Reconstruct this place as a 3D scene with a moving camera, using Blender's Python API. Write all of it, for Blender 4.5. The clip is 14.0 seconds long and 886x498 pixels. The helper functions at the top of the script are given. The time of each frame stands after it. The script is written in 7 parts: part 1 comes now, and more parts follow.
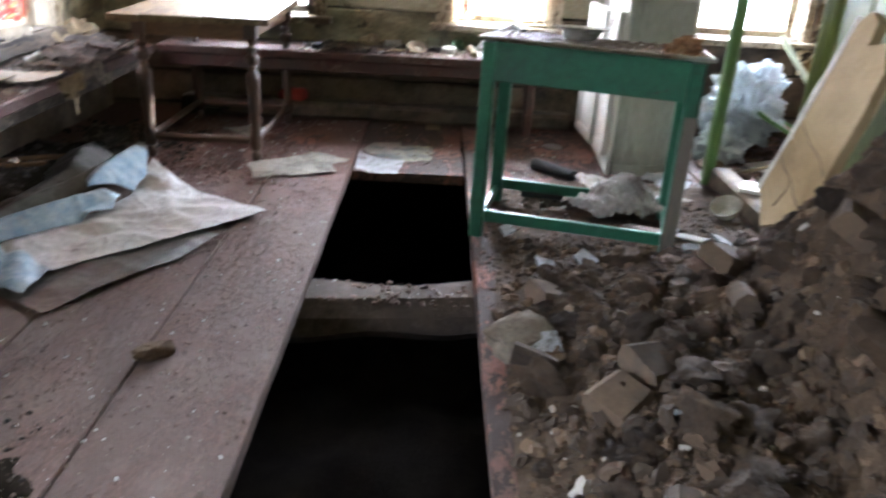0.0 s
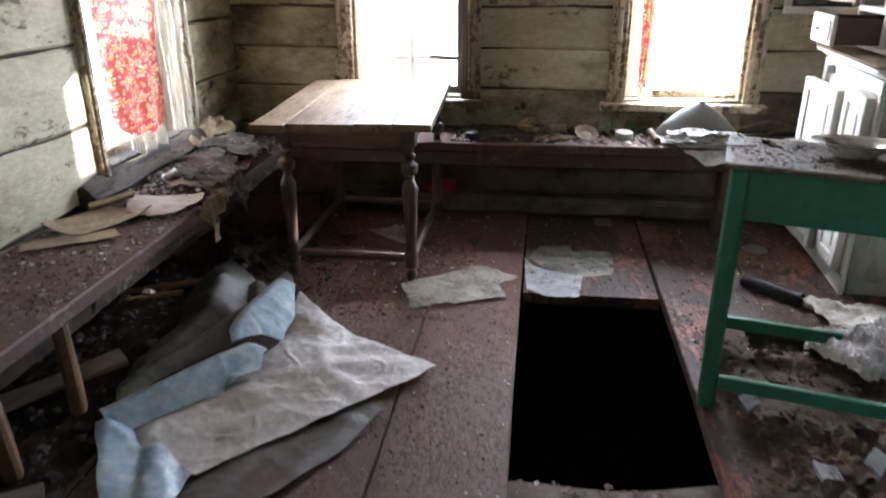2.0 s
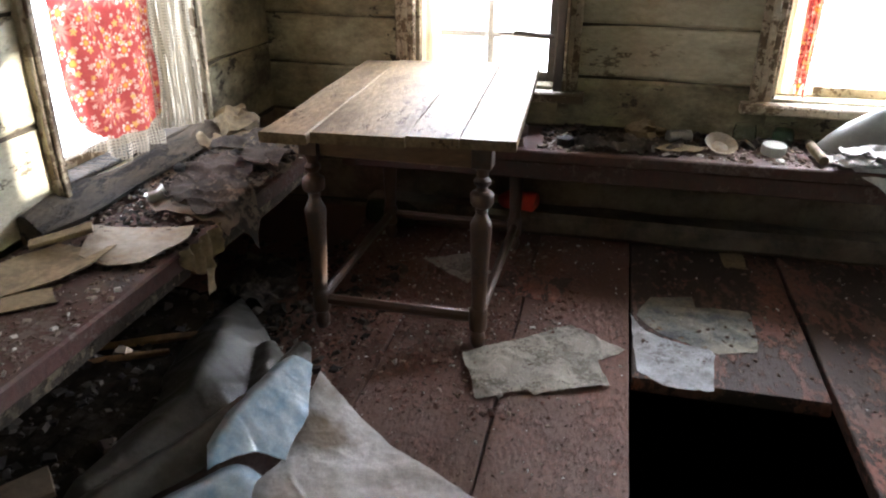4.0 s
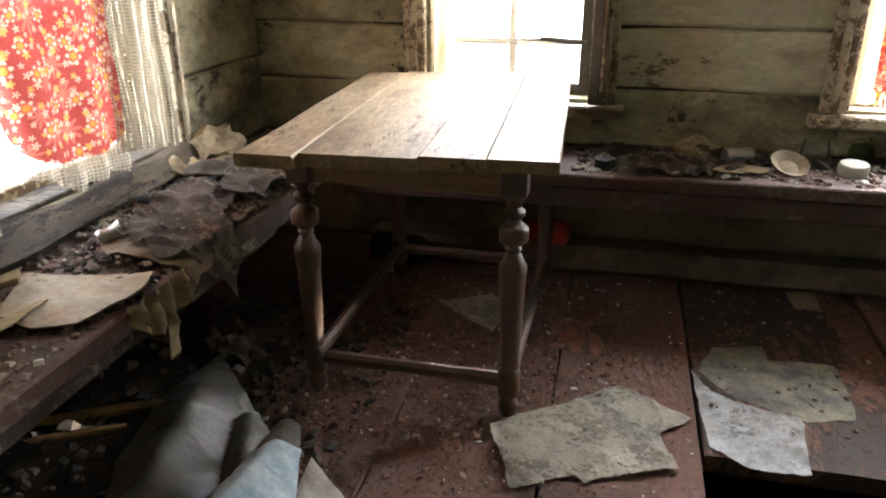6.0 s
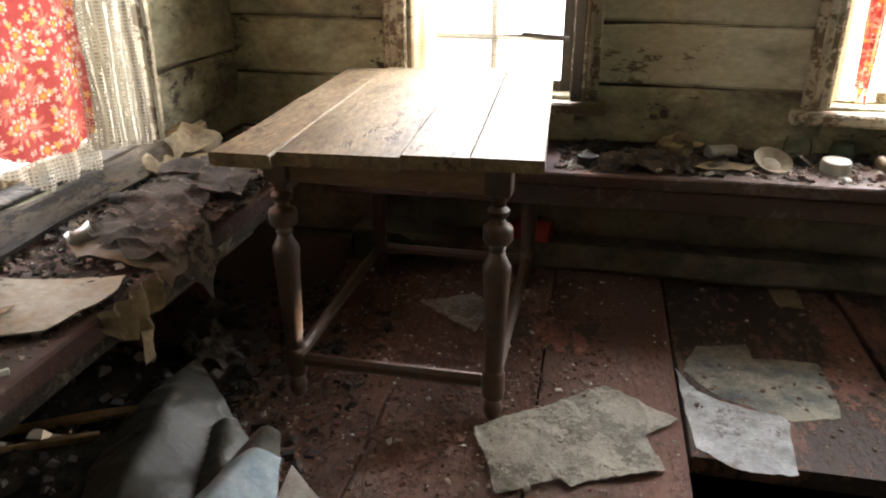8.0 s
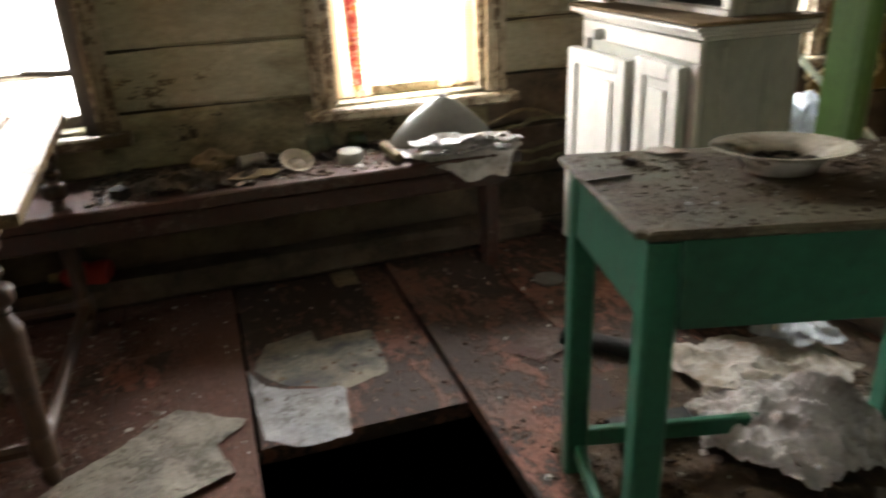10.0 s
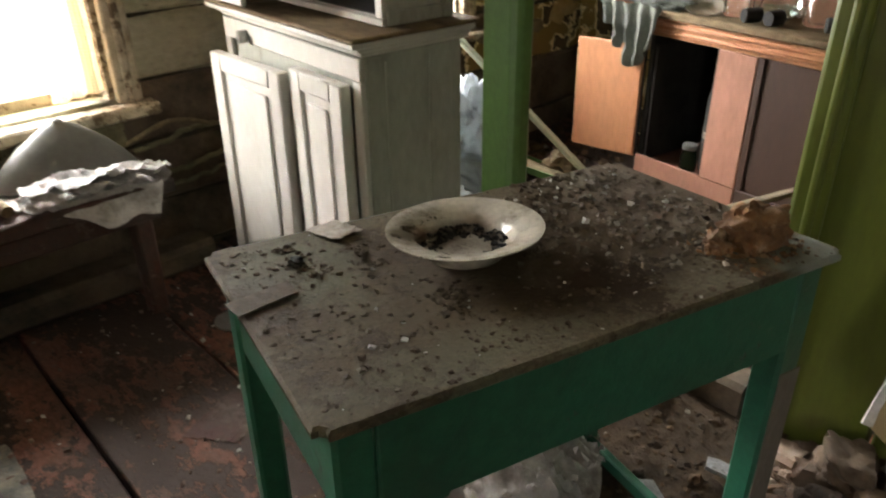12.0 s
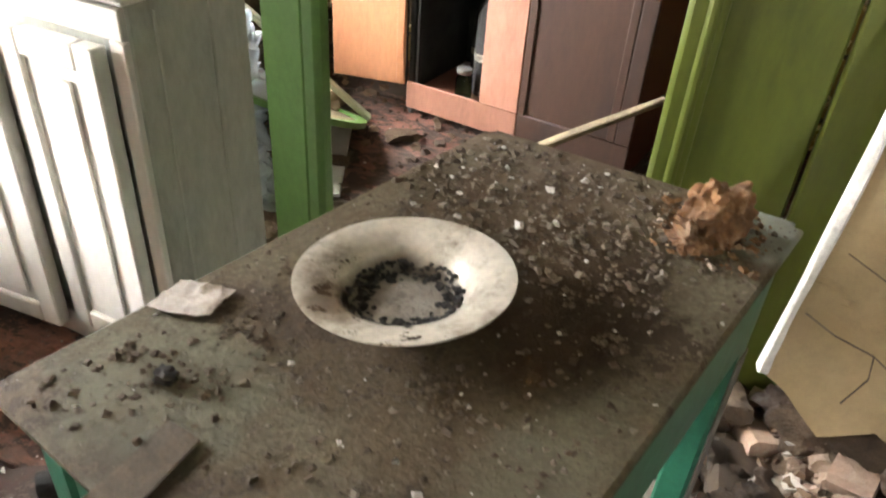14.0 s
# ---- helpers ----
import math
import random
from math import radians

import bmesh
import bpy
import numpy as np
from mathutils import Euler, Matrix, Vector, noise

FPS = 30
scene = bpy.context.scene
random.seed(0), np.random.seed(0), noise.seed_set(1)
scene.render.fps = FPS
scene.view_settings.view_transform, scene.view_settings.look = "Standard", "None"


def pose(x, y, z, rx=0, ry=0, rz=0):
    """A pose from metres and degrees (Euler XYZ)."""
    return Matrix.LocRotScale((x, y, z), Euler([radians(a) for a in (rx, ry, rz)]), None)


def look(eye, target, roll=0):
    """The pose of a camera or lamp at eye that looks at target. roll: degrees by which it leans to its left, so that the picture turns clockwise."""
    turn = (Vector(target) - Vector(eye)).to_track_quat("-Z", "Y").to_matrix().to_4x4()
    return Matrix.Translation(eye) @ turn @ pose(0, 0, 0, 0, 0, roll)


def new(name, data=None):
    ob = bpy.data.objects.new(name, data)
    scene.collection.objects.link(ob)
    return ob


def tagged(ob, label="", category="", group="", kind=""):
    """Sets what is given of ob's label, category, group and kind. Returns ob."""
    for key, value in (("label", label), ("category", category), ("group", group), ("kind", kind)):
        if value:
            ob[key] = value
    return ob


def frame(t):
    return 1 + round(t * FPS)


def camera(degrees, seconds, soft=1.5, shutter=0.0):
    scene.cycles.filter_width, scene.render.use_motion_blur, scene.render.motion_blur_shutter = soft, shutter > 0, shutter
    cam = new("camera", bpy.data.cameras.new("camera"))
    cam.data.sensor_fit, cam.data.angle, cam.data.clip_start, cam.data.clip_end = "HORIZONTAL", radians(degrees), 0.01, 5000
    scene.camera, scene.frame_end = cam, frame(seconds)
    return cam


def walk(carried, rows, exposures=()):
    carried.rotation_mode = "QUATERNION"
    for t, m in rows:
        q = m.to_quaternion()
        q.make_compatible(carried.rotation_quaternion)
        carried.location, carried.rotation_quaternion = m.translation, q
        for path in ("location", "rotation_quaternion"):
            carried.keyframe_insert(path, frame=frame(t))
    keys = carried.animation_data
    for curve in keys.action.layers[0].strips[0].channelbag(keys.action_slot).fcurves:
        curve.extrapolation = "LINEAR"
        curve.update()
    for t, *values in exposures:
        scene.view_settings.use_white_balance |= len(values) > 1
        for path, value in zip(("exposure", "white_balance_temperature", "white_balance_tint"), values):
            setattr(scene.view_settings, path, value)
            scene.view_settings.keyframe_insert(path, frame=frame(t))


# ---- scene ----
cam = camera(62.1, 14.0, soft=2.0, shutter=0.4)
PATH = [
    (0, (0.028, -0.049, 1.112), (0.067, 1.783, 0.311), 3.3),
    (0.5, (-0.02, 0.016, 1.158), (-0.264, 1.771, 0.231), 4.3),
    (1, (0.005, 0.076, 1.201), (-0.394, 1.804, 0.278), 1.4),
    (1.5, (-0.157, 0.363, 1.228), (-0.409, 2.161, 0.39), 1.8),
    (2, (-0.339, 0.637, 1.289), (-0.579, 2.479, 0.548), -0.2),
    (2.5, (-0.361, 0.904, 1.303), (-0.613, 2.75, 0.573), 0.3),
    (3, (-0.456, 1.119, 1.253), (-0.778, 2.938, 0.487), 1.4),
    (3.5, (-0.503, 1.372, 1.238), (-0.897, 3.144, 0.399), -0.4),
    (4, (-0.517, 1.518, 1.236), (-0.916, 3.293, 0.404), 0.5),
    (4.2, (-0.507, 1.581, 1.236), (-0.926, 3.357, 0.417), -0.0),
    (6.5, (-0.663, 1.934, 1.089), (-1.091, 3.731, 0.322), -0.4),
    (7, (-0.666, 1.945, 1.088), (-1.109, 3.737, 0.319), -0.1),
    (9.3, (-0.53, 1.913, 1.128), (-0.44, 3.747, 0.336), -1.3),
    (9.5, (-0.463, 1.897, 1.115), (-0.252, 3.727, 0.335), -1.9),
    (10, (-0.356, 1.847, 1.147), (0.188, 3.606, 0.365), -2.8),
    (10.5, (-0.26, 1.835, 1.237), (0.672, 3.423, 0.457), -1.7),
    (11, (-0.188, 1.921, 1.284), (0.899, 3.409, 0.508), -2.9),
    (11.5, (-0.129, 2.049, 1.277), (1.018, 3.466, 0.454), -2.1),
    (12, (-0.116, 2.146, 1.274), (1.08, 3.442, 0.329), -0.7),
    (12.5, (-0.102, 2.289, 1.271), (1.236, 3.327, 0.207), 2.0),
    (13, (-0.054, 2.386, 1.25), (1.367, 3.255, 0.143), 2.5),
    (13.5, (0.005, 2.482, 1.211), (1.484, 3.172, 0.055), 1.9),
    (14, (0.003, 2.574, 1.253), (1.536, 3.177, 0.118), 4.3),
]
walk(cam, [(t, look(eye, target, roll)) for t, eye, target, roll in PATH],
     exposures=[(0.0, 3.02, 5700, 15), (0.5, 3.18, 5700, 15), (1.0, 3.10, 5700, 15), (1.5, 3.02, 5700, 15), (2.0, 2.36, 5750, 15), (3.0, 1.86, 5850, 15), (4.2, 2.14, 6050, 15), (6.5, 2.27, 6600, 12), (7.2, 2.27, 6600, 12),
                (9.5, 1.97, 6800, 12), (10.5, 1.66, 7000, 12), (11.0, 1.46, 7150, 12), (12.0, 1.74, 7050, 12), (12.5, 2.08, 6980, 13), (13.0, 2.38, 6900, 14), (14.0, 2.82, 6800, 13)])

# ---- world, sun and exposure ----
world = bpy.data.worlds.new("sky")
scene.world = world
world.use_nodes = True
wn = world.node_tree.nodes
sky = wn.new("ShaderNodeTexSky")
sky.sky_type, sky.sun_disc = 'NISHITA', False
SUN_AZ, SUN_EL = 57.0, 13.0          # degrees from +y towards +x, and above the horizon
sky.sun_elevation, sky.sun_rotation = radians(SUN_EL), radians(SUN_AZ)
world.node_tree.links.new(sky.outputs[0], wn["Background"].inputs[0])
wn["Background"].inputs[1].default_value = 0.15
sun = new("sun", bpy.data.lights.new("sun", 'SUN'))
sun.data.energy, sun.data.angle, sun.data.color = 5.0, radians(0.5), (1.0, 0.93, 0.8)
toward = Vector((math.sin(radians(SUN_AZ)) * math.cos(radians(SUN_EL)), math.cos(radians(SUN_AZ)) * math.cos(radians(SUN_EL)), math.sin(radians(SUN_EL))))
sun.matrix_world = look(tuple(toward * 20), (0, 0, 0))


def window_light(name, eye, target, w, h, power):
    """Area lamp for sky light entering through a window's opening, seen or assumed."""
    lamp = new(name, bpy.data.lights.new(name, 'AREA'))
    lamp.data.shape, lamp.data.size, lamp.data.size_y, lamp.data.energy = 'RECTANGLE', w, h, power
    lamp.data.color = (0.92, 0.96, 1.0)
    lamp.matrix_world = look(eye, target)
    return lamp


window_light("window_light", (-1.04, 5.75, 1.75), (-1.0, 3.0, 0.4), 1.3, 1.5, 135)
window_light("window_light", (0.38, 5.75, 1.75), (0.3, 3.0, 0.4), 1.3, 1.5, 140)
window_light("window_light", (1.9, 5.75, 1.75), (1.9, 3.0, 0.4), 1.3, 1.5, 165)
window_light("window_light", (-3.2, 3.5, 1.6), (-0.5, 3.3, 0.4), 1.5, 1.5, 45)
# lamp for an assumed, unseen west opening, added to light the near floor
window_light("window_light", (-3.2, 0.3, 1.5), (0.0, 1.6, 0.4), 1.5, 1.5, 66)


# ---- materials ----
def material(name, c1, c2, rough=0.8, scale=6.0, fine=60.0, bump=0.3, dirt=None, dirt_amount=0.45, dirt_scale=3.0,
             stretch=(1, 1, 1), metal=0.0, vary=0.12, fine_amount=0.16, coat=0.0, bump_dist=0.004, flake=None, flake_amount=0.4, flake_scale=40.0):
    """Two colours mixed by coarse noise, a fine grain, and blotches of dirt."""
    m = bpy.data.materials.new(name)
    m.use_nodes = True
    n, l = m.node_tree.nodes, m.node_tree.links
    b = n["Principled BSDF"]
    tc, mp = n.new("ShaderNodeTexCoord"), n.new("ShaderNodeMapping")
    mp.inputs["Scale"].default_value = stretch
    info = n.new("ShaderNodeObjectInfo")
    shift = n.new("ShaderNodeVectorMath")
    shift.operation = 'SCALE'
    shift.inputs[3].default_value = 17.0
    comb = n.new("ShaderNodeCombineXYZ")
    for i in range(3):
        l.new(info.outputs["Random"], comb.inputs[i])
    l.new(comb.outputs[0], shift.inputs[0])
    l.new(shift.outputs[0], mp.inputs["Location"])
    l.new(tc.outputs["Object"], mp.inputs["Vector"])

    def tex(sc, detail=5, rgh=0.6):
        t = n.new("ShaderNodeTexNoise")
        t.inputs["Scale"].default_value, t.inputs["Detail"].default_value, t.inputs["Roughness"].default_value = sc, detail, rgh
        l.new(mp.outputs[0], t.inputs["Vector"])
        return t.outputs["Fac"]

    def ramp(src, lo, hi):
        r = n.new("ShaderNodeMapRange")
        r.inputs["From Min"].default_value, r.inputs["From Max"].default_value = lo, hi
        l.new(src, r.inputs["Value"])
        return r.outputs[0]

    def mix(fac, a, c, mode='MIX'):
        x = n.new("ShaderNodeMix")
        x.data_type, x.blend_type = 'RGBA', mode
        for sock, v in ((x.inputs[0], fac), (x.inputs[6], a), (x.inputs[7], c)):
            if isinstance(v, (int, float)):
                sock.default_value = v
            elif isinstance(v, tuple):
                sock.default_value = (*v, 1)
            else:
                l.new(v, sock)
        return x.outputs[2]

    coarse, grain = tex(scale), tex(fine, 4, 0.7)
    col = mix(ramp(coarse, 0.35, 0.65), c1, c2)
    lo = 1 - fine_amount
    g = n.new("ShaderNodeMapRange")
    g.inputs["From Min"].default_value, g.inputs["From Max"].default_value = 0.3, 0.7
    g.inputs["To Min"].default_value, g.inputs["To Max"].default_value = lo, 1 + fine_amount * 0.5
    l.new(grain, g.inputs["Value"])
    col = mix(1.0, col, g.outputs[0], 'MULTIPLY')
    if dirt:
        d = ramp(tex(dirt_scale, 8, 0.7), 1.0 - dirt_amount - 0.12, 1.0 - dirt_amount + 0.12)
        col = mix(d, col, dirt)
    chip = None
    if flake:
        # chips of paint lost in sharp-edged patches, broken up by a larger noise
        fine_n, broad = tex(flake_scale, 6, 0.75), tex(flake_scale * 0.13, 4, 0.6)
        add = n.new("ShaderNodeMath")
        add.operation = 'MULTIPLY_ADD'
        add.inputs[1].default_value = 0.9
        l.new(broad, add.inputs[0])
        l.new(fine_n, add.inputs[2])
        mid = 1.32 - flake_amount * 0.9
        chip = ramp(add.outputs[0], mid, mid + 0.05)
        col = mix(chip, col, flake)
    if vary:
        hsv = n.new("ShaderNodeHueSaturation")
        v = n.new("ShaderNodeMapRange")
        v.inputs["To Min"].default_value, v.inputs["To Max"].default_value = 1 - vary, 1 + vary
        l.new(info.outputs["Random"], v.inputs["Value"])
        l.new(v.outputs[0], hsv.inputs["Value"])
        l.new(col, hsv.inputs["Color"])
        col = hsv.outputs[0]
    l.new(col, b.inputs["Base Color"])
    b.inputs["Roughness"].default_value, b.inputs["Metallic"].default_value = rough, metal
    b.inputs["Coat Weight"].default_value = coat
    bp = n.new("ShaderNodeBump")
    bp.inputs["Strength"].default_value, bp.inputs["Distance"].default_value = bump, bump_dist
    total = n.new("ShaderNodeMath")
    total.operation = 'ADD'
    l.new(coarse, total.inputs[0])
    l.new(grain, total.inputs[1])
    if chip is not None:
        low = n.new("ShaderNodeMath")
        low.operation = 'MULTIPLY_ADD'
        low.inputs[1].default_value = -0.5
        l.new(chip, low.inputs[0])
        l.new(total.outputs[0], low.inputs[2])
        l.new(low.outputs[0], bp.inputs["Height"])
    else:
        l.new(total.outputs[0], bp.inputs["Height"])
    l.new(bp.outputs[0], b.inputs["Normal"])
    return m


def plain_glass(name, rough=0.05, tint=(0.9, 0.95, 0.93)):
    m = bpy.data.materials.new(name)
    m.use_nodes = True
    b = m.node_tree.nodes["Principled BSDF"]
    b.inputs["Transmission Weight"].default_value, b.inputs["Roughness"].default_value = 1.0, rough
    b.inputs["Base Color"].default_value, b.inputs["IOR"].default_value = (*tint, 1), 1.45
    return m


def woven(name, colour, holes=0.35, scale=160.0, through_light=0.3):
    """Net cloth: a woven pattern of holes over thin cloth that lets light through."""
    m = bpy.data.materials.new(name)
    m.use_nodes = True
    n, l = m.node_tree.nodes, m.node_tree.links
    out = n["Material Output"]
    b = n["Principled BSDF"]
    b.inputs["Base Color"].default_value, b.inputs["Roughness"].default_value = (*colour, 1), 0.9
    tl, tr, m1, m2 = n.new("ShaderNodeBsdfTranslucent"), n.new("ShaderNodeBsdfTransparent"), n.new("ShaderNodeMixShader"), n.new("ShaderNodeMixShader")
    tl.inputs[0].default_value = (*colour, 1)
    tc, sep, big = n.new("ShaderNodeTexCoord"), n.new("ShaderNodeSeparateXYZ"), n.new("ShaderNodeTexNoise")
    big.inputs["Scale"].default_value, big.inputs["Detail"].default_value = 14.0, 3.0
    l.new(tc.outputs["Object"], sep.inputs[0])
    l.new(tc.outputs["Object"], big.inputs["Vector"])

    def calc(op, p, q=None, r=None):
        x = n.new("ShaderNodeMath")
        x.operation = op
        for i, v in enumerate((p, q, r)):
            if isinstance(v, (int, float)):
                x.inputs[i].default_value = v
            elif v is not None:
                l.new(v, x.inputs[i])
        return x.outputs[0]

    # square meshes of the net
    wave_x, wave_z = (calc('ABSOLUTE', calc('SINE', calc('MULTIPLY', sep.outputs[a], scale * 2.2))) for a in ("X", "Z"))
    open_mesh = calc('GREATER_THAN', calc('MINIMUM', wave_x, wave_z), 0.5)
    mul = calc('MULTIPLY', open_mesh, calc('MULTIPLY_ADD', big.outputs["Fac"], 2.4 * holes, 0.5 * holes))
    mul = mul.node
    m1.inputs[0].default_value = through_light
    l.new(b.outputs[0], m1.inputs[1])
    l.new(tl.outputs[0], m1.inputs[2])
    l.new(mul.outputs[0], m2.inputs[0])
    l.new(m1.outputs[0], m2.inputs[1])
    l.new(tr.outputs[0], m2.inputs[2])
    l.new(m2.outputs[0], out.inputs[0])
    return m


def translucent(m, colour, amount=0.4):
    """Lets light through a thin cloth or paper."""
    n, l = m.node_tree.nodes, m.node_tree.links
    tl, mx = n.new("ShaderNodeBsdfTranslucent"), n.new("ShaderNodeMixShader")
    src = n["Principled BSDF"].inputs["Base Color"].links
    if src:
        l.new(src[0].from_socket, tl.inputs[0])
    else:
        tl.inputs[0].default_value = (*colour, 1)
    mx.inputs[0].default_value = amount
    l.new(n["Principled BSDF"].outputs[0], mx.inputs[1])
    l.new(tl.outputs[0], mx.inputs[2])
    l.new(mx.outputs[0], n["Material Output"].inputs[0])
    return m


LOGWALL = material("painted_log", (0.50, 0.46, 0.33), (0.37, 0.335, 0.22), 0.85, 2.2, 30, 0.6, (0.085, 0.066, 0.044), 0.35, 1.7, (1, 1, 2.2), fine_amount=0.22, bump_dist=0.008, flake=(0.13, 0.105, 0.065), flake_amount=0.28, flake_scale=16)
MOLDLOG = material("mouldy_log", (0.50, 0.46, 0.29), (0.31, 0.27, 0.155), 0.9, 3, 30, 0.7, (0.07, 0.056, 0.034), 0.49, 2.4, (1, 1, 1.6), fine_amount=0.25, bump_dist=0.008, flake=(0.05, 0.04, 0.025), flake_amount=0.27, flake_scale=18)
GREYLOG = material("weathered_grey_log", (0.24, 0.205, 0.15), (0.16, 0.13, 0.095), 0.85, 5, 50, 0.7, (0.06, 0.048, 0.036), 0.42, 5, (1, 0.25, 1), fine_amount=0.35)
BEAMGREY = material("rotten_ledge_wood", (0.105, 0.076, 0.048), (0.06, 0.043, 0.027), 0.85, 6, 50, 0.9, (0.035, 0.026, 0.018), 0.45, 6, (1, 0.25, 1), fine_amount=0.45, bump_dist=0.012, flake=(0.018, 0.013, 0.009), flake_amount=0.36, flake_scale=26)
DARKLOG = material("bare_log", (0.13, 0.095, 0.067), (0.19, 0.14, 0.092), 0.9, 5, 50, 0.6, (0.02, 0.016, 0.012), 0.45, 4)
YELLOWLOG = material("peeling_log", (0.075, 0.05, 0.026), (0.12, 0.08, 0.035), 0.85, 5, 40, 0.8, (0.04, 0.03, 0.018), 0.42, 6)


def torn_lining(m, scale, inner, rim):
    """Patches of old wall lining left on the wood, each with a pale torn rim, brightened as if sunlit."""
    n, l = m.node_tree.nodes, m.node_tree.links
    b = n["Principled BSDF"]
    src = b.inputs["Base Color"].links[0].from_socket
    tc, nz = n.new("ShaderNodeTexCoord"), n.new("ShaderNodeTexNoise")
    nz.inputs["Scale"].default_value, nz.inputs["Detail"].default_value, nz.inputs["Roughness"].default_value = scale, 4.0, 0.5
    l.new(tc.outputs["Object"], nz.inputs["Vector"])
    for lo, hi, colour in ((0.49, 0.50, inner), (0.515, 0.505, rim), (0.56, 0.58, inner)):
        r, x = n.new("ShaderNodeMapRange"), n.new("ShaderNodeMix")
        r.inputs["From Min"].default_value, r.inputs["From Max"].default_value = min(lo, hi), max(lo, hi)
        l.new(nz.outputs["Fac"], r.inputs["Value"])
        x.data_type = 'RGBA'
        if colour is rim:
            band = n.new("ShaderNodeMath")
            band.operation = 'COMPARE'
            band.inputs[1].default_value, band.inputs[2].default_value = 0.508, 0.016
            l.new(nz.outputs["Fac"], band.inputs[0])
            l.new(band.outputs[0], x.inputs[0])
        else:
            l.new(r.outputs[0], x.inputs[0])
        l.new(src, x.inputs[6])
        x.inputs[7].default_value = (*colour, 1)
        src = x.outputs[2]
    l.new(src, b.inputs["Base Color"])


torn_lining(YELLOWLOG, 5.5, (0.27, 0.185, 0.055), (0.85, 0.72, 0.42))
CAULK = material("moss_caulk", (0.03, 0.024, 0.016), (0.06, 0.048, 0.03), 1.0, 20, 90, 1.0)
FLOORPAINT = material("red_brown_floor_paint", (0.27, 0.118, 0.08), (0.19, 0.094, 0.068), 0.62, 5, 70, 0.8, (0.115, 0.08, 0.064), 0.46, 6, (1, 0.5, 1), fine_amount=0.45, bump_dist=0.006, flake=(0.06, 0.042, 0.034), flake_amount=0.47, flake_scale=34)
DUSTFLOOR = material("dusty_floor_paint", (0.142, 0.083, 0.063), (0.105, 0.06, 0.045), 0.85, 4, 80, 0.8, (0.138, 0.10, 0.081), 0.46, 7, (1, 0.5, 1), fine_amount=0.5, bump_dist=0.006, flake=(0.105, 0.07, 0.055), flake_amount=0.42, flake_scale=38)
# beyond about y = 3 the paint turns redder, and darker as table shade
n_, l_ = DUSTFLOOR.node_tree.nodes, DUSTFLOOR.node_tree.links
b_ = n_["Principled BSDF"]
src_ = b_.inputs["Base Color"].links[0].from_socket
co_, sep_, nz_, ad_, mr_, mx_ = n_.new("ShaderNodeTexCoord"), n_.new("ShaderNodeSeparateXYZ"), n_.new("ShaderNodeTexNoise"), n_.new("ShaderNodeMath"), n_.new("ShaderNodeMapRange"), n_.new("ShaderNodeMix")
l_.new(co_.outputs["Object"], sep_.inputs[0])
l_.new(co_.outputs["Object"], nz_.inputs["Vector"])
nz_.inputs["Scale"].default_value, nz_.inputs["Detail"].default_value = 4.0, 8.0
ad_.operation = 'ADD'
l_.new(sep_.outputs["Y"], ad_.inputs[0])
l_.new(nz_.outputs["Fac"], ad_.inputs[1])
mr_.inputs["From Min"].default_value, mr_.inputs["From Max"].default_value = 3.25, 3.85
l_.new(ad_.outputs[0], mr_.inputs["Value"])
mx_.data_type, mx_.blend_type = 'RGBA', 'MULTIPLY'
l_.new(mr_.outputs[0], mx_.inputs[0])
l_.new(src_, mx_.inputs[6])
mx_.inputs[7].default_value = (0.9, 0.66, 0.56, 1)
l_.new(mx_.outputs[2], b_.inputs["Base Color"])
BEAM = material("rotten_beam", (0.085, 0.062, 0.046), (0.055, 0.04, 0.03), 0.95, 6, 50, 1.0, (0.17, 0.14, 0.115), 0.36, 7)
SOIL = material("dark_soil", (0.016, 0.013, 0.010), (0.032, 0.025, 0.019), 1.0, 8, 60, 1.0, (0.07, 0.056, 0.045), 0.26, 12)
# far darker than soil: the deep shade of the gap is in this colour
PITSHADE = material("pit_shade_soil", (0.006, 0.005, 0.0045), (0.013, 0.011, 0.009), 1.0, 5, 50, 1.0)
FLOORPAINT.node_tree.nodes["Principled BSDF"].inputs["Specular IOR Level"].default_value = 0.12
for m_ in (SOIL, PITSHADE):
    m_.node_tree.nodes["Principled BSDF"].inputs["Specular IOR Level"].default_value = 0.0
DUSTWOOD = material("dusty_grey_wood", (0.265, 0.195, 0.12), (0.18, 0.13, 0.078), 0.6, 9, 70, 0.8, (0.085, 0.06, 0.038), 0.36, 9, (1, 0.3, 1), fine_amount=0.4, flake=(0.085, 0.058, 0.038), flake_amount=0.24, flake_scale=34)
DUSTWOOD.node_tree.nodes["Principled BSDF"].inputs["Specular IOR Level"].default_value = 0.06
OLDWOOD = material("dark_turned_wood", (0.062, 0.033, 0.019), (0.088, 0.048, 0.028), 0.46, 6, 60, 0.4, (0.10, 0.07, 0.05), 0.20, 5, flake=(0.055, 0.036, 0.026), flake_amount=0.36, flake_scale=40)
# yellower than the legs, and brightened to stand in for bounce light on the apron
APRONWOOD = material("brightened_brown_pine", (0.21, 0.12, 0.058), (0.14, 0.078, 0.04), 0.6, 5, 60, 0.4, (0.07, 0.045, 0.028), 0.38, 6, (0.3, 1, 1), fine_amount=0.3)
BENCHWOOD = material("red_brown_bench", (0.075, 0.028, 0.02), (0.11, 0.045, 0.03), 0.78, 5, 50, 0.6, (0.05, 0.038, 0.03), 0.48, 5, fine_amount=0.35, flake=(0.12, 0.085, 0.066), flake_amount=0.30, flake_scale=40)
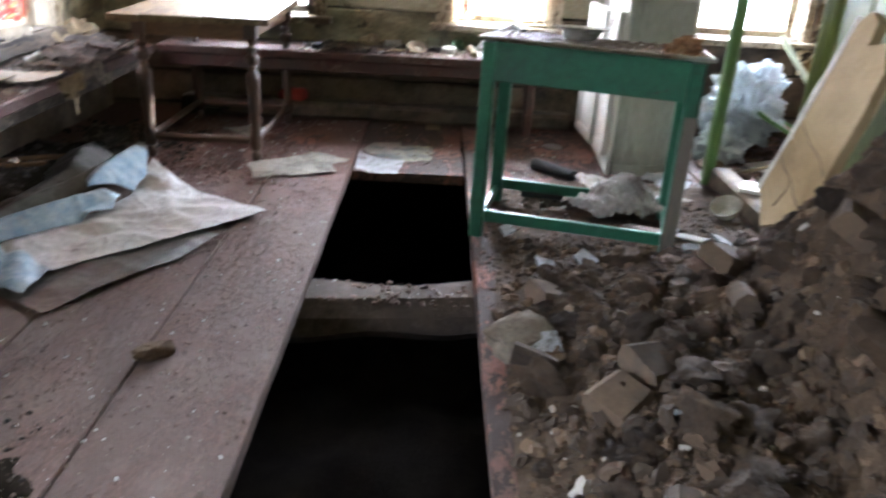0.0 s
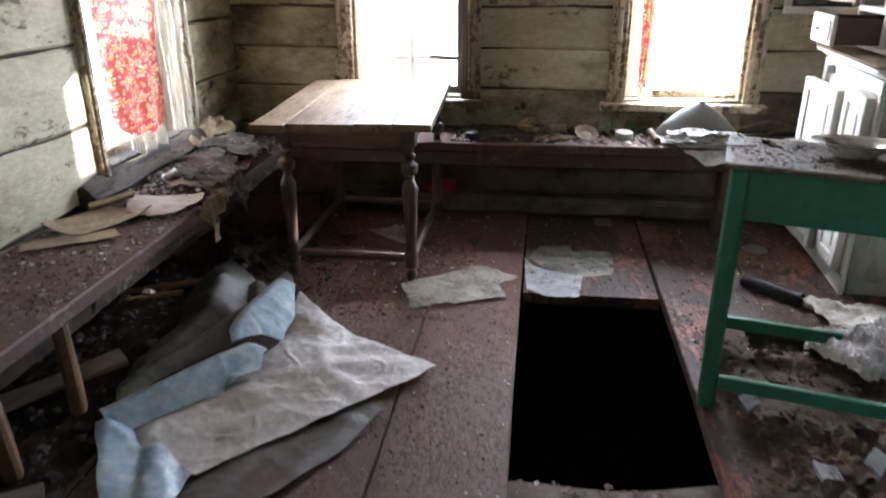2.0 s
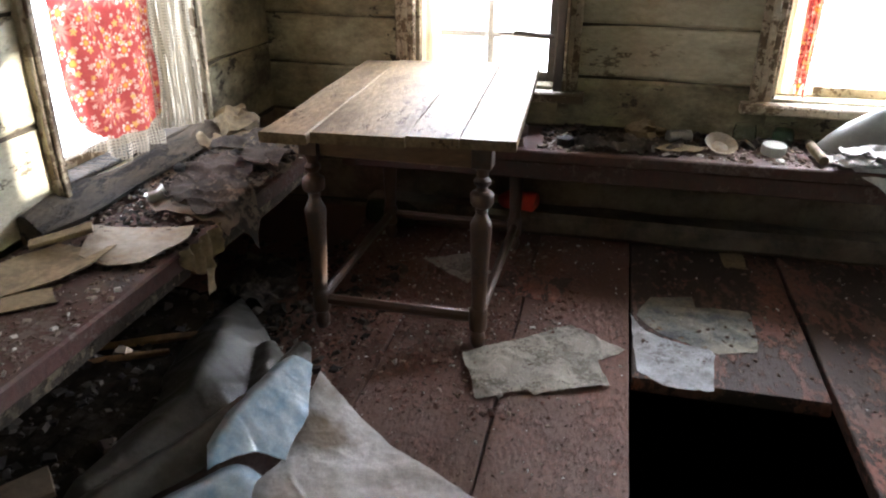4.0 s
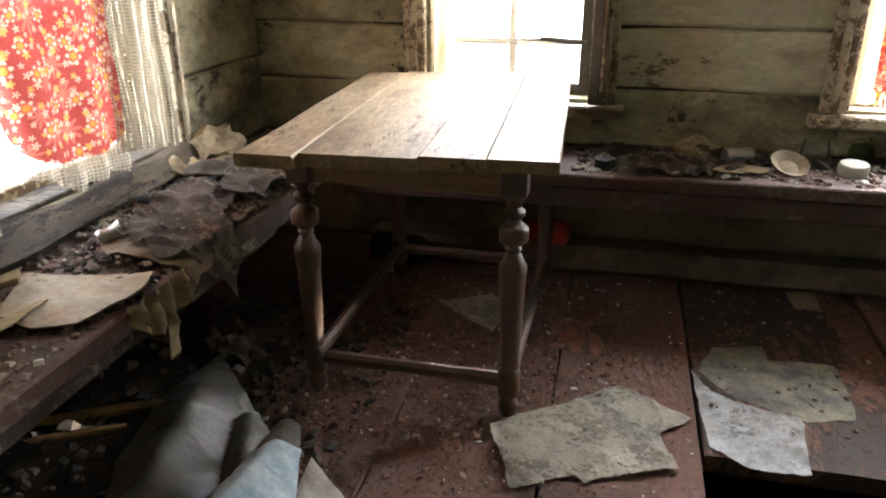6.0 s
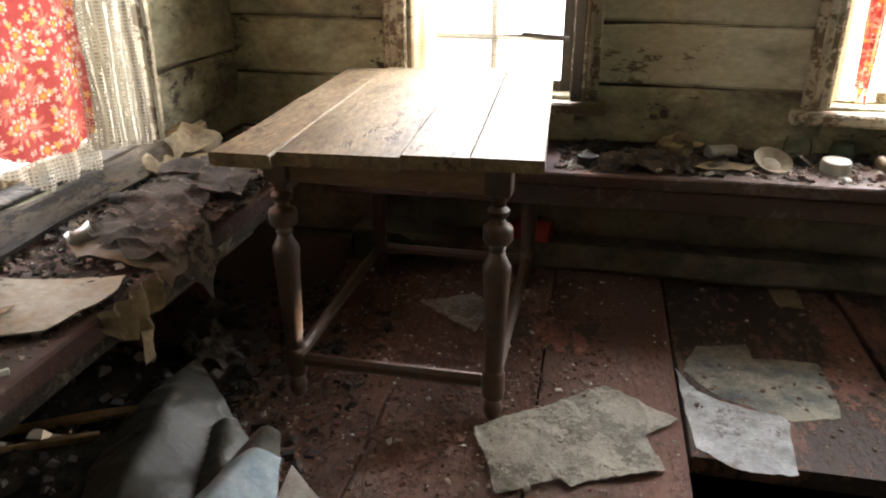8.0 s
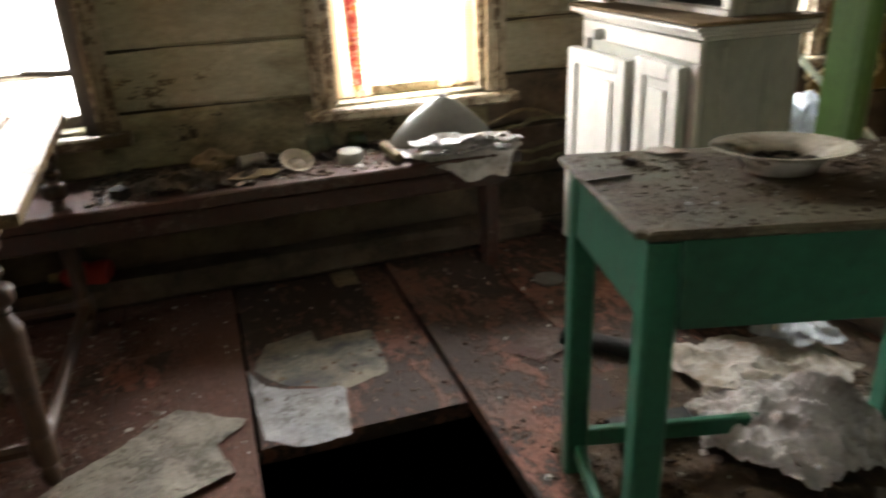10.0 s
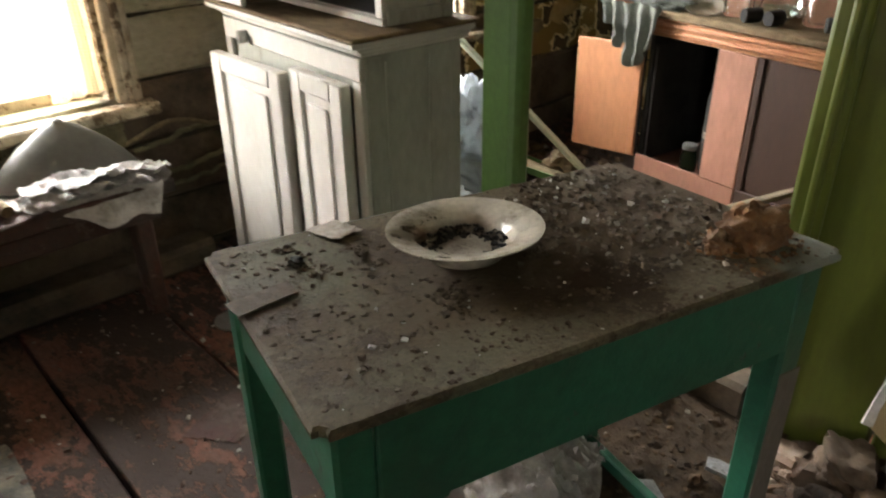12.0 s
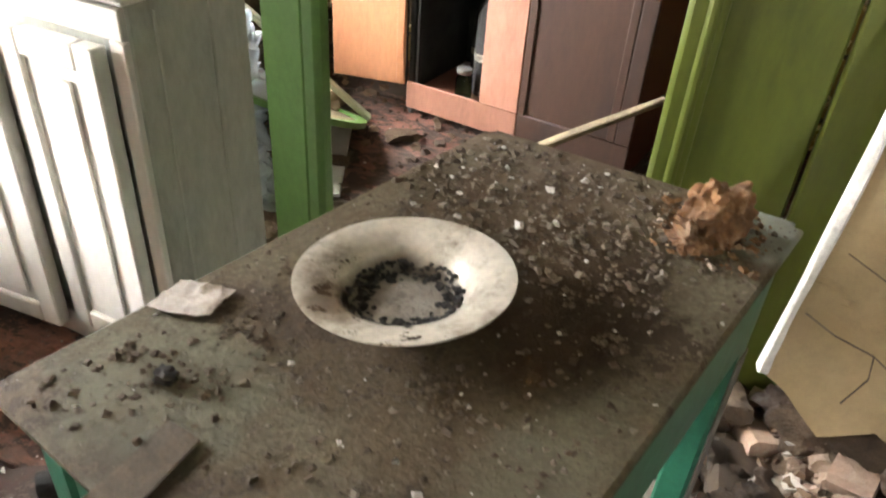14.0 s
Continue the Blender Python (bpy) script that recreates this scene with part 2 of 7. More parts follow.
GREEN = material("green_paint", (0.024, 0.145, 0.082), (0.024, 0.11, 0.064), 0.42, 4, 50, 0.3, (0.04, 0.075, 0.05), 0.34, 5, fine_amount=0.2, flake=(0.05, 0.06, 0.042), flake_amount=0.2, flake_scale=30)
BAREWOOD = material("bare_grey_wood", (0.15, 0.125, 0.10), (0.11, 0.095, 0.075), 0.8, 6, 70, 0.4, (0.05, 0.075, 0.05), 0.34, 8, (1, 1, 0.3))
TABLETOP = material("grimy_green_tabletop", (0.138, 0.120, 0.078), (0.098, 0.077, 0.047), 0.7, 5, 110, 0.7, (0.072, 0.045, 0.025), 0.43, 6, fine_amount=0.45, flake=(0.06, 0.042, 0.027), flake_amount=0.36, flake_scale=44)
def stain(m, centre, radii, colour, amount, ragged=0.5):
    """A ragged patch of another colour at one place of a thing."""
    n, l = m.node_tree.nodes, m.node_tree.links
    b = n["Principled BSDF"]
    src = b.inputs["Base Color"].links[0].from_socket
    tc, mp, nz = n.new("ShaderNodeTexCoord"), n.new("ShaderNodeMapping"), n.new("ShaderNodeTexNoise")
    mp.vector_type = 'TEXTURE'
    mp.inputs["Location"].default_value, mp.inputs["Scale"].default_value = centre, radii
    l.new(tc.outputs["Object"], mp.inputs["Vector"])
    l.new(tc.outputs["Object"], nz.inputs["Vector"])
    nz.inputs["Scale"].default_value, nz.inputs["Detail"].default_value = 22.0, 8.0
    ln, ma, mr, mx = n.new("ShaderNodeVectorMath"), n.new("ShaderNodeMath"), n.new("ShaderNodeMapRange"), n.new("ShaderNodeMix")
    ln.operation, ma.operation, mx.data_type = 'LENGTH', 'MULTIPLY_ADD', 'RGBA'
    l.new(mp.outputs[0], ln.inputs[0])
    l.new(nz.outputs["Fac"], ma.inputs[0])
    ma.inputs[1].default_value = ragged * 2
    l.new(ln.outputs["Value"], ma.inputs[2])
    mr.inputs["From Min"].default_value, mr.inputs["From Max"].default_value = 0.75 + ragged, 1.35 + ragged
    mr.inputs["To Min"].default_value, mr.inputs["To Max"].default_value = amount, 0.0
    l.new(ma.outputs[0], mr.inputs["Value"])
    l.new(mr.outputs[0], mx.inputs[0])
    l.new(src, mx.inputs[6])
    mx.inputs[7].default_value = (*colour, 1)
    l.new(mx.outputs[2], b.inputs["Base Color"])


TABLETOP.node_tree.nodes["Principled BSDF"].inputs["Specular IOR Level"].default_value = 0.2
stain(TABLETOP, (0.05, -0.115, 0), (0.15, 0.075, 1), (0.045, 0.028, 0.015), 0.9)
stain(TABLETOP, (0.18, 0.06, 0), (0.26, 0.13, 1), (0.085, 0.055, 0.032), 0.75, 0.8)
stain(TABLETOP, (-0.30, 0.12, 0), (0.09, 0.10, 1), (0.13, 0.14, 0.095), 0.45, 0.8)
stain(TABLETOP, (0.40, -0.23, 0), (0.10, 0.055, 1), (0.27, 0.29, 0.25), 0.8, 0.6)
stain(TABLETOP, (-0.22, -0.20, 0), (0.16, 0.05, 1), (0.15, 0.145, 0.10), 0.45, 0.8)
stain(TABLETOP, (0.33, -0.13, 0), (0.07, 0.04, 1), (0.16, 0.075, 0.028), 0.7, 0.6)
OLIVE = material("olive_green_paint", (0.105, 0.122, 0.019), (0.078, 0.096, 0.015), 0.38, 3, 40, 0.25, (0.035, 0.04, 0.01), 0.34, 3, (1, 1, 0.3))
LEAFGREEN = material("bright_green_paint", (0.10, 0.20, 0.05), (0.08, 0.16, 0.035), 0.45, 3, 40, 0.2, (0.05, 0.08, 0.02), 0.25, 4)
WHITEPAINT = material("old_white_paint", (0.64, 0.615, 0.565), (0.54, 0.515, 0.46), 0.45, 4, 45, 0.2, (0.40, 0.35, 0.28), 0.27, 6, (1, 1, 0.5), fine_amount=0.08)
GREYSIDE = material("grey_side_board", (0.42, 0.42, 0.365), (0.34, 0.34, 0.29), 0.7, 3, 40, 0.3, (0.10, 0.095, 0.075), 0.35, 3, (1, 1, 0.4))
ORANGE = material("orange_brown_varnish", (0.56, 0.255, 0.125), (0.48, 0.205, 0.10), 0.45, 4, 50, 0.2, (0.28, 0.11, 0.06), 0.25, 4, (1, 1, 0.3))
REDBROWN = material("dark_red_brown_wood", (0.15, 0.052, 0.03), (0.11, 0.04, 0.024), 0.4, 4, 50, 0.25)
DARKDOOR = material("smoked_door_wood", (0.06, 0.026, 0.013), (0.038, 0.017, 0.009), 0.62, 4, 50, 0.25, (0.02, 0.012, 0.009), 0.35, 4, (1, 1, 0.3))
PINKWOOD = material("scuffed_pink_wood", (0.40, 0.19, 0.125), (0.32, 0.145, 0.09), 0.6, 5, 50, 0.3, (0.20, 0.10, 0.065), 0.35, 6, (1, 1, 0.3))
PINKBOARD = material("pink_brown_board", (0.36, 0.15, 0.085), (0.29, 0.12, 0.07), 0.7, 4, 45, 0.3, (0.15, 0.08, 0.05), 0.3, 4, (1, 0.3, 1))
PLASTER = material("cracked_clay_plaster", (0.37, 0.27, 0.145), (0.29, 0.205, 0.10), 0.9, 5, 40, 0.6, (0.22, 0.145, 0.07), 0.33, 5)
RUBBLE = material("clay_rubble", (0.108, 0.066, 0.034), (0.062, 0.038, 0.02), 0.98, 1.2, 9, 1.0, (0.13, 0.085, 0.048), 0.34, 1.6, vary=0.4, bump_dist=0.05)
BRICK = material("stove_brick", (0.13, 0.086, 0.05), (0.088, 0.057, 0.034), 0.95, 9, 60, 1.0, (0.06, 0.043, 0.03), 0.47, 6, vary=0.35)
PAPER = translucent(material("old_newspaper", (0.40, 0.36, 0.29), (0.29, 0.265, 0.22), 0.9, 7, 110, 0.8, (0.15, 0.14, 0.12), 0.40, 12, fine_amount=0.3, flake=(0.17, 0.15, 0.12), flake_amount=0.36, flake_scale=70), (0.4, 0.4, 0.35), 0.15)
WHITEPAPER = material("white_paper", (0.42, 0.42, 0.42), (0.27, 0.275, 0.28), 0.9, 7, 110, 0.6, (0.15, 0.14, 0.125), 0.41, 12, fine_amount=0.3, flake=(0.15, 0.14, 0.13), flake_amount=0.31, flake_scale=32)
OILCLOTH = material("grey_oilcloth", (0.57, 0.565, 0.56), (0.42, 0.40, 0.37), 0.34, 4, 40, 0.3, (0.22, 0.175, 0.12), 0.36, 4.5, fine_amount=0.2, bump_dist=0.01)
OILBACK = material("dirty_oilcloth_back", (0.135, 0.128, 0.108), (0.075, 0.07, 0.058), 0.38, 5, 50, 0.5, (0.035, 0.028, 0.02), 0.45, 6, fine_amount=0.3)
stain(OILCLOTH, (-1.14, 2.88, 0.05), (0.08, 0.05, 1), (0.16, 0.11, 0.06), 0.75, 0.7)
stain(OILCLOTH, (-1.24, 2.45, 0.03), (0.12, 0.05, 1), (0.20, 0.16, 0.10), 0.6, 0.8)
BLUECLOTH = material("blue_oilcloth_face", (0.19, 0.30, 0.39), (0.40, 0.46, 0.49), 0.3, 20, 50, 0.3, (0.3, 0.25, 0.2), 0.28, 4)
CARD = material("stained_cardboard", (0.33, 0.25, 0.145), (0.22, 0.165, 0.095), 0.9, 6, 60, 0.5, (0.075, 0.055, 0.036), 0.42, 9, fine_amount=0.3)
LIMEWASH = material("limewash", (0.70, 0.68, 0.63), (0.55, 0.52, 0.46), 0.9, 12, 80, 0.9, (0.34, 0.27, 0.18), 0.3, 14)
STAINCARD = material("water_stained_card", (0.40, 0.35, 0.275), (0.27, 0.22, 0.155), 0.8, 7, 60, 0.4, (0.26, 0.15, 0.06), 0.37, 8, fine_amount=0.25, flake=(0.12, 0.085, 0.06), flake_amount=0.27, flake_scale=40)
RAG = material("grey_rag", (0.46, 0.43, 0.40), (0.30, 0.275, 0.25), 0.9, 8, 90, 0.5, (0.11, 0.09, 0.075), 0.42, 9)
DARKRAG = material("grey_green_rag", (0.17, 0.18, 0.155), (0.12, 0.125, 0.11), 0.95, 8, 90, 0.5)
ENAMEL = material("chipped_enamel", (0.54, 0.50, 0.41), (0.36, 0.32, 0.25), 0.22, 9, 70, 0.2, (0.12, 0.095, 0.07), 0.38, 11, fine_amount=0.25)
WINDOWWOOD = material("flaking_window_paint", (0.50, 0.43, 0.31), (0.38, 0.31, 0.21), 0.7, 6, 60, 0.5, (0.17, 0.12, 0.07), 0.36, 8, fine_amount=0.25, flake=(0.13, 0.09, 0.05), flake_amount=0.40, flake_scale=34)
DARKFRAME = material("dark_sash_wood", (0.07, 0.06, 0.05), (0.10, 0.085, 0.07), 0.8, 6, 60, 0.4)
REDCLOTH = translucent(material("red_print_cotton", (0.40, 0.07, 0.06), (0.33, 0.05, 0.045), 0.9, 5, 120, 0.2), (0.5, 0.03, 0.03), 0.55)
LACE = woven("white_net_curtain", (0.42, 0.365, 0.28), 0.34, 150, 0.14)
LACEWARM = woven("yellowed_net_curtain", (0.66, 0.50, 0.32), 0.16, 150)
GLASS = plain_glass("clear_glass")
DIRTGLASS = plain_glass("dusty_glass", 0.25, (0.85, 0.88, 0.85))
GREENGLASS = plain_glass("green_bottle_glass", 0.05, (0.35, 0.6, 0.42))
# char and soot, and also the painted shade inside cupboards
BLACK = material("black_char_and_shade", (0.012, 0.011, 0.010), (0.03, 0.027, 0.024), 0.8, 12, 80, 1.0)
REDPLASTIC = material("red_plastic", (0.48, 0.045, 0.03), (0.38, 0.035, 0.024), 0.5, 5, 40, 0.05)
TIN = material("dull_tin", (0.38, 0.37, 0.35), (0.25, 0.24, 0.22), 0.4, 8, 60, 0.2, (0.15, 0.08, 0.05), 0.3, 6, metal=0.7)
PLASTIC = translucent(material("clouded_plastic_sheet", (0.62, 0.66, 0.68), (0.5, 0.54, 0.56), 0.25, 5, 40, 0.2), (0.6, 0.65, 0.68), 0.5)
GRASS = material("meadow", (0.12, 0.17, 0.05), (0.20, 0.22, 0.09), 1.0, 1.0, 30, 0.3)
# out of view; made this pale to reflect more light into the room
CEIL = material("pale_bounce_ceiling", (0.66, 0.63, 0.55), (0.56, 0.52, 0.44), 0.9, 3, 40, 0.3, (0.15, 0.12, 0.08), 0.3, 3)


# ---- building helpers ----
def mesh_of(bm, name, smooth=True):
    me = bpy.data.meshes.new(name)
    bmesh.ops.recalc_face_normals(bm, faces=bm.faces)
    bm.to_mesh(me)
    bm.free()
    if smooth:
        me.shade_smooth()
        me.set_sharp_from_angle(angle=radians(38))
    return me


def thing(name, label, category, m=None, group="", kind=""):
    ob = new(name)
    ob.empty_display_size = 0.05
    if m is not None:
        ob.matrix_world = m
    return tagged(ob, label, category, group, kind)


def solo(name, bm, mat, label, category, m=None, group="", kind="", smooth=True):
    ob = new(name, mesh_of(bm, name, smooth))
    ob.data.materials.append(mat)
    if m is not None:
        ob.matrix_world = m
    return tagged(ob, label, category, group, kind)


def part(name, bm, mat, parent, label="", m=None, smooth=True):
    ob = new(name, mesh_of(bm, name, smooth) if isinstance(bm, bmesh.types.BMesh) else bm)
    if not ob.data.materials:
        ob.data.materials.append(mat)
    ob.parent = parent
    if m is not None:
        ob.matrix_local = m
    return tagged(ob, label)


def box(x0, x1, y0, y1, z0, z1, bev=0.004, bm=None):
    bm = bm or bmesh.new()
    r = bmesh.ops.create_cube(bm, size=1)
    vs = r["verts"]
    for v in vs:
        v.co = ((x0 + x1) / 2 + v.co.x * (x1 - x0), (y0 + y1) / 2 + v.co.y * (y1 - y0), (z0 + z1) / 2 + v.co.z * (z1 - z0))
    if bev:
        es = list({e for v in vs for e in v.link_edges})
        bmesh.ops.bevel(bm, geom=es, offset=min(bev, 0.45 * min(x1 - x0, y1 - y0, z1 - z0)), segments=1, affect='EDGES')
    return bm


def bar(p, q, w, h, bev=0.004, rag=0.0, seg=1, seed=0):
    """A squared timber from p to q, with uneven faces."""
    p, q = Vector(p), Vector(q)
    ln = (q - p).length
    bm = bmesh.new()
    rings = []
    for i in range(seg + 1):
        x = ln * i / seg
        ring = []
        c = min(bev, w * 0.4, h * 0.4)
        for sy, sz, ky, kz in ((-1, -1, c, 0), (1, -1, -c, 0), (1, -1, 0, c), (1, 1, 0, -c), (1, 1, -c, 0), (-1, 1, c, 0), (-1, 1, 0, -c), (-1, -1, 0, c)):
            y, z = sy * w / 2 + ky, sz * h / 2 + kz
            d = noise.noise(Vector((x * 3 + seed * 7.3, sy * 3.1 + seed, sz * 2.7))) * rag
            ring.append(bm.verts.new((x, y + d * sy, z + d * sz)))
        rings.append(ring)
    for a, b in zip(rings, rings[1:]):
        for k in range(8):
            bm.faces.new((a[k], a[(k + 1) % 8], b[(k + 1) % 8], b[k]))
    bm.faces.new(rings[0])
    bm.faces.new(rings[-1])
    d = (q - p).normalized()
    bm.transform(Matrix.Translation(p) @ d.to_track_quat('X', 'Z').to_matrix().to_4x4())
    return bm


def lathe(profile, seg=20, sx=1.0):
    """A turned shape from (radius, height) pairs; a radius of 0 closes it."""
    bm = bmesh.new()
    rings = []
    for r, z in profile:
        if r <= 1e-6:
            rings.append([bm.verts.new((0, 0, z))])
        else:
            rings.append([bm.verts.new((r * sx * math.cos(2 * math.pi * k / seg), r * math.sin(2 * math.pi * k / seg), z)) for k in range(seg)])
    for a, b in zip(rings, rings[1:]):
        for k in range(seg):
            k2 = (k + 1) % seg
            if len(a) == 1 and len(b) > 1:
                bm.faces.new((a[0], b[k], b[k2]))
            elif len(b) == 1 and len(a) > 1:
                bm.faces.new((a[k], a[k2], b[0]))
            elif len(a) > 1:
                bm.faces.new((a[k], a[k2], b[k2], b[k]))
    return bm


def inside(x, y, poly):
    hit = False
    for (xa, ya), (xb, yb) in zip(poly, poly[1:] + poly[:1]):
        if (ya > y) != (yb > y) and x < (xb - xa) * (y - ya) / (yb - ya) + xa:
            hit = not hit
    return hit


def sheet(poly, height=lambda x, y: 0.0, cell=0.02, thick=0.0015, rag=0.006, seed=0):
    """A thin sheet of cloth or paper with the outline poly, laid over height(x, y)."""
    bm = bmesh.new()
    n = len(poly)
    edge = []
    for i in range(n):
        a, b = Vector(poly[i]), Vector(poly[(i + 1) % n])
        k = max(1, int((b - a).length / cell))
        for j in range(k):
            p = a.lerp(b, j / k)
            nn = noise.noise_vector(Vector((p.x * 14 + seed, p.y * 14, seed * 1.7)))
            edge.append(bm.verts.new((p.x + nn.x * rag, p.y + nn.y * rag, 0)))
    f = bm.faces.new(edge)
    bmesh.ops.triangulate(bm, faces=[f])
    xs, ys = [v.co.x for v in edge], [v.co.y for v in edge]
    for lo, hi, axis in ((min(xs), max(xs), 0), (min(ys), max(ys), 1)):
        k = int((hi - lo) / cell)
        for j in range(1, k):
            c = [0, 0, 0]
            nrm = [0, 0, 0]
            c[axis], nrm[axis] = lo + (hi - lo) * j / k, 1
            bmesh.ops.bisect_plane(bm, geom=bm.verts[:] + bm.edges[:] + bm.faces[:], plane_co=c, plane_no=nrm, dist=1e-5)
    for v in bm.verts:
        v.co.z = height(v.co.x, v.co.y)
    if thick:
        made = bmesh.ops.extrude_face_region(bm, geom=bm.faces[:])["geom"]
        for v in made:
            if isinstance(v, bmesh.types.BMVert):
                v.co.z += thick
    return bm


def chunk(sx, sy, sz, seed, rough=0.25, sub=2, blocky=0.5):
    """A broken lump of clay or brick."""
    bm = bmesh.new()
    bmesh.ops.create_icosphere(bm, subdivisions=sub, radius=1)
    for v in bm.verts:
        m = max(abs(v.co.x), abs(v.co.y), abs(v.co.z))
        p = v.co.lerp(v.co / m, blocky)
        p *= 1 + rough * noise.noise(v.co * 1.6 + Vector((seed * 3.1, seed * 1.3, seed))) + rough * 0.5 * noise.noise(v.co * 4 + Vector((seed, 0, seed * 2.2)))
        v.co = (p.x * sx, p.y * sy, p.z * sz)
    return bm


def wrinkle(amp, sc, seed=0, base=0.0):
    def h(x, y):
        p = Vector((x * sc + seed * 5.7, y * sc, seed * 2.3))
        return base + amp * (abs(noise.noise(p)) + 0.45 * noise.noise(p * 2.7) + 0.3)
    return h


def crease(amp, sc, seed=0, base=0.0):
    """Sharp crumple lines: ridged noise."""
    def h(x, y):
        p = Vector((x * sc + seed * 5.7, y * sc, seed * 2.3))
        a, b = noise.noise(p), noise.noise(p * 2.1 + Vector((3, 1, 0)))
        return base + 0.004 + amp * (max(0, 0.5 - 2.2 * abs(a)) + 0.5 * max(0, 0.4 - 2 * abs(b)) + 0.25 * noise.noise(p * 0.5))
    return h


# ---- setting: ground, floor, walls ----
bm = bmesh.new()
bmesh.ops.create_grid(bm, x_segments=1, y_segments=1, size=1500)
solo("ground", bm, GRASS, "pale grassy ground around the house", "ground", pose(0, 0, -1.3), kind="structure")

GLOW = bpy.data.materials.new("hazy_daylight")
GLOW.use_nodes = True
GLOW.node_tree.nodes["Principled BSDF"].inputs["Base Color"].default_value = (0.8, 0.8, 0.8, 1)
GLOW.node_tree.nodes["Principled BSDF"].inputs["Emission Color"].default_value = (0.93, 0.97, 1.0, 1)
GLOW.node_tree.nodes["Principled BSDF"].inputs["Emission Strength"].default_value = 2.6
bm = bmesh.new()
pts = [(-7.0, -6.0), (-7.0, 6.4), (6.0, 6.4)]
lo, hi = [bm.verts.new((x, y, -1.3)) for x, y in pts], [bm.verts.new((x, y, 1.22)) for x, y in pts]
for k in range(2):
    bm.faces.new((lo[k], lo[k + 1], hi[k + 1], hi[k]))
solo("backdrop", bm, GLOW, "overexposed hazy daylight outside the windows", "backdrop", kind="structure", smooth=False)

XL, XE, YB, YS = -1.97, 3.05, 4.52, -1.7          # inner faces of the walls
HX0, HX1, HY1 = -0.375, 0.19, 3.42                # the gap in the floorboards
WIN_Z0, WIN_Z1 = 0.60, 1.62

floor = thing("floor", "worn red-brown painted plank floor with a long open gap", "floor", kind="structure")
rnd = random.Random(4)


def plank(x0, x1, y0, y1, top, sag=0.0, mat=FLOORPAINT, parent=floor):
    bm = bar(((x0 + x1) / 2, y0, top - 0.024), ((x0 + x1) / 2, y1, top - 0.024 + sag), x1 - x0 - 0.006, 0.048, 0.004, 0.003, max(2, int((y1 - y0) / 0.12)), rnd.random() * 50)
    return part("plank", bm, mat, parent)


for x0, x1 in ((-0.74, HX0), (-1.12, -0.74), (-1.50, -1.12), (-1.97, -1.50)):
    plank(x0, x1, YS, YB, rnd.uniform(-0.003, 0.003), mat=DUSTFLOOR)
plank(HX0 + 0.004, HX1 - 0.004, HY1, YB, -0.008)
plank(HX0 + 0.004, HX1 - 0.004, YS, 0.35, -0.006)
for x0, x1 in ((HX1, 0.57), (0.57, 0.96), (0.96, 1.38), (1.38, 1.8), (1.8, 2.2), (2.2, 2.62), (2.62, 3.05)):
    plank(x0, x1, YS, YB, rnd.uniform(-0.003, 0.003))
# joists across the gap
for y, w, turn in ((2.22, 0.22, 0.20), (1.10, 0.23, 0.02)):
    part("joist", bar((-1.97, y - turn, -0.135), (1.4, y + turn, -0.135), w, 0.16, 0.05, 0.02, 36, y), BEAM, floor, "rough crossbeam under the boards")
bm = bmesh.new()
bmesh.ops.create_grid(bm, x_segments=40, y_segments=50, size=1)
for v in bm.verts:
    x, y = -0.1 + v.co.x * 1.6, 1.4 + v.co.y * 3.2
    v.co = (x, y, -0.85 + 0.12 * noise.noise(Vector((x * 3, y * 3, 2))))
solo("pit_earth", bm, PITSHADE, "earth under the floor, coloured near black as the pit's shade", "earth", kind="structure")
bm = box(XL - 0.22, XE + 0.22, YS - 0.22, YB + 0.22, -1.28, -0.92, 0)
solo("foundation_earth", bm, PITSHADE, "earth under the house, coloured near black as shade", "earth", kind="structure")


def cut_rects(u0, u1, z0, z1, wins):
    """The pieces of a course u0..u1, z0..z1 that stay when the window openings are cut out."""
    pieces = [(u0, u1, z0, z1)]
    for a, b, c, d in wins:
        out = []
        for p0, p1, q0, q1 in pieces:
            if b <= p0 or a >= p1 or d <= q0 or c >= q1:
                out.append((p0, p1, q0, q1))
                continue
            if a > p0:
                out.append((p0, a, q0, q1))
            if b < p1:
                out.append((b, p1, q0, q1))
            m0, m1 = max(p0, a), min(p1, b)
            if c > q0:
                out.append((m0, m1, q0, c))
            if d < q1:
                out.append((m0, m1, d, q1))
        pieces = out
    return pieces


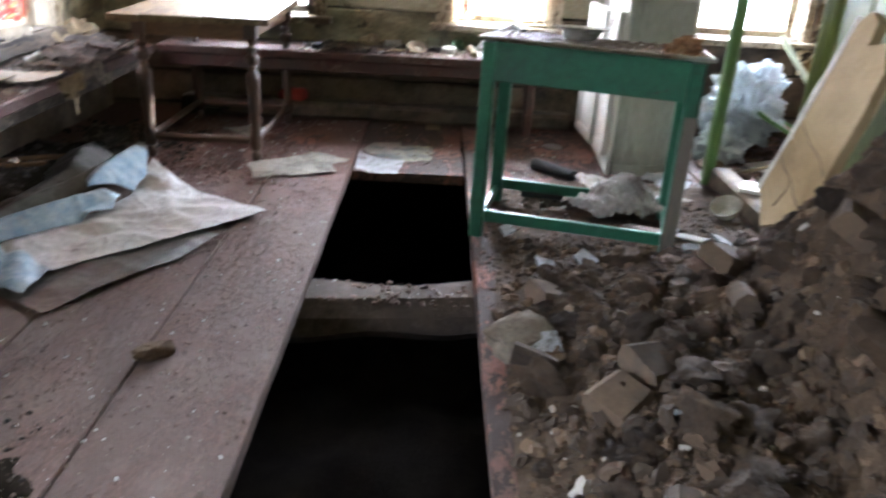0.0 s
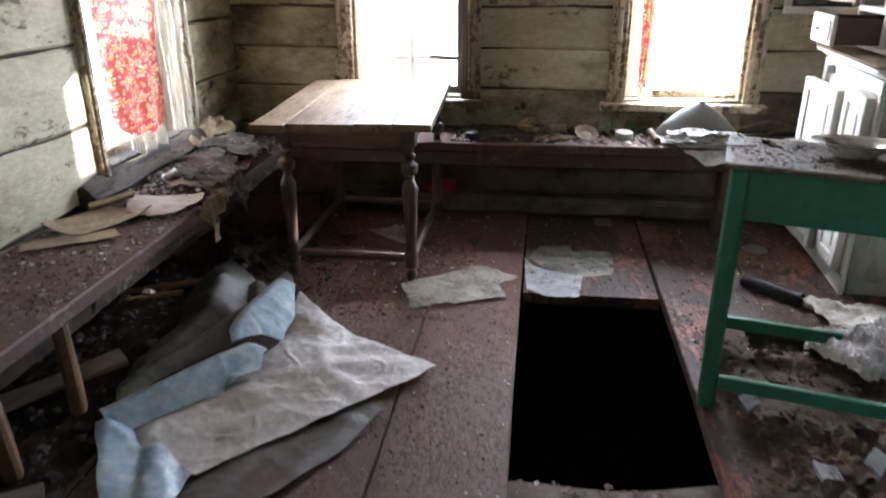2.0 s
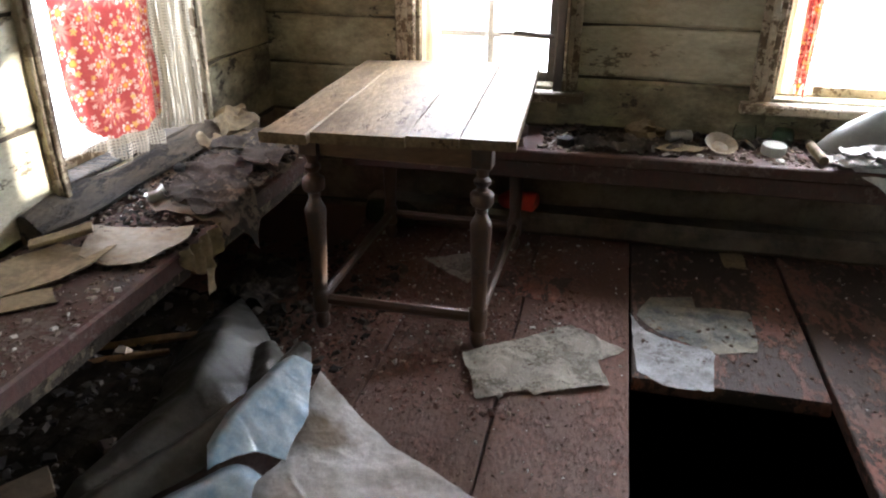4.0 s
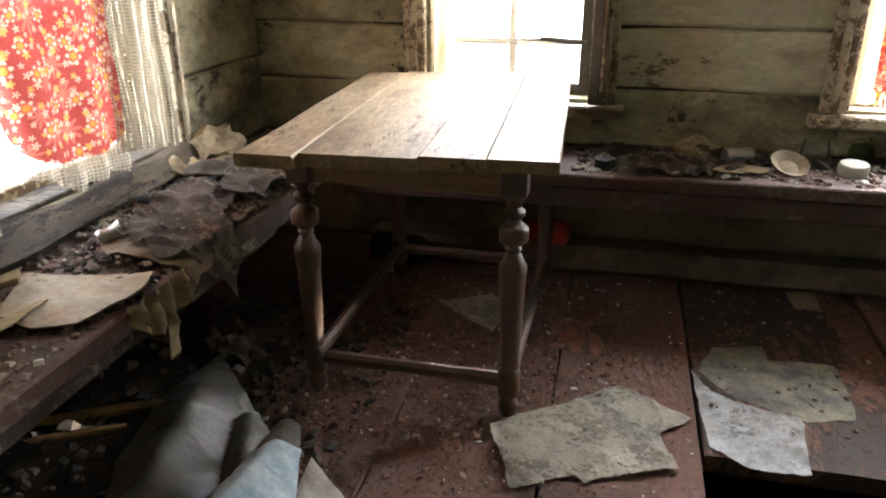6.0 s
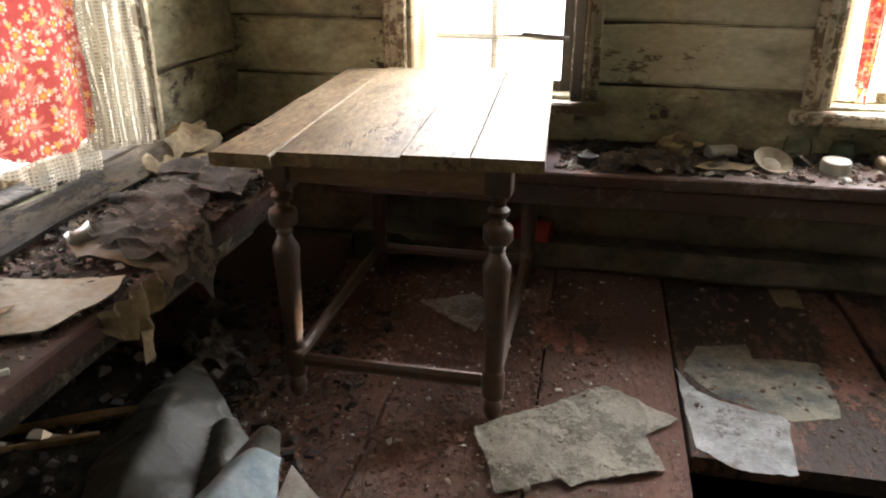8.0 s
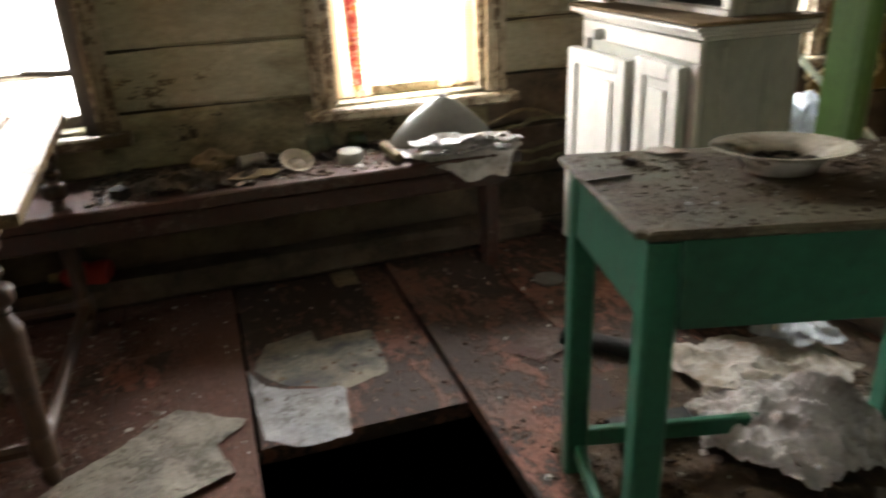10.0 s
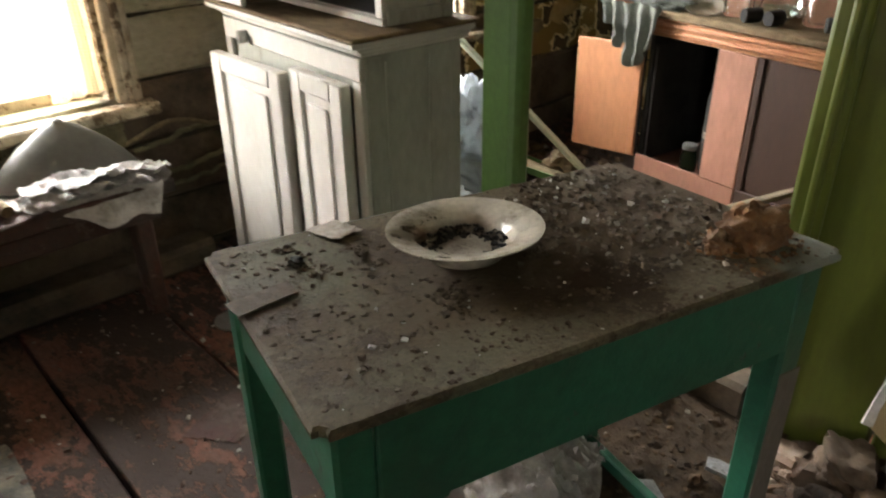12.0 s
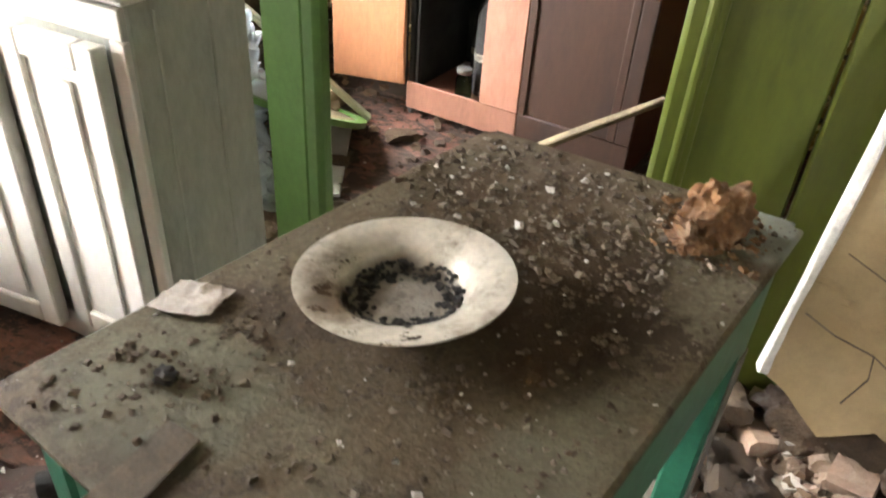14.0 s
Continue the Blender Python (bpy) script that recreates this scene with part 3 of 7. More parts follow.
def log_wall(name, label, along_x, at, u0, u1, wins, mat, sign, top=2.3, course=0.262, first=-0.14):
    """A wall of hewn logs: each course a log with a rounded, uneven face and a caulked joint."""
    w = thing(name, label, "wall", kind="structure")
    z, k = first, 0
    while z < top - 0.02:
        z1 = min(z + course, top)
        for a, b, c, d in cut_rects(u0, u1, z, z1, wins):
            if b - a < 0.01 or d - c < 0.02:
                continue
            off = at + sign * 0.11
            p, q = ((a, off, (c + d) / 2), (b, off, (c + d) / 2)) if along_x else ((off, a, (c + d) / 2), (off, b, (c + d) / 2))
            full = abs((d - c) - (z1 - z)) < 0.02
            bmx = bar(p, q, 0.22, d - c - (0.005 if full else 0.003), 0.011 if full else 0.008, 0.007, max(2, int((b - a) / 0.12)), k + at)
            part("log", bmx, mat(a, c) if callable(mat) else mat, w)
        k += 1
        if k and z1 < top - 0.02:
            for a, b, c, d in cut_rects(u0, u1, z1 - 0.02, z1 + 0.02, wins):
                if b - a < 0.05 or d - c < 0.02:
                    continue
                off = at + sign * 0.030
                p, q = ((a, off, (c + d) / 2), (b, off, (c + d) / 2)) if along_x else ((off, a, (c + d) / 2), (off, b, (c + d) / 2))
                part("caulk", bar(p, q, 0.05, d - c, 0.015, 0.014, max(2, int((b - a) / 0.06)), k * 3 + at), CAULK, w)
        z = z1
    return w


W1, W2, W3 = (-1.32, -0.72, WIN_Z0, WIN_Z1), (0.08, 0.68, WIN_Z0, WIN_Z1), (1.55, 2.2, WIN_Z0, WIN_Z1)
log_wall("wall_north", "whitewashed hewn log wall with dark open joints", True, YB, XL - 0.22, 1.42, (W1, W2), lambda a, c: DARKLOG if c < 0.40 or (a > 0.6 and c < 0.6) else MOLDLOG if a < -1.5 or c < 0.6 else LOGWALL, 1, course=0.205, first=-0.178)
log_wall("wall_north_far_room", "bare dark log wall with yellow peeling lining", True, YB, 1.42, XE + 0.22, (W3,), lambda a, c: YELLOWLOG if a > 1.6 else DARKLOG, 1)
WL = (3.17, 3.92, 0.52, 1.62)
# the second opening is unseen, cut to let the added near lamp in
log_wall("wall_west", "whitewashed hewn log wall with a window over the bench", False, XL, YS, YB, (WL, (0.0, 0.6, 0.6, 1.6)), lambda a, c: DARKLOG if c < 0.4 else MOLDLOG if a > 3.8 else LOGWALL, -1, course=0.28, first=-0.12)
log_wall("wall_south", "whitewashed log wall at the near end of the room", True, YS, XL - 0.22, XE + 0.22, (), LOGWALL, -1)
wall_e = log_wall("wall_east", "bare log wall behind a red-brown cabinet", False, XE, YS, YB, (), YELLOWLOG, 1)
for z in (0.62, 0.80, 0.98, 1.2, 1.42, 1.64, 1.86, 2.08):
    part("lining_board", bar((XE - 0.012, 2.2, z + 0.085), (XE - 0.012, 4.3, z + 0.085), 0.02, 0.17, 0.004, 0.003, 8, z), PINKBOARD, wall_e, "pink-brown lining board")
# unseen near-black ring, added to stop outside light entering below the boards
found = thing("foundation", "added unseen walls that keep daylight out from under the floor", "foundation", kind="structure")
for k, (x0, x1, y0, y1) in enumerate(((XL - 0.22, XL, YS - 0.22, YB + 0.22), (XE, XE + 0.22, YS - 0.22, YB + 0.22), (XL + 0.001, XE - 0.001, YB, YB + 0.22), (XL + 0.001, XE - 0.001, YS - 0.22, YS))):
    part("foundation_wall", box(x0, x1, y0, y1, -1.29, -0.145 if k in (1, 3) else -0.125 if k == 0 else -0.105, 0), PITSHADE, found)
solo("ceiling", box(XL - 0.22, XE + 0.22, YS - 0.22, YB + 0.22, 2.3, 2.42, 0), CEIL, "unseen ceiling kept pale to bounce light", "ceiling", kind="structure")

# green plank partition with its door casing
part_wall = thing("wall_partition", "olive green painted plank partition beside an open doorway", "wall", kind="structure")
y = 2.66
for k in range(18):
    w = (0.25, 0.30, 0.27, 0.33)[k % 4]
    part("plank", box(1.408, 1.443, y - w + 0.008, y, -0.02, 2.3, 0.006), OLIVE, part_wall)
    y -= w
    if y < YS:
        break
casing = thing("door_casing", "moulded olive green door casing", "door casing", kind="structure")
part("casing_board", box(1.385, 1.455, 2.62, 2.69, -0.01, 2.1, 0.012), OLIVE, casing)
part("casing_bead", box(1.372, 1.39, 2.632, 2.655, -0.01, 2.1, 0.008), OLIVE, casing)
solo("threshold", bar((1.455, 2.70, 0.05), (1.455, 3.43, 0.05), 0.11, 0.10, 0.015, 0.008, 12, 4), DARKLOG, "dark worn timber threshold of the doorway", "threshold", kind="structure")
post = thing("door_post", "bright green painted door post standing free", "door post", kind="structure")
PM = pose(1.428, 3.544, 0, 0, 0, -14)
part("post_board", box(-0.018, 0.018, -0.04, 0.102, -0.01, 2.3, 0.006), LEAFGREEN, post, "", PM)
part("post_moulding", box(-0.03, 0.022, -0.102, -0.042, -0.01, 2.3, 0.014), LEAFGREEN, post, "", PM)


def window_unit(name, label, at, u0, u1, z0, z1, north=True, casing_w=0.075, frame_mat=WINDOWWOOD, sill_out=0.07, sash_mat=None, bars=True):
    """Casing, jamb lining, sash with bars and a sill, built along x and turned for the west wall."""
    m = pose(0, at, 0) if north else pose(at, 0, 0, 0, 0, 90)
    win = thing(name, label, "window", m, kind="structure")
    sash_mat = sash_mat or frame_mat
    s = 1
    a, b = (u0, u1)
    # local frame: x along the wall, +y outwards
    for n_, x0, x1 in (("casing", a - casing_w, a + 0.004), ("casing", b - 0.004, b + casing_w)):
        part(n_, box(x0, x1, -0.022, 0.012, z0 - 0.01, z1 + 0.05, 0.006), frame_mat, win)
        mid = (x0 + x1) / 2
        part("casing_bead", box(mid - 0.014, mid + 0.014, -0.032, -0.02, z0 - 0.01, z1 + 0.05, 0.006), frame_mat, win)
    part("casing", box(a - casing_w, b + casing_w, -0.024, 0.012, z1 + 0.052, z1 + 0.13, 0.006), frame_mat, win)
    part("window_sill", bar((a - casing_w - 0.03, -sill_out / 2 + 0.09, z0 - 0.032), (b + casing_w + 0.03, -sill_out / 2 + 0.09, z0 - 0.032), sill_out + 0.18, 0.04, 0.008, 0.004, 14, u0), frame_mat, win)
    for x0, x1 in ((a, a + 0.02), (b - 0.02, b)):
        part("jamb", box(x0, x1, 0.014, 0.2, z0 - 0.008, z1, 0.003), frame_mat, win)
    part("jamb", box(a + 0.021, b - 0.021, 0.014, 0.2, z1 - 0.02, z1, 0.003), frame_mat, win)
    y0, y1 = 0.10, 0.135
    for x0, x1 in ((a + 0.021, a + 0.06), (b - 0.06, b - 0.021)):
        part("sash_stile", box(x0, x1, y0, y1, z0 - 0.005, z1 - 0.021, 0.004), sash_mat, win)
    part("sash_rail", box(a + 0.061, b - 0.061, y0, y1, z0 - 0.005, z0 + 0.035, 0.004), sash_mat, win)
    part("sash_rail", box(a + 0.061, b - 0.061, y0, y1, z1 - 0.06, z1 - 0.021, 0.004), sash_mat, win)
    if bars:
        mid = (a + b) / 2
        part("glazing_bar", box(mid - 0.011, mid + 0.011, y0 + 0.004, y1 - 0.004, z0 + 0.036, z1 - 0.061, 0.003), sash_mat, win)
        part("glazing_bar", box(a + 0.061, mid - 0.012, y0 + 0.004, y1 - 0.004, z0 + 0.17, z0 + 0.19, 0.003), sash_mat, win)
        part("glazing_bar", box(mid + 0.012, b - 0.061, y0 + 0.004, y1 - 0.004, z0 + 0.17, z0 + 0.19, 0.003), sash_mat, win)
    return win


win1 = window_unit("window_1", "bare dark-sashed window with glazing bars", YB, W1[0], W1[1], WIN_Z0, WIN_Z1, sash_mat=DARKFRAME)
stile = part("open_sash", box(W1[1] - 0.012, W1[1] + 0.022, -0.15, -0.034, WIN_Z0 + 0.012, WIN_Z1 - 0.03, 0.004), DARKFRAME, win1, "dark sash leaf standing open into the room")
part("sash_edge", box(W1[1] + 0.0225, W1[1] + 0.036, -0.155, -0.125, WIN_Z0 + 0.012, WIN_Z1 - 0.03, 0.003), WINDOWWOOD, stile, "flaking pale edge of the leaf")
part("latch", bar((W1[1] - 0.20, 0.075, WIN_Z0 + 0.195), (W1[1] - 0.035, 0.070, WIN_Z0 + 0.183), 0.016, 0.018, 0.006, 0.002, 6, 3), DARKFRAME, win1, "dark iron window latch")
win2 = window_unit("window_2", "bright window with flaking cream frame and torn curtains", YB, W2[0], W2[1], WIN_Z0, WIN_Z1, bars=False)
win3 = window_unit("window_3", "bright bare window of the far room", YB, W3[0], W3[1], WIN_Z0, WIN_Z1, bars=False)
winl = window_unit("window_4", "sunlit window with flaking frame above the bench", XL, WL[0], WL[1], WL[2], WL[3], north=False, bars=False, casing_w=0.045, sill_out=-0.09)


# added dark board hides the reveal, which the lamp outside makes too bright
part("reveal_board", bar((WL[0] + 0.022, 0.045, WL[2] + 0.008), (WL[1] - 0.022, 0.045, WL[2] + 0.008), 0.09, 0.014, 0.004, 0.003, 14, 6), BEAMGREY, winl, "added dark cover that tones down the overlit window bay")


# ---- the brown table ----
def turned_leg():
    prof = [(0, 0), (0.016, 0.0), (0.020, 0.012), (0.025, 0.03), (0.020, 0.05), (0.014, 0.056), (0.026, 0.064), (0.028, 0.075), (0.028, 0.13), (0.022, 0.14),
            (0.024, 0.15), (0.022, 0.16), (0.026, 0.24), (0.030, 0.36), (0.033, 0.405), (0.033, 0.415), (0.024, 0.432), (0.016, 0.45), (0.020, 0.458), (0.016, 0.466), (0.030, 0.475), (0.034, 0.482), (0.034, 0.508), (0.030, 0.514),
            (0.018, 0.52), (0.015, 0.53), (0.024, 0.54), (0.025, 0.55), (0.015, 0.56), (0.018, 0.575), (0.027, 0.59), (0, 0.59)]
    return lathe(prof, 20)


TZ = 0.69
tab = thing("wooden_table", "old brown wooden table with turned legs and dusty plank top", "table", pose(-1.116, 3.905, 0, 0, 0, 2.8))
edges = (-0.355, -0.215, 0.05, 0.195, 0.35)
for k in range(4):
    part("top_board", bar((0.5 * (edges[k] + edges[k + 1]), (-0.575, -0.55, -0.535, -0.53)[k], TZ - 0.016), (0.5 * (edges[k] + edges[k + 1]), 0.53, TZ - 0.016 + 0.004 * (k % 3)),
                          edges[k + 1] - edges[k] - (0.0012 if k else 0.004), 0.03, 0.0012 if k else 0.004, 0.0025, 20, k * 3.3), DUSTWOOD, tab)
LX, LY0, LY1 = 0.257, -0.362, 0.393
LEGM = tab.matrix_world.inverted() @ pose(-1.095, 3.83, 0, 0, 0, -0.6)      # the leg frame sits a little askew under the top
for x, yy0, yy1 in ((-LX, LY0, LY1), (LX, LY0, LY1)):
    part("apron", box(x - 0.012, x + 0.012, yy0 + 0.03, yy1 - 0.03, TZ - 0.098, TZ - 0.033, 0.003), APRONWOOD, tab, "", LEGM)
    part("stretcher", bar((x, yy0 + 0.028, 0.105), (x, yy1 - 0.028, 0.105), 0.03, 0.034, 0.010, 0.001, 4), OLDWOOD, tab, "", LEGM)
for yy in (LY0, LY1):
    part("apron", box(-LX + 0.03, LX - 0.03, yy - 0.012, yy + 0.012, TZ - (0.105 if yy < 0 else 0.08), TZ - 0.033, 0.003), APRONWOOD, tab, "", LEGM)
    part("stretcher", bar((-LX + 0.028, yy, 0.105), (LX - 0.028, yy, 0.105), 0.03, 0.034, 0.010, 0.001, 4), OLDWOOD, tab, "", LEGM)
leg_mesh = mesh_of(turned_leg(), "leg")
leg_mesh.materials.append(OLDWOOD)
block_mesh = mesh_of(box(-0.029, 0.029, -0.029, 0.029, 0.588, TZ - 0.033, 0.003), "leg_block")
block_mesh.materials.append(OLDWOOD)
for x in (-LX, LX):
    for yy in (LY0, LY1):
        leg = part("leg", leg_mesh, OLDWOOD, tab, "", LEGM @ pose(x, yy, 0.0))
        part("leg_block", block_mesh, OLDWOOD, leg)


# ---- benches along the walls ----
FLAKESTRIP = material("flaking_strip_paint", (0.30, 0.26, 0.17), (0.16, 0.125, 0.08), 0.9, 14, 70, 1.0, (0.05, 0.038, 0.026), 0.47, 16, fine_amount=0.4, flake=(0.045, 0.034, 0.024), flake_amount=0.46, flake_scale=40)
BZ = 0.437
bench = thing("wall_bench", "red-brown painted wall bench littered with rubbish", "bench", group="wall benches")
part("seat", bar((-1.755, 1.0, BZ - 0.025), (-1.755, 4.12, BZ - 0.025), 0.42, 0.05, 0.006, 0.004, 20, 2), BENCHWOOD, bench)
for yy in (1.35, 2.02, 2.32):
    part("leg", bar((-1.66, yy + 0.03, 0), (-1.60, yy - 0.06, BZ - 0.055), 0.045, 0.05, 0.010, 0.006, 8, yy), APRONWOOD, bench, "raw brown leg")
bench2 = thing("wall_bench", "red-brown painted wall bench under the windows", "bench", group="wall benches")
part("edge_board", bar((-1.585, 2.40, BZ - 0.082), (-1.585, 4.05, BZ - 0.082), 0.018, 0.060, 0.004, 0.012, 50, 8), FLAKESTRIP, bench, "pale flaking strip below the seat")
part("seat", bar((-1.54, 4.325, BZ - 0.022), (0.67, 4.355, BZ - 0.02), 0.37, 0.042, 0.006, 0.004, 20, 9), BENCHWOOD, bench2)
part("apron", bar((-1.52, 4.165, BZ - 0.08), (0.62, 4.20, BZ - 0.08), 0.025, 0.07, 0.006, 0.003, 12, 7), BENCHWOOD, bench2)
for xx in (0.57,):
    part("leg", bar((xx, 4.24, 0), (xx, 4.24, BZ - 0.045), 0.07, 0.05, 0.006, 0.003, 4, xx), BENCHWOOD, bench2)


# ---- the green table ----
GM = pose(0.617, 2.782, 0.748, -3.6, 0.8, -14.2)
gt = thing("green_table", "green painted kitchen table with a filthy top", "table", pose(0.617, 2.782, 0, 0, 0, -14.2))
TOPM = pose(0, 0, 0.748, -3.6, 0.8, 0)


def top_z(x, y):
    return (TOPM @ Vector((x, y, 0))).z


bmt = bmesh.new()
box(-0.405, 0.414, -0.252, 0.258, -0.015, 0, 0, bmt)
vert = [e for e in bmt.edges if abs(e.verts[0].co.z - e.verts[1].co.z) > 0.01]
bmesh.ops.bevel(bmt, geom=vert, offset=0.014, segments=3, affect='EDGES')
bmesh.ops.bevel(bmt, geom=[e for e in bmt.edges if abs(e.verts[0].co.z - e.verts[1].co.z) < 0.001], offset=0.004, segments=1, affect='EDGES')
part("tabletop", bmt, TABLETOP, gt, "grimy brown-green top", TOPM)
for x0, x1, y0, y1 in ((-0.335, 0.335, -0.238, -0.216), (-0.335, 0.335, 0.21, 0.232), (-0.378, -0.356, -0.20, 0.20), (0.356, 0.378, -0.20, 0.20)):
    part("apron", box(x0, x1, y0, y1, -0.155, -0.0165, 0.003), GREEN, gt, "", TOPM)
for x in (-0.36, 0.36):
    for yy in (-0.216, 0.21):
        zt = top_z(x, yy) - 0.02
        b = bar((x + (0.004 if x > 0 else -0.004), yy, 0.0), (x, yy, zt), 0.05, 0.05, 0.006, 0.001, 3)
        part("leg", b, GREEN, gt)
part("worn_face", box(0.340, 0.386, -0.2445, -0.2415, 0.008, 0.555, 0.001), BAREWOOD, gt, "bare grey-brown face of one leg")
for yy, z in ((-0.216, 0.085), (0.21, 0.085)):
    part("stretcher", bar((-0.335, yy, z), (0.335, yy, z), 0.022, 0.045, 0.004, 0.001, 3), GREEN, gt)
for x in (-0.36, 0.36):
    part("stretcher", bar((x, -0.19, 0.062), (x, 0.185, 0.062), 0.022, 0.035, 0.004, 0.001, 3), GREEN, gt)


# ---- unseen tree, added to block the sun from the middle windows ----
tree = thing("tree", "unseen leafy tree added outside to screen the sun", "tree", pose(4.2, 7.4, -1.3))
trunk_bm = lathe([(0, 0), (0.17, 0), (0.14, 0.6), (0.12, 2.0), (0.09, 3.2), (0.03, 4.6), (0, 4.6)], 10)
part("trunk", trunk_bm, DARKLOG, tree)
LEAF = material("leaf", (0.05, 0.10, 0.02), (0.08, 0.13, 0.03), 0.6, 6, 40, 0.1)
rnd = random.Random(11)
SUN_X, SUN_Z = math.tan(radians(SUN_AZ)), math.tan(radians(SUN_EL)) / math.cos(radians(SUN_AZ))
SUN_GAPS = ((0.26, 0.50, 3.48, 3.80), (0.36, 0.86, 3.66, 4.30), (0.41, 0.61, 3.04, 3.26), (-0.99, -0.62, 3.20, 4.05))     # crown left open where sun patches are to land
verts, faces = [], []
for k in range(25000):
    c = Vector((rnd.uniform(-2.9, 2.4), rnd.gauss(0, 0.22), rnd.uniform(2.5, 5.6)))
    if any(x0 < c.x - SUN_X * c.y < x1 and z0 < c.z - SUN_Z * c.y < z1 for x0, x1, z0, z1 in SUN_GAPS):
        continue
    a = Vector((rnd.gauss(0, 1), rnd.gauss(0, 1), rnd.gauss(0, 1))).normalized() * 0.09
    b = a.orthogonal().normalized() * 0.055
    i = len(verts)
    verts += [tuple(c - a), tuple(c + b), tuple(c + a), tuple(c - b)]
    faces.append((i, i + 1, i + 2, i + 3))
me = bpy.data.meshes.new("crown")
me.from_pydata(verts, [], faces)
me.materials.append(LEAF)
part("crown", me, LEAF, tree)


# ---- the white cupboard ----
CM = pose(0.925, 3.535, 0, 0, 0, -3.0)      # local: x into the room's side wall, y along its front, front at x = 0
cup = thing("cupboard", "white two-part cupboard with open drawer and ajar doors", "cupboard", CM)
CD, CL = 0.30, 0.72
body = part("body", box(0.0, CD, 0.0, CL, 0.06, 0.86, 0.004), GREYSIDE, cup, "grey unpainted side boards")
part("plinth", box(0.012, CD - 0.01, 0.012, CL - 0.012, 0.0, 0.06, 0.003), GREYSIDE, cup)
for y0 in (0.03, 0.20):
    part("side_strip", box(0.03 + y0 * 0.8, 0.036 + y0 * 0.8, -0.004, 0.0, 0.08, 0.84, 0.001), GREYSIDE, body)


def cornice(x0, x1, y0, y1, z, steps, mat, parent, name="cornice"):
    bm = bmesh.new()
    for k, (out, h) in enumerate(steps):
        box(x0 - out, x1, y0 - out * 0.6, y1 + out * 0.6, z, z + h, 0.003, bm)
        z += h + 0.0005
    return part(name, bm, mat, parent)


cornice(0.0, CD + 0.02, 0.0, CL, 0.861, ((0.016, 0.012), (0.030, 0.012), (0.055, 0.014)), WHITEPAINT, cup)
part("counter_board", box(-0.06, CD + 0.03, -0.04, CL + 0.04, 0.9015, 0.913, 0.004), DUSTWOOD, cup, "dusty grey counter board")
part("face_frame", box(-0.018, -0.001, 0.0, CL, 0.80, 0.858, 0.003), WHITEPAINT, cup)
part("face_frame", box(-0.018, -0.001, 0.0, 0.035, 0.08, 0.799, 0.003), WHITEPAINT, cup)
part("face_frame", box(-0.018, -0.001, CL - 0.035, CL, 0.08, 0.799, 0.003), WHITEPAINT, cup)
part("plinth_board", box(-0.02, -0.001, 0.0, CL, 0.0, 0.078, 0.003), WHITEPAINT, cup)


def panel_door(w, h, mat, parent, m, name="door", frame_w=0.05, panel=None):
    """A framed door with a raised panel, lying in local y-z with its face towards -x, hinged at y = 0."""
    d = part(name, box(-0.011, 0.011, frame_w - 0.008, w - frame_w + 0.008, frame_w - 0.008, h - frame_w + 0.008, 0.002), panel or mat, parent, "", m)
    for y0, y1, z0, z1 in ((0, frame_w, 0, h), (w - frame_w, w, 0, h), (frame_w + 0.0005, w - frame_w - 0.0005, 0, frame_w), (frame_w + 0.0005, w - frame_w - 0.0005, h - frame_w, h)):
        part("door_frame", box(-0.022, 0.012, y0, y1, z0, z1, 0.004), mat, d)
    if panel is None:
        bm = box(-0.0195, -0.0108, frame_w + 0.026, w - frame_w - 0.026, frame_w + 0.026, h - frame_w - 0.026, 0.008)
        part("raised_panel", bm, mat, d)
    return d


panel_door(0.245, 0.70, WHITEPAINT, cup, pose(-0.03, 0.04, 0.09, 0, 0, 0))
panel_door(0.34, 0.70, WHITEPAINT, cup, pose(-0.055, 0.315, 0.075, 1.2, 0, 6))
part("door_latch", box(-0.05, -0.019, 0.56, 0.575, 0.805, 0.84, 0.003), TIN, cup)

UX, UD = 0.085, 0.30
up = thing("upper_cupboard", "white upper cupboard with an open drawer and glass doors", "cupboard", CM @ pose(0, 0, 0.914))
# dark back and black sheets paint the shade of the unlit bay
part("back_board", box(UD - 0.008, UD, 0.03, CL - 0.03, 0.02, 0.9, 0.001), OLDWOOD, up, "back board coloured dark as interior shade")
part("drawer_lining", box(UX + 0.002, UD - 0.012, 0.052, 0.343, 0.0205, 0.024, 0.001), BLACK, up, "black sheet painted as shade in the empty drawer bay")
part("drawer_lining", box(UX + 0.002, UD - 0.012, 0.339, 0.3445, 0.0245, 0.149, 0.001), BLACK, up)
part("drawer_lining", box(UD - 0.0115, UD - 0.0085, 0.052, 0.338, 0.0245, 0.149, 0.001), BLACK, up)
for yy in (0.03, CL - 0.05):
    side = part("side", box(UX, UD - 0.009, yy, yy + 0.02, 0.0, 0.92, 0.003), GREYSIDE, up, "grey panelled side")
    if yy < 0.1:
        for x0, x1, z0, z1 in ((UX, UX + 0.035, 0, 0.92), (UD - 0.045, UD - 0.009, 0, 0.92), (UX + 0.036, UD - 0.046, 0, 0.035), (UX + 0.036, UD - 0.046, 0.16, 0.215), (UX + 0.036, UD - 0.046, 0.86, 0.92)):
            part("side_frame", box(x0, x1, 0.018, 0.0295, z0, z1, 0.003), GREYSIDE, side)
part("base_board", box(UX, UD - 0.009, 0.051, CL - 0.051, 0.0, 0.02, 0.003), WHITEPAINT, up)
part("shelf", box(UX, UD - 0.009, 0.051, CL - 0.051, 0.15, 0.168, 0.003), WHITEPAINT, up)
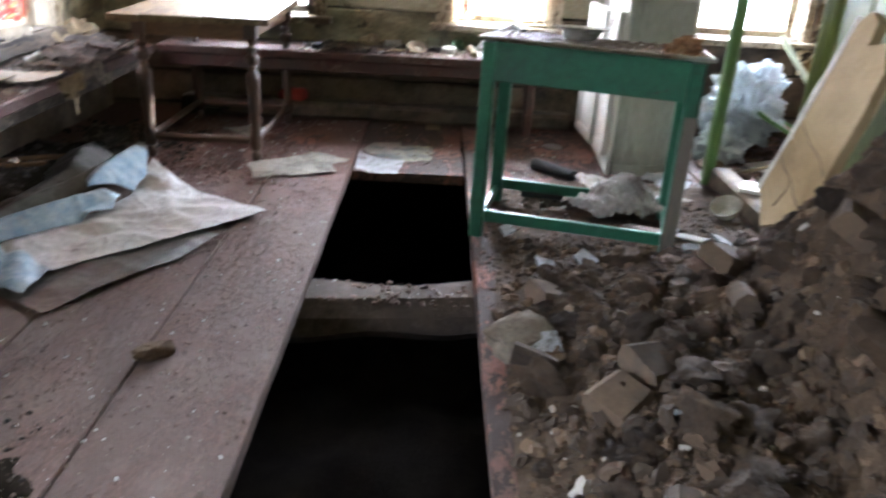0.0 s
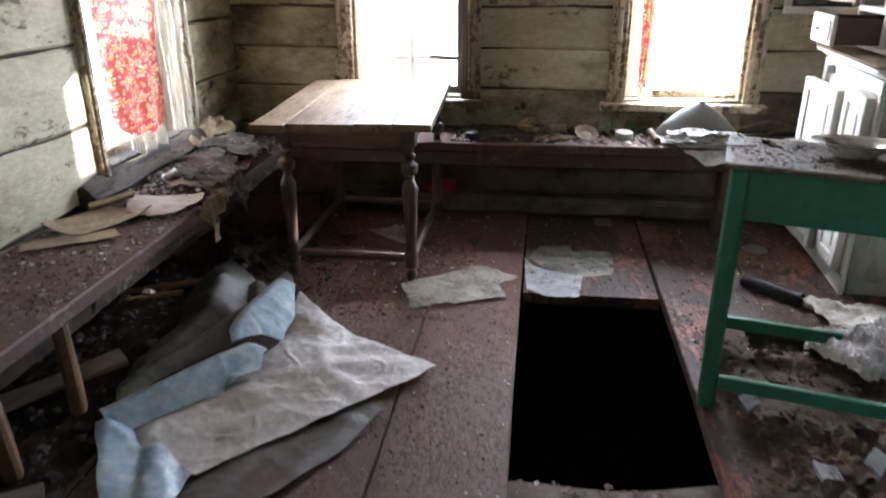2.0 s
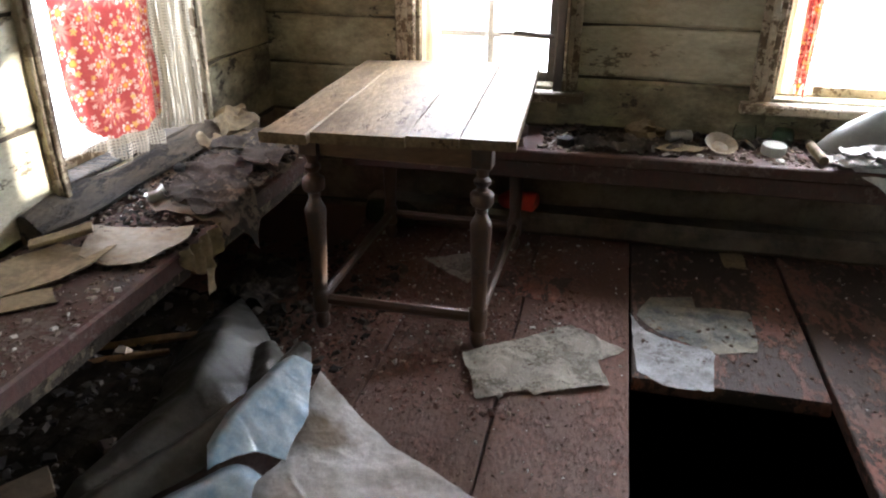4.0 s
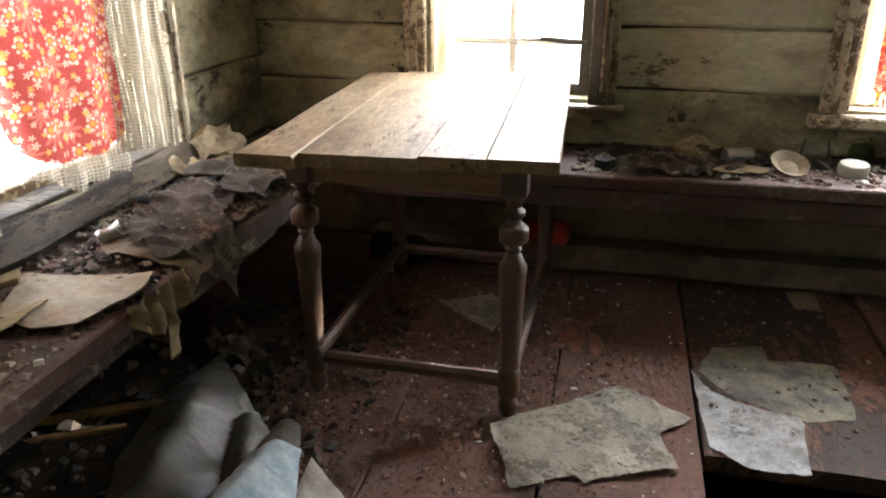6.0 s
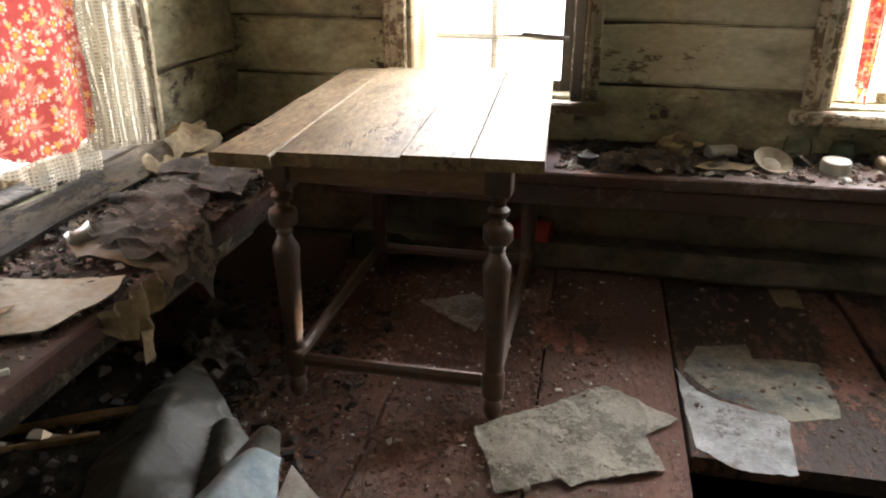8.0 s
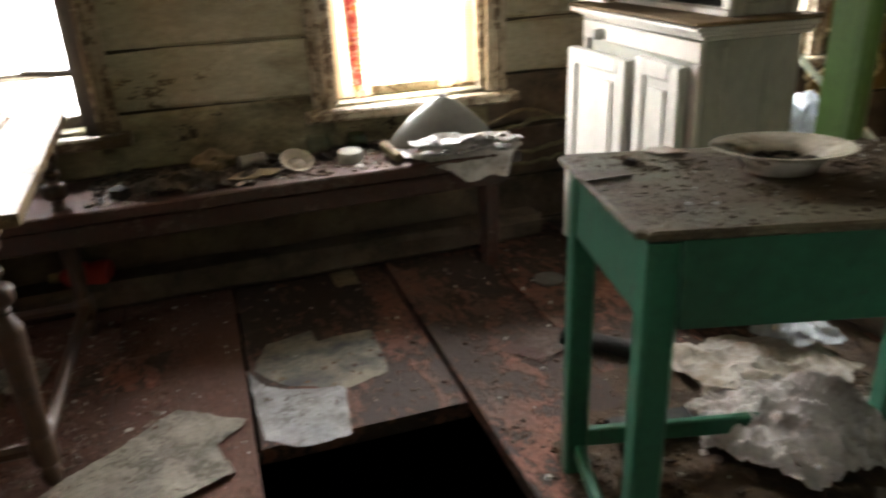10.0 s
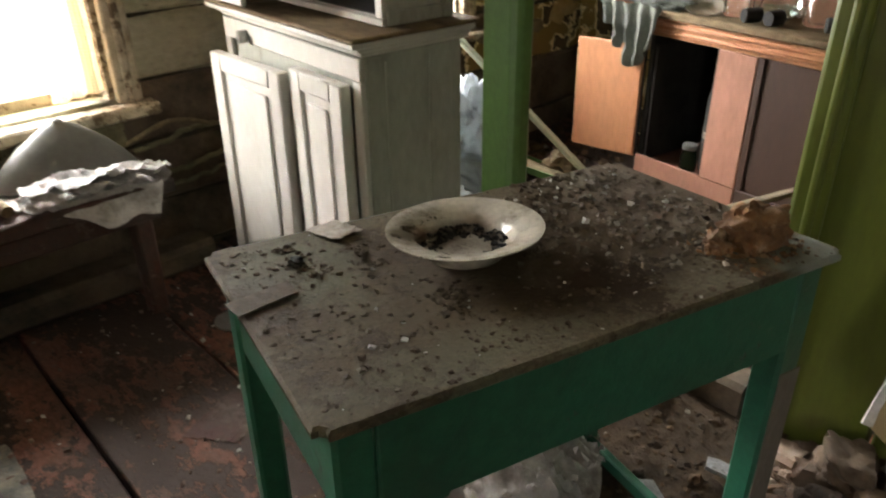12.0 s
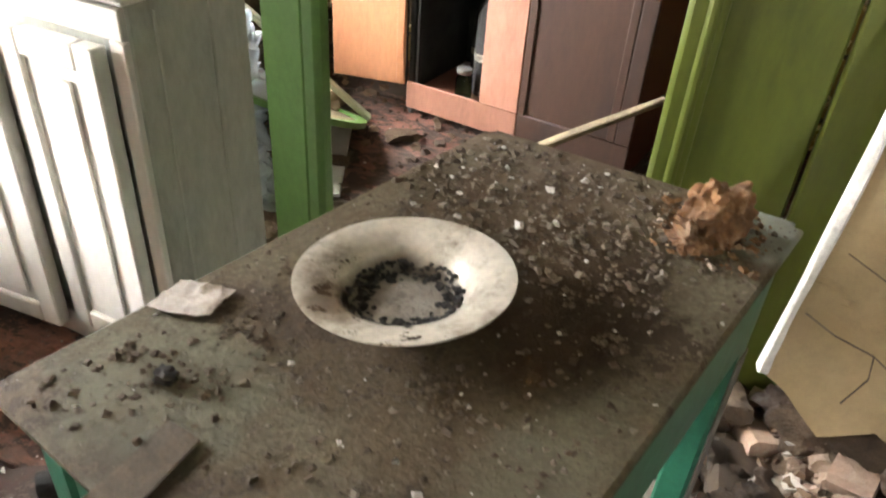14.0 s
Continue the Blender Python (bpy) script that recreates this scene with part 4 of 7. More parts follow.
part("shelf", box(UX, UD - 0.009, 0.051, CL - 0.051, 0.88, 0.91, 0.003), WHITEPAINT, up)
part("divider", box(UX, UD - 0.01, 0.345, 0.37, 0.0205, 0.1495, 0.003), WHITEPAINT, up)
for y0, y1, z0, z1 in ((0.02, CL - 0.03, -0.0, 0.018), (0.02, CL - 0.03, 0.148, 0.172), (0.02, 0.05, 0.019, 0.147), (CL - 0.05, CL - 0.03, 0.019, 0.147), (0.342, 0.374, 0.019, 0.147), (0.02, 0.052, 0.173, 0.92), (CL - 0.052, CL - 0.03, 0.173, 0.92)):
    part("face_frame", box(UX - 0.016, UX - 0.0005, y0, y1, z0, z1, 0.003), WHITEPAINT, up)
dr = part("drawer", box(-0.115, -0.098, 0.378, CL - 0.056, 0.024, 0.143, 0.003), WHITEPAINT, up, "pulled-out white drawer")
part("drawer_panel", box(-0.122, -0.1155, 0.40, CL - 0.08, 0.042, 0.125, 0.004), WHITEPAINT, dr)
part("knob", lathe([(0, 0), (0.005, 0), (0.004, 0.008), (0.008, 0.012), (0.007, 0.018), (0, 0.02)], 10), TIN, dr, "", pose(-0.122, 0.52, 0.085, 0, -90, 0))
for y0, y1 in ((0.383, 0.395), (CL - 0.073, CL - 0.061)):
    part("drawer_side", box(-0.0975, UD - 0.06, y0, y1, 0.028, 0.13, 0.002), OLDWOOD, dr)
part("drawer_bottom", box(-0.0975, UD - 0.06, 0.3955, CL - 0.0735, 0.03, 0.036, 0.001), OLDWOOD, dr)


def glass_door(w, h, parent, m):
    d = part("glass_door", box(-0.002, 0.002, 0.035, w - 0.035, 0.035, h - 0.035, 0), DIRTGLASS, parent, "dusty glazed door", m)
    d.visible_shadow = False
    for y0, y1, z0, z1 in ((0, 0.04, 0, h), (w - 0.04, w, 0, h), (0.0405, w - 0.0405, 0, 0.04), (0.0405, w - 0.0405, h - 0.04, h)):
        part("door_frame", box(-0.011, 0.011, y0, y1, z0, z1, 0.003), WHITEPAINT, d)


glass_door(0.28, 0.70, up, pose(UX - 0.028, 0.055, 0.176, 0, 0, 0))
glass_door(0.30, 0.70, up, pose(UX - 0.028, CL - 0.045, 0.176, 0, 0, 12))
solo("clay_pot", lathe([(0, 0), (0.035, 0), (0.05, 0.03), (0.048, 0.06), (0.03, 0.085), (0.034, 0.1), (0.028, 0.1), (0, 0.02)], 16), ORANGE, "small orange-brown clay pot on the cupboard shelf", "pot", CM @ pose(0.17, 0.42, 0.914 + 0.169))


# ---- glazed picture on the wall by the cupboard ----
pic = thing("picture_frame", "white wooden glazed picture frame hanging on the wall", "picture frame", pose(0.965, YB - 0.030, 1.025, -3, 0, 1.0))
for x0, x1, z0, z1 in ((-0.17, 0.17, 0.0, 0.034), (-0.17, 0.17, 0.416, 0.45), (-0.17, -0.136, 0.0345, 0.4155), (0.136, 0.17, 0.0345, 0.4155)):
    part("frame_rail", box(x0, x1, -0.020, 0.004, z0, z1, 0.005), WHITEPAINT, pic)
part("backing", box(-0.14, 0.14, -0.002, 0.003, 0.03, 0.42, 0.001), OILBACK, pic, "greyed backing sheet")
part("photograph", box(-0.115, 0.02, -0.0045, -0.0025, 0.045, 0.16, 0.0005), PAPER, pic, "faded pale print")
pane = part("pane", box(-0.138, 0.138, -0.010, -0.007, 0.032, 0.418, 0), DIRTGLASS, pic)
pane.visible_shadow = False


# ---- oilcloth heap ----
def ridge(x, y, p, q, w, h):
    px, py = q[0] - p[0], q[1] - p[1]
    t = max(0, min(1, ((x - p[0]) * px + (y - p[1]) * py) / (px * px + py * py)))
    d = math.hypot(x - p[0] - t * px, y - p[1] - t * py)
    return h * math.exp(-(d / w) ** 2)


def stiff(folds, base, amp=0.004, seed=0, freq=4.0):
    """Stiff sheeting: flat facets between fold lines ((x, y, height) to (x, y, height), half width), lightly crumpled."""
    def h(x, y):
        z = 0.0
        for (xa, ya, za), (xb, yb, zb), w in folds:
            px, py = xb - xa, yb - ya
            t = max(0.0, min(1.0, ((x - xa) * px + (y - ya) * py) / (px * px + py * py)))
            d = math.hypot(x - xa - t * px, y - ya - t * py)
            z = max(z, (za + (zb - za) * t) * (1 - (math.hypot(d, 0.018) - 0.018) / w))
        p = Vector((x * freq + seed, y * freq, seed * 1.3))
        a, b, c = noise.noise(p), noise.noise(p * 2.3), noise.noise(p * 5.1)
        crump = 1.4 * max(0, 0.4 - 2.4 * abs(a)) + 0.8 * max(0, 0.4 - 2.2 * abs(b)) + 0.4 * max(0, 0.4 - 2.0 * abs(c)) + 0.3 * b
        return base + z + amp * max(0.0, crump + 0.2)
    return h


oil = thing("oilcloth", "crumpled grey and blue oilcloth sheet heaped on the floor", "oilcloth")
part("lower_sheet", sheet([(-0.76, 2.52), (-0.84, 2.28), (-1.10, 1.86), (-1.33, 1.98), (-1.45, 2.30), (-1.1, 2.60)], stiff([((-1.0, 2.0, 0.012), (-0.85, 2.4, 0.010), 0.05), ((-1.15, 2.0, 0.01), (-1.1, 2.3, 0.012), 0.04)], 0.005, 0.004, 3), 0.014), OILBACK, oil, "greyed lower layer of the oilcloth")
part("upper_sheet", sheet([(-0.633, 2.742), (-1.00, 2.33), (-1.19, 2.12), (-1.40, 2.16), (-1.46, 2.32), (-1.30, 2.56), (-1.19, 2.78), (-1.20, 3.06)],
                          stiff([((-1.20, 3.06, 0.095), (-1.17, 2.80, 0.03), 0.20), ((-1.02, 2.70, 0.012), (-0.72, 2.74, 0.006), 0.05), ((-1.02, 2.70, 0.012), (-0.86, 2.56, 0.004), 0.035), ((-1.02, 2.70, 0.012), (-1.12, 2.92, 0.02), 0.06),
                                 ((-1.02, 2.70, 0.012), (-1.24, 2.58, 0.012), 0.05), ((-1.15, 2.32, 0.014), (-0.95, 2.48, 0.006), 0.06), ((-1.38, 2.25, 0.03), (-1.22, 2.50, 0.02), 0.08)], 0.018, 0.0075, 8), 0.009), OILCLOTH, oil)
part("back_fold", sheet([(-1.66, 3.51), (-1.52, 3.37), (-1.40, 3.24), (-1.235, 3.10), (-1.20, 2.97), (-1.27, 2.80), (-1.40, 2.60), (-1.55, 2.36), (-1.60, 2.50), (-1.61, 2.74), (-1.66, 3.0), (-1.70, 3.25)],
                        stiff([((-1.66, 3.46, 0.03), (-1.57, 3.20, 0.085), 0.13), ((-1.57, 3.20, 0.085), (-1.50, 2.93, 0.085), 0.13), ((-1.50, 2.93, 0.085), (-1.565, 2.58, 0.05), 0.11),
                               ((-1.26, 3.085, 0.165), (-1.30, 2.88, 0.135), 0.11), ((-1.30, 2.88, 0.135), (-1.44, 2.66, 0.09), 0.10), ((-1.44, 2.66, 0.09), (-1.56, 2.42, 0.055), 0.09), ((-1.44, 3.24, 0.05), (-1.36, 3.05, 0.05), 0.05)], 0.012, 0.016, 12, 1.7), 0.008), OILBACK, oil, "dirty grey back of the oilcloth")
part("blue_fold", sheet([(-1.30, 3.00), (-1.205, 3.03), (-1.165, 2.90), (-1.168, 2.755), (-1.225, 2.735), (-1.29, 2.63), (-1.33, 2.70), (-1.325, 2.86)],
                        stiff([((-1.25, 3.03, 0.155), (-1.295, 2.80, 0.135), 0.18), ((-1.295, 2.80, 0.135), (-1.30, 2.66, 0.11), 0.15), ((-1.19, 2.95, 0.085), (-1.21, 2.78, 0.055), 0.05)], 0.026, 0.006, 20), 0.008), BLUECLOTH, oil, "blue printed face of the oilcloth")
part("blue_fold", sheet([(-1.56, 2.30), (-1.47, 2.21), (-1.36, 2.36), (-1.26, 2.46), (-1.19, 2.60), (-1.20, 2.70), (-1.28, 2.72), (-1.37, 2.62), (-1.50, 2.46)],
                        stiff([((-1.53, 2.27, 0.06), (-1.38, 2.46, 0.085), 0.10), ((-1.38, 2.46, 0.085), (-1.25, 2.66, 0.085), 0.10), ((-1.24, 2.52, 0.05), (-1.22, 2.66, 0.05), 0.05)], 0.024, 0.006, 16), 0.008), BLUECLOTH, oil, "blue printed face of the oilcloth")
part("blue_fold", sheet([(-1.37, 1.97), (-1.20, 1.95), (-1.20, 2.12), (-1.36, 2.22), (-1.46, 2.26), (-1.55, 2.26)], stiff([((-1.40, 2.02, 0.035), (-1.50, 2.24, 0.05), 0.09), ((-1.26, 2.0, 0.02), (-1.33, 2.18, 0.025), 0.05)], 0.022, 0.007, 23), 0.012), BLUECLOTH, oil, "blue printed face of the oilcloth")


# ---- papers on the floor ----
STAINPAGE = material("water_stained_page", (0.30, 0.275, 0.21), (0.20, 0.19, 0.155), 0.85, 9, 110, 0.8, (0.075, 0.08, 0.085), 0.46, 9, fine_amount=0.3, flake=(0.16, 0.10, 0.05), flake_amount=0.30, flake_scale=30)
def paper(name, label, poly, mat, z=0.006, amp=0.006, sc=9, seed=0, cat="paper"):
    return solo(name, sheet(poly, crease(amp * 2.0, sc * 1.3, seed, z - 0.004), 0.014, 0.0008, 0.008, seed), mat, label, cat, group="papers on the floor")


paper("newspaper", "crumpled yellowed newspaper sheet on the floorboards", [(-0.878, 3.405), (-0.70, 3.55), (-0.568, 3.66), (-0.39, 3.535), (-0.472, 3.455), (-0.428, 3.335), (-0.60, 3.27), (-0.635, 3.235), (-0.66, 3.26), (-0.792, 3.19)], PAPER, seed=1)
paper("printed_page", "white printed page at the edge of the floor gap", [(-0.373, 3.81), (-0.33, 3.70), (-0.29, 3.672), (-0.138, 3.62), (-0.12, 3.59), (-0.143, 3.395), (-0.256, 3.38), (-0.357, 3.45)], WHITEPAPER, -0.006, 0.005, 10, 2)
paper("torn_page", "torn stained page on the floorboard", [(-0.302, 3.945), (-0.157, 3.98), (-0.15, 3.90), (0.02, 3.915), (0.03, 3.80), (0.016, 3.64), (-0.115, 3.61), (-0.28, 3.69), (-0.355, 3.80)], STAINPAGE, -0.008, 0.004, 12, 3)
paper("torn_page", "torn page under the wooden table", [(-1.165, 4.04), (-0.99, 4.13), (-0.93, 4.05), (-0.95, 3.87)], PAPER, 0.005, 0.004, 9, 4)
paper("torn_page", "faded brown page beside the wooden table", [(-0.835, 4.0), (-0.577, 4.0), (-0.63, 3.80), (-0.845, 3.83)], FLOORPAINT, 0.004, 0.003, 9, 5)
paper("paper_scrap", "small pale paper square under the bench", [(-0.71, 4.50), (-0.60, 4.50), (-0.60, 4.41), (-0.70, 4.42)], WHITEPAPER, 0.006, 0.003, 9, 6)
paper("paper_scrap", "small stained card square on the dark boards", [(-0.03, 4.37), (0.06, 4.37), (0.065, 4.24), (-0.02, 4.24)], CARD, 0.004, 0.003, 9, 7)
solo("tin_saucer", lathe([(0, 0.004), (0.05, 0.004), (0.052, 0.0), (0.054, 0.0), (0.054, 0.007), (0, 0.007)], 20), TIN, "round tin saucer on the floor by the cupboard", "saucer", pose(0.70, 4.0, 0.002))


# ---- curtains ----
def flower_cloth(m):
    """Cream and orange flowers printed on the red cotton."""
    n, l = m.node_tree.nodes, m.node_tree.links
    b = n["Principled BSDF"]
    src = b.inputs["Base Color"].links[0].from_socket
    users = [lk.to_socket for lk in src.links]
    tc = n.new("ShaderNodeTexCoord")

    sp, flat = n.new("ShaderNodeSeparateXYZ"), n.new("ShaderNodeCombineXYZ")
    l.new(tc.outputs["Object"], sp.inputs[0])
    l.new(sp.outputs["X"], flat.inputs[0])
    l.new(sp.outputs["Z"], flat.inputs[1])

    def calc(op, p, q=None, r=None):
        x = n.new("ShaderNodeMath")
        x.operation = op
        for i, v in enumerate((p, q, r)):
            if v is None:
                continue
            if isinstance(v, (int, float)):
                x.inputs[i].default_value = v
            else:
                l.new(v, x.inputs[i])
        return x.outputs[0]

    def layer(scale, radius, petals, waist, colour, below, warp):
        """Flowers with a number of petals, one in each cell of a loose scatter."""
        ad, vo, df, s2, mx = n.new("ShaderNodeVectorMath"), n.new("ShaderNodeTexVoronoi"), n.new("ShaderNodeVectorMath"), n.new("ShaderNodeSeparateXYZ"), n.new("ShaderNodeMix")
        ad.inputs[1].default_value = (warp, warp * 1.7, 0)
        l.new(flat.outputs[0], ad.inputs[0])
        vo.voronoi_dimensions = '2D'
        vo.inputs["Scale"].default_value, vo.inputs["Randomness"].default_value = scale, 0.8
        l.new(ad.outputs[0], vo.inputs["Vector"])
        df.operation = 'SUBTRACT'
        l.new(ad.outputs[0], df.inputs[0])
        l.new(vo.outputs["Position"], df.inputs[1])
        l.new(df.outputs[0], s2.inputs[0])
        sc = n.new("ShaderNodeSeparateColor")
        l.new(vo.outputs["Color"], sc.inputs[0])
        ang = calc('ADD', calc('ARCTAN2', s2.outputs["Y"], s2.outputs["X"]), calc('MULTIPLY', sc.outputs[0], 6.28))
        wave = calc('ABSOLUTE', calc('COSINE', calc('MULTIPLY', ang, petals * 0.5)))
        reach = calc('MULTIPLY', calc('MULTIPLY_ADD', wave, 1 - waist, waist), calc('MULTIPLY_ADD', sc.outputs[1], 0.5 * radius, 0.75 * radius))
        edge = n.new("ShaderNodeMapRange")
        edge.inputs["From Min"].default_value, edge.inputs["From Max"].default_value = -0.03, 0.03
        l.new(calc('SUBTRACT', reach, vo.outputs["Distance"]), edge.inputs["Value"])
        mx.data_type = 'RGBA'
        l.new(edge.outputs[0], mx.inputs[0])
        l.new(below, mx.inputs[6])
        mx.inputs[7].default_value = (*colour, 1)
        return mx.outputs[2]

    col = layer(12, 0.42, 9, 0.05, (0.50, 0.15, 0.11), src, 3.1)
    col = layer(30, 0.27, 5, 0.12, (0.62, 0.40, 0.31), col, 5.3)
    col = layer(20, 0.19, 5, 0.30, (0.62, 0.34, 0.10), col, 9.0)
    col = layer(14, 0.27, 6, 0.4, (0.68, 0.50, 0.40), col, 0.7)
    col = layer(14, 0.18, 3, 0.75, (0.45, 0.05, 0.03), col, 0.7)
    col = layer(14, 0.125, 3, 0.8, (0.70, 0.28, 0.06), col, 0.7)
    for sck in users:
        l.new(col, sck)
    return m


flower_cloth(REDCLOTH)


def drape(u0, u1, z0, z1, folds, depth, seed=0, hem=None, cell=0.018, narrow=0.0):
    """A hanging cloth in local x-z with folds towards y; hem(u) lifts its lower edge; narrow pulls its foot together."""
    nx, nz = max(4, int((u1 - u0) / cell)), max(4, int((z1 - z0) / 0.03))
    bm = bmesh.new()
    grid = []
    for i in range(nx + 1):
        f = i / nx
        row = []
        lowz = z0 + (hem(f) if hem else 0)
        for j in range(nz + 1):
            g = j / nz
            z = z1 + (lowz - z1) * g
            u = u0 + (u1 - u0) * (0.5 + (f - 0.5) * (1 - narrow * g))
            y = depth * math.sin(f * folds * math.pi * 2 + 0.8 * math.sin(g * 3 + seed)) * (0.5 + 0.5 * g) + 0.015 * noise.noise(Vector((f * 4 + seed, g * 5, seed)))
            row.append(bm.verts.new((u, y, z)))
        grid.append(row)
    for i in range(nx):
        for j in range(nz):
            bm.faces.new((grid[i][j], grid[i + 1][j], grid[i + 1][j + 1], grid[i][j + 1]))
    return bm


WESTM = pose(XL + 0.035, 0, 0, 0, 0, 90)
solo("red_curtain", drape(3.20, 3.635, 0.60, 1.6, 2.5, 0.010, 1, lambda f: 0.085 * (2 * abs(f - 0.6)) ** 4 + 0.03 * (1 - f)), REDCLOTH, "red flowered cotton curtain at the window", "curtain", WESTM)
solo("lace_curtain", drape(3.58, 3.91, 0.535, 1.6, 5.5, 0.020, 2, lambda f: 0.05 * (1 - f), narrow=0.12), LACE, "dirty white net curtain beside the red one", "curtain", WESTM @ pose(0, 0.012, 0))
solo("lace_curtain", drape(3.27, 3.70, 0.485, 1.0, 4, 0.014, 5, lambda f: 0.11 * (1 - f) ** 2 + 0.015 * math.sin(f * 9), narrow=0.12), LACE, "dirty white net curtain hem over the window sill", "curtain", WESTM @ pose(0, 0.03, 0))
NORTHM = pose(0, YB - 0.035, 0)
solo("lace_curtain", drape(-1.36, -1.22, 0.62, 1.6, 3, 0.010, 7, None, 0.01), LACEWARM, "narrow yellowed net curtain at the window edge", "curtain", pose(0, YB + 0.05, 0))
solo("lace_curtain", drape(-1.045, -0.985, 0.64, 1.6, 1, 0.004, 8), LACE, "torn net strip hanging before the glazing bar", "curtain", pose(0, YB + 0.085, 0))
solo("lace_curtain", drape(-0.99, -0.83, 0.63, 0.785, 2, 0.006, 14, lambda f: 0.10 * (1 - f), 0.010), LACE, "torn net rag caught on the window latch", "curtain", pose(0, YB + 0.078, 0))
solo("lace_curtain", drape(-1.25, -1.045, 0.755, 0.795, 1, 0.003, 15, None, 0.010), LACE, "strip of net along the glazing bar", "curtain", pose(0, YB + 0.09, 0))
solo("lace_curtain", drape(0.06, 0.235, 0.615, 1.6, 3.5, 0.014, 9, None, 0.012), LACEWARM, "yellowed net curtain at the bright window", "curtain", pose(0, YB + 0.03, 0))
solo("lace_curtain", drape(0.50, 0.72, 0.615, 1.6, 4.5, 0.016, 10, lambda f: 0.02 * f, 0.012), LACEWARM, "yellowed net curtain at the bright window", "curtain", pose(0, YB + 0.03, 0))
solo("red_curtain_strip", drape(0.140, 0.215, 0.63, 1.6, 2.5, 0.012, 11, lambda f: 0.03 * math.sin(f * 11), 0.006, 0.45), REDCLOTH, "torn strip of red curtain at the bright window", "curtain", pose(0, YB + 0.012, 0))
# folded net and paper bundle at the foot of the west window
solo("folded_cloth", chunk(0.085, 0.13, 0.06, 4, 0.5, 3, 0.2), CARD, "folded brown cloth bundle on the bench", "cloth", pose(-1.90, 4.02, BZ + 0.055, 8, 0, 20))
solo("folded_cloth", sheet([(-0.10, -0.09), (0.09, -0.11), (0.12, 0.08), (-0.08, 0.12)], wrinkle(0.06, 9, 6, 0.0), 0.015, 0.004, 0.01, 3), CARD, "stiff folded brown cloth on the bench", "cloth", pose(-1.86, 3.88, BZ + 0.012, 0, 0, 15))
solo("window_beam", bar((-1.95, 2.98, 0.485), (-1.95, 3.98, 0.485), 0.10, 0.085, 0.036, 0.026, 40, 3), BEAMGREY, "rotten log ledge under the west window", "ledge", kind="structure")


# ---- clutter on the west bench ----
def litter(name, label, area, n, size, mats_bm, seed, hfun, flat=0.4, mat=None, avoid=None, kind="stuff"):
    """Many small flakes and crumbs over an area, in one mesh."""
    r = random.Random(seed)
    vs, fs = [], []
    for _ in range(n):
        x, y = r.uniform(area[0], area[1]), r.uniform(area[2], area[3])
        if avoid and avoid(x, y):
            continue
        s = size * (0.35 + 1.5 * r.random() ** 3)
        rot = Euler((r.gauss(0, 0.4), r.gauss(0, 0.4), r.uniform(0, 6.3))).to_matrix()
        h = s * flat * r.uniform(0.4, 1)
        i = len(vs)
        base = Vector((x, y, hfun(x, y) + h * 0.35))
        for a, b, c in ((-1, -0.7, -1), (0.9, -1, -1), (1, 0.8, -1), (-0.8, 1, -1), (-0.7, -0.5, 1), (0.6, -0.6, 1), (0.6, 0.5, 1), (-0.5, 0.7, 1)):
            vs.append(tuple(base + rot @ Vector((a * s * r.uniform(0.6, 1.2), b * s * r.uniform(0.5, 1.1), c * h))))
        fs += [(i + 3, i + 2, i + 1, i), (i + 4, i + 5, i + 6, i + 7), (i, i + 1, i + 5, i + 4), (i + 1, i + 2, i + 6, i + 5), (i + 2, i + 3, i + 7, i + 6), (i + 3, i, i + 4, i + 7)]
    me_ = bpy.data.meshes.new(name)
    me_.from_pydata(vs, [], fs)
    me_.materials.append(mat)
    ob = new(name, me_)
    return tagged(ob, label, "debris", kind=kind)


def island_material(name, colours, rough=0.95, bump=0.5):
    """Each crumb of a joined scatter gets its own colour."""
    m = bpy.data.materials.new(name)
    m.use_nodes = True
    n, l = m.node_tree.nodes, m.node_tree.links
    geo, rp, nz, bp = n.new("ShaderNodeNewGeometry"), n.new("ShaderNodeValToRGB"), n.new("ShaderNodeTexNoise"), n.new("ShaderNodeBump")
    rp.color_ramp.interpolation = 'CONSTANT'
    while len(rp.color_ramp.elements) < len(colours):
        rp.color_ramp.elements.new(0.5)
    for k, (p, c) in enumerate(colours):
        rp.color_ramp.elements[k].position, rp.color_ramp.elements[k].color = p, (*c, 1)
    l.new(geo.outputs["Random Per Island"], rp.inputs[0])
    l.new(rp.outputs[0], n["Principled BSDF"].inputs["Base Color"])
    nz.inputs["Scale"].default_value = 80
    bp.inputs["Strength"].default_value, bp.inputs["Distance"].default_value = bump, 0.003
    l.new(nz.outputs["Fac"], bp.inputs["Height"])
    l.new(bp.outputs[0], n["Principled BSDF"].inputs["Normal"])
    n["Principled BSDF"].inputs["Roughness"].default_value = rough
    return m


PAINTFLAKE = island_material("paint_flakes", [(0, (0.13, 0.07, 0.052)), (0.35, (0.18, 0.095, 0.07)), (0.7, (0.15, 0.11, 0.085)), (0.88, (0.25, 0.18, 0.14)), (0.97, (0.5, 0.47, 0.42))])
FLOORCRUMB = island_material("floor_crumbs", [(0, (0.115, 0.078, 0.06)), (0.33, (0.15, 0.10, 0.078)), (0.62, (0.185, 0.138, 0.11)), (0.82, (0.28, 0.235, 0.195)), (0.92, (0.58, 0.56, 0.52))])
DARKCRUMB = island_material("dark_crumbs", [(0, (0.025, 0.02, 0.017)), (0.4, (0.05, 0.04, 0.032)), (0.75, (0.075, 0.06, 0.047)), (0.95, (0.13, 0.105, 0.085))])
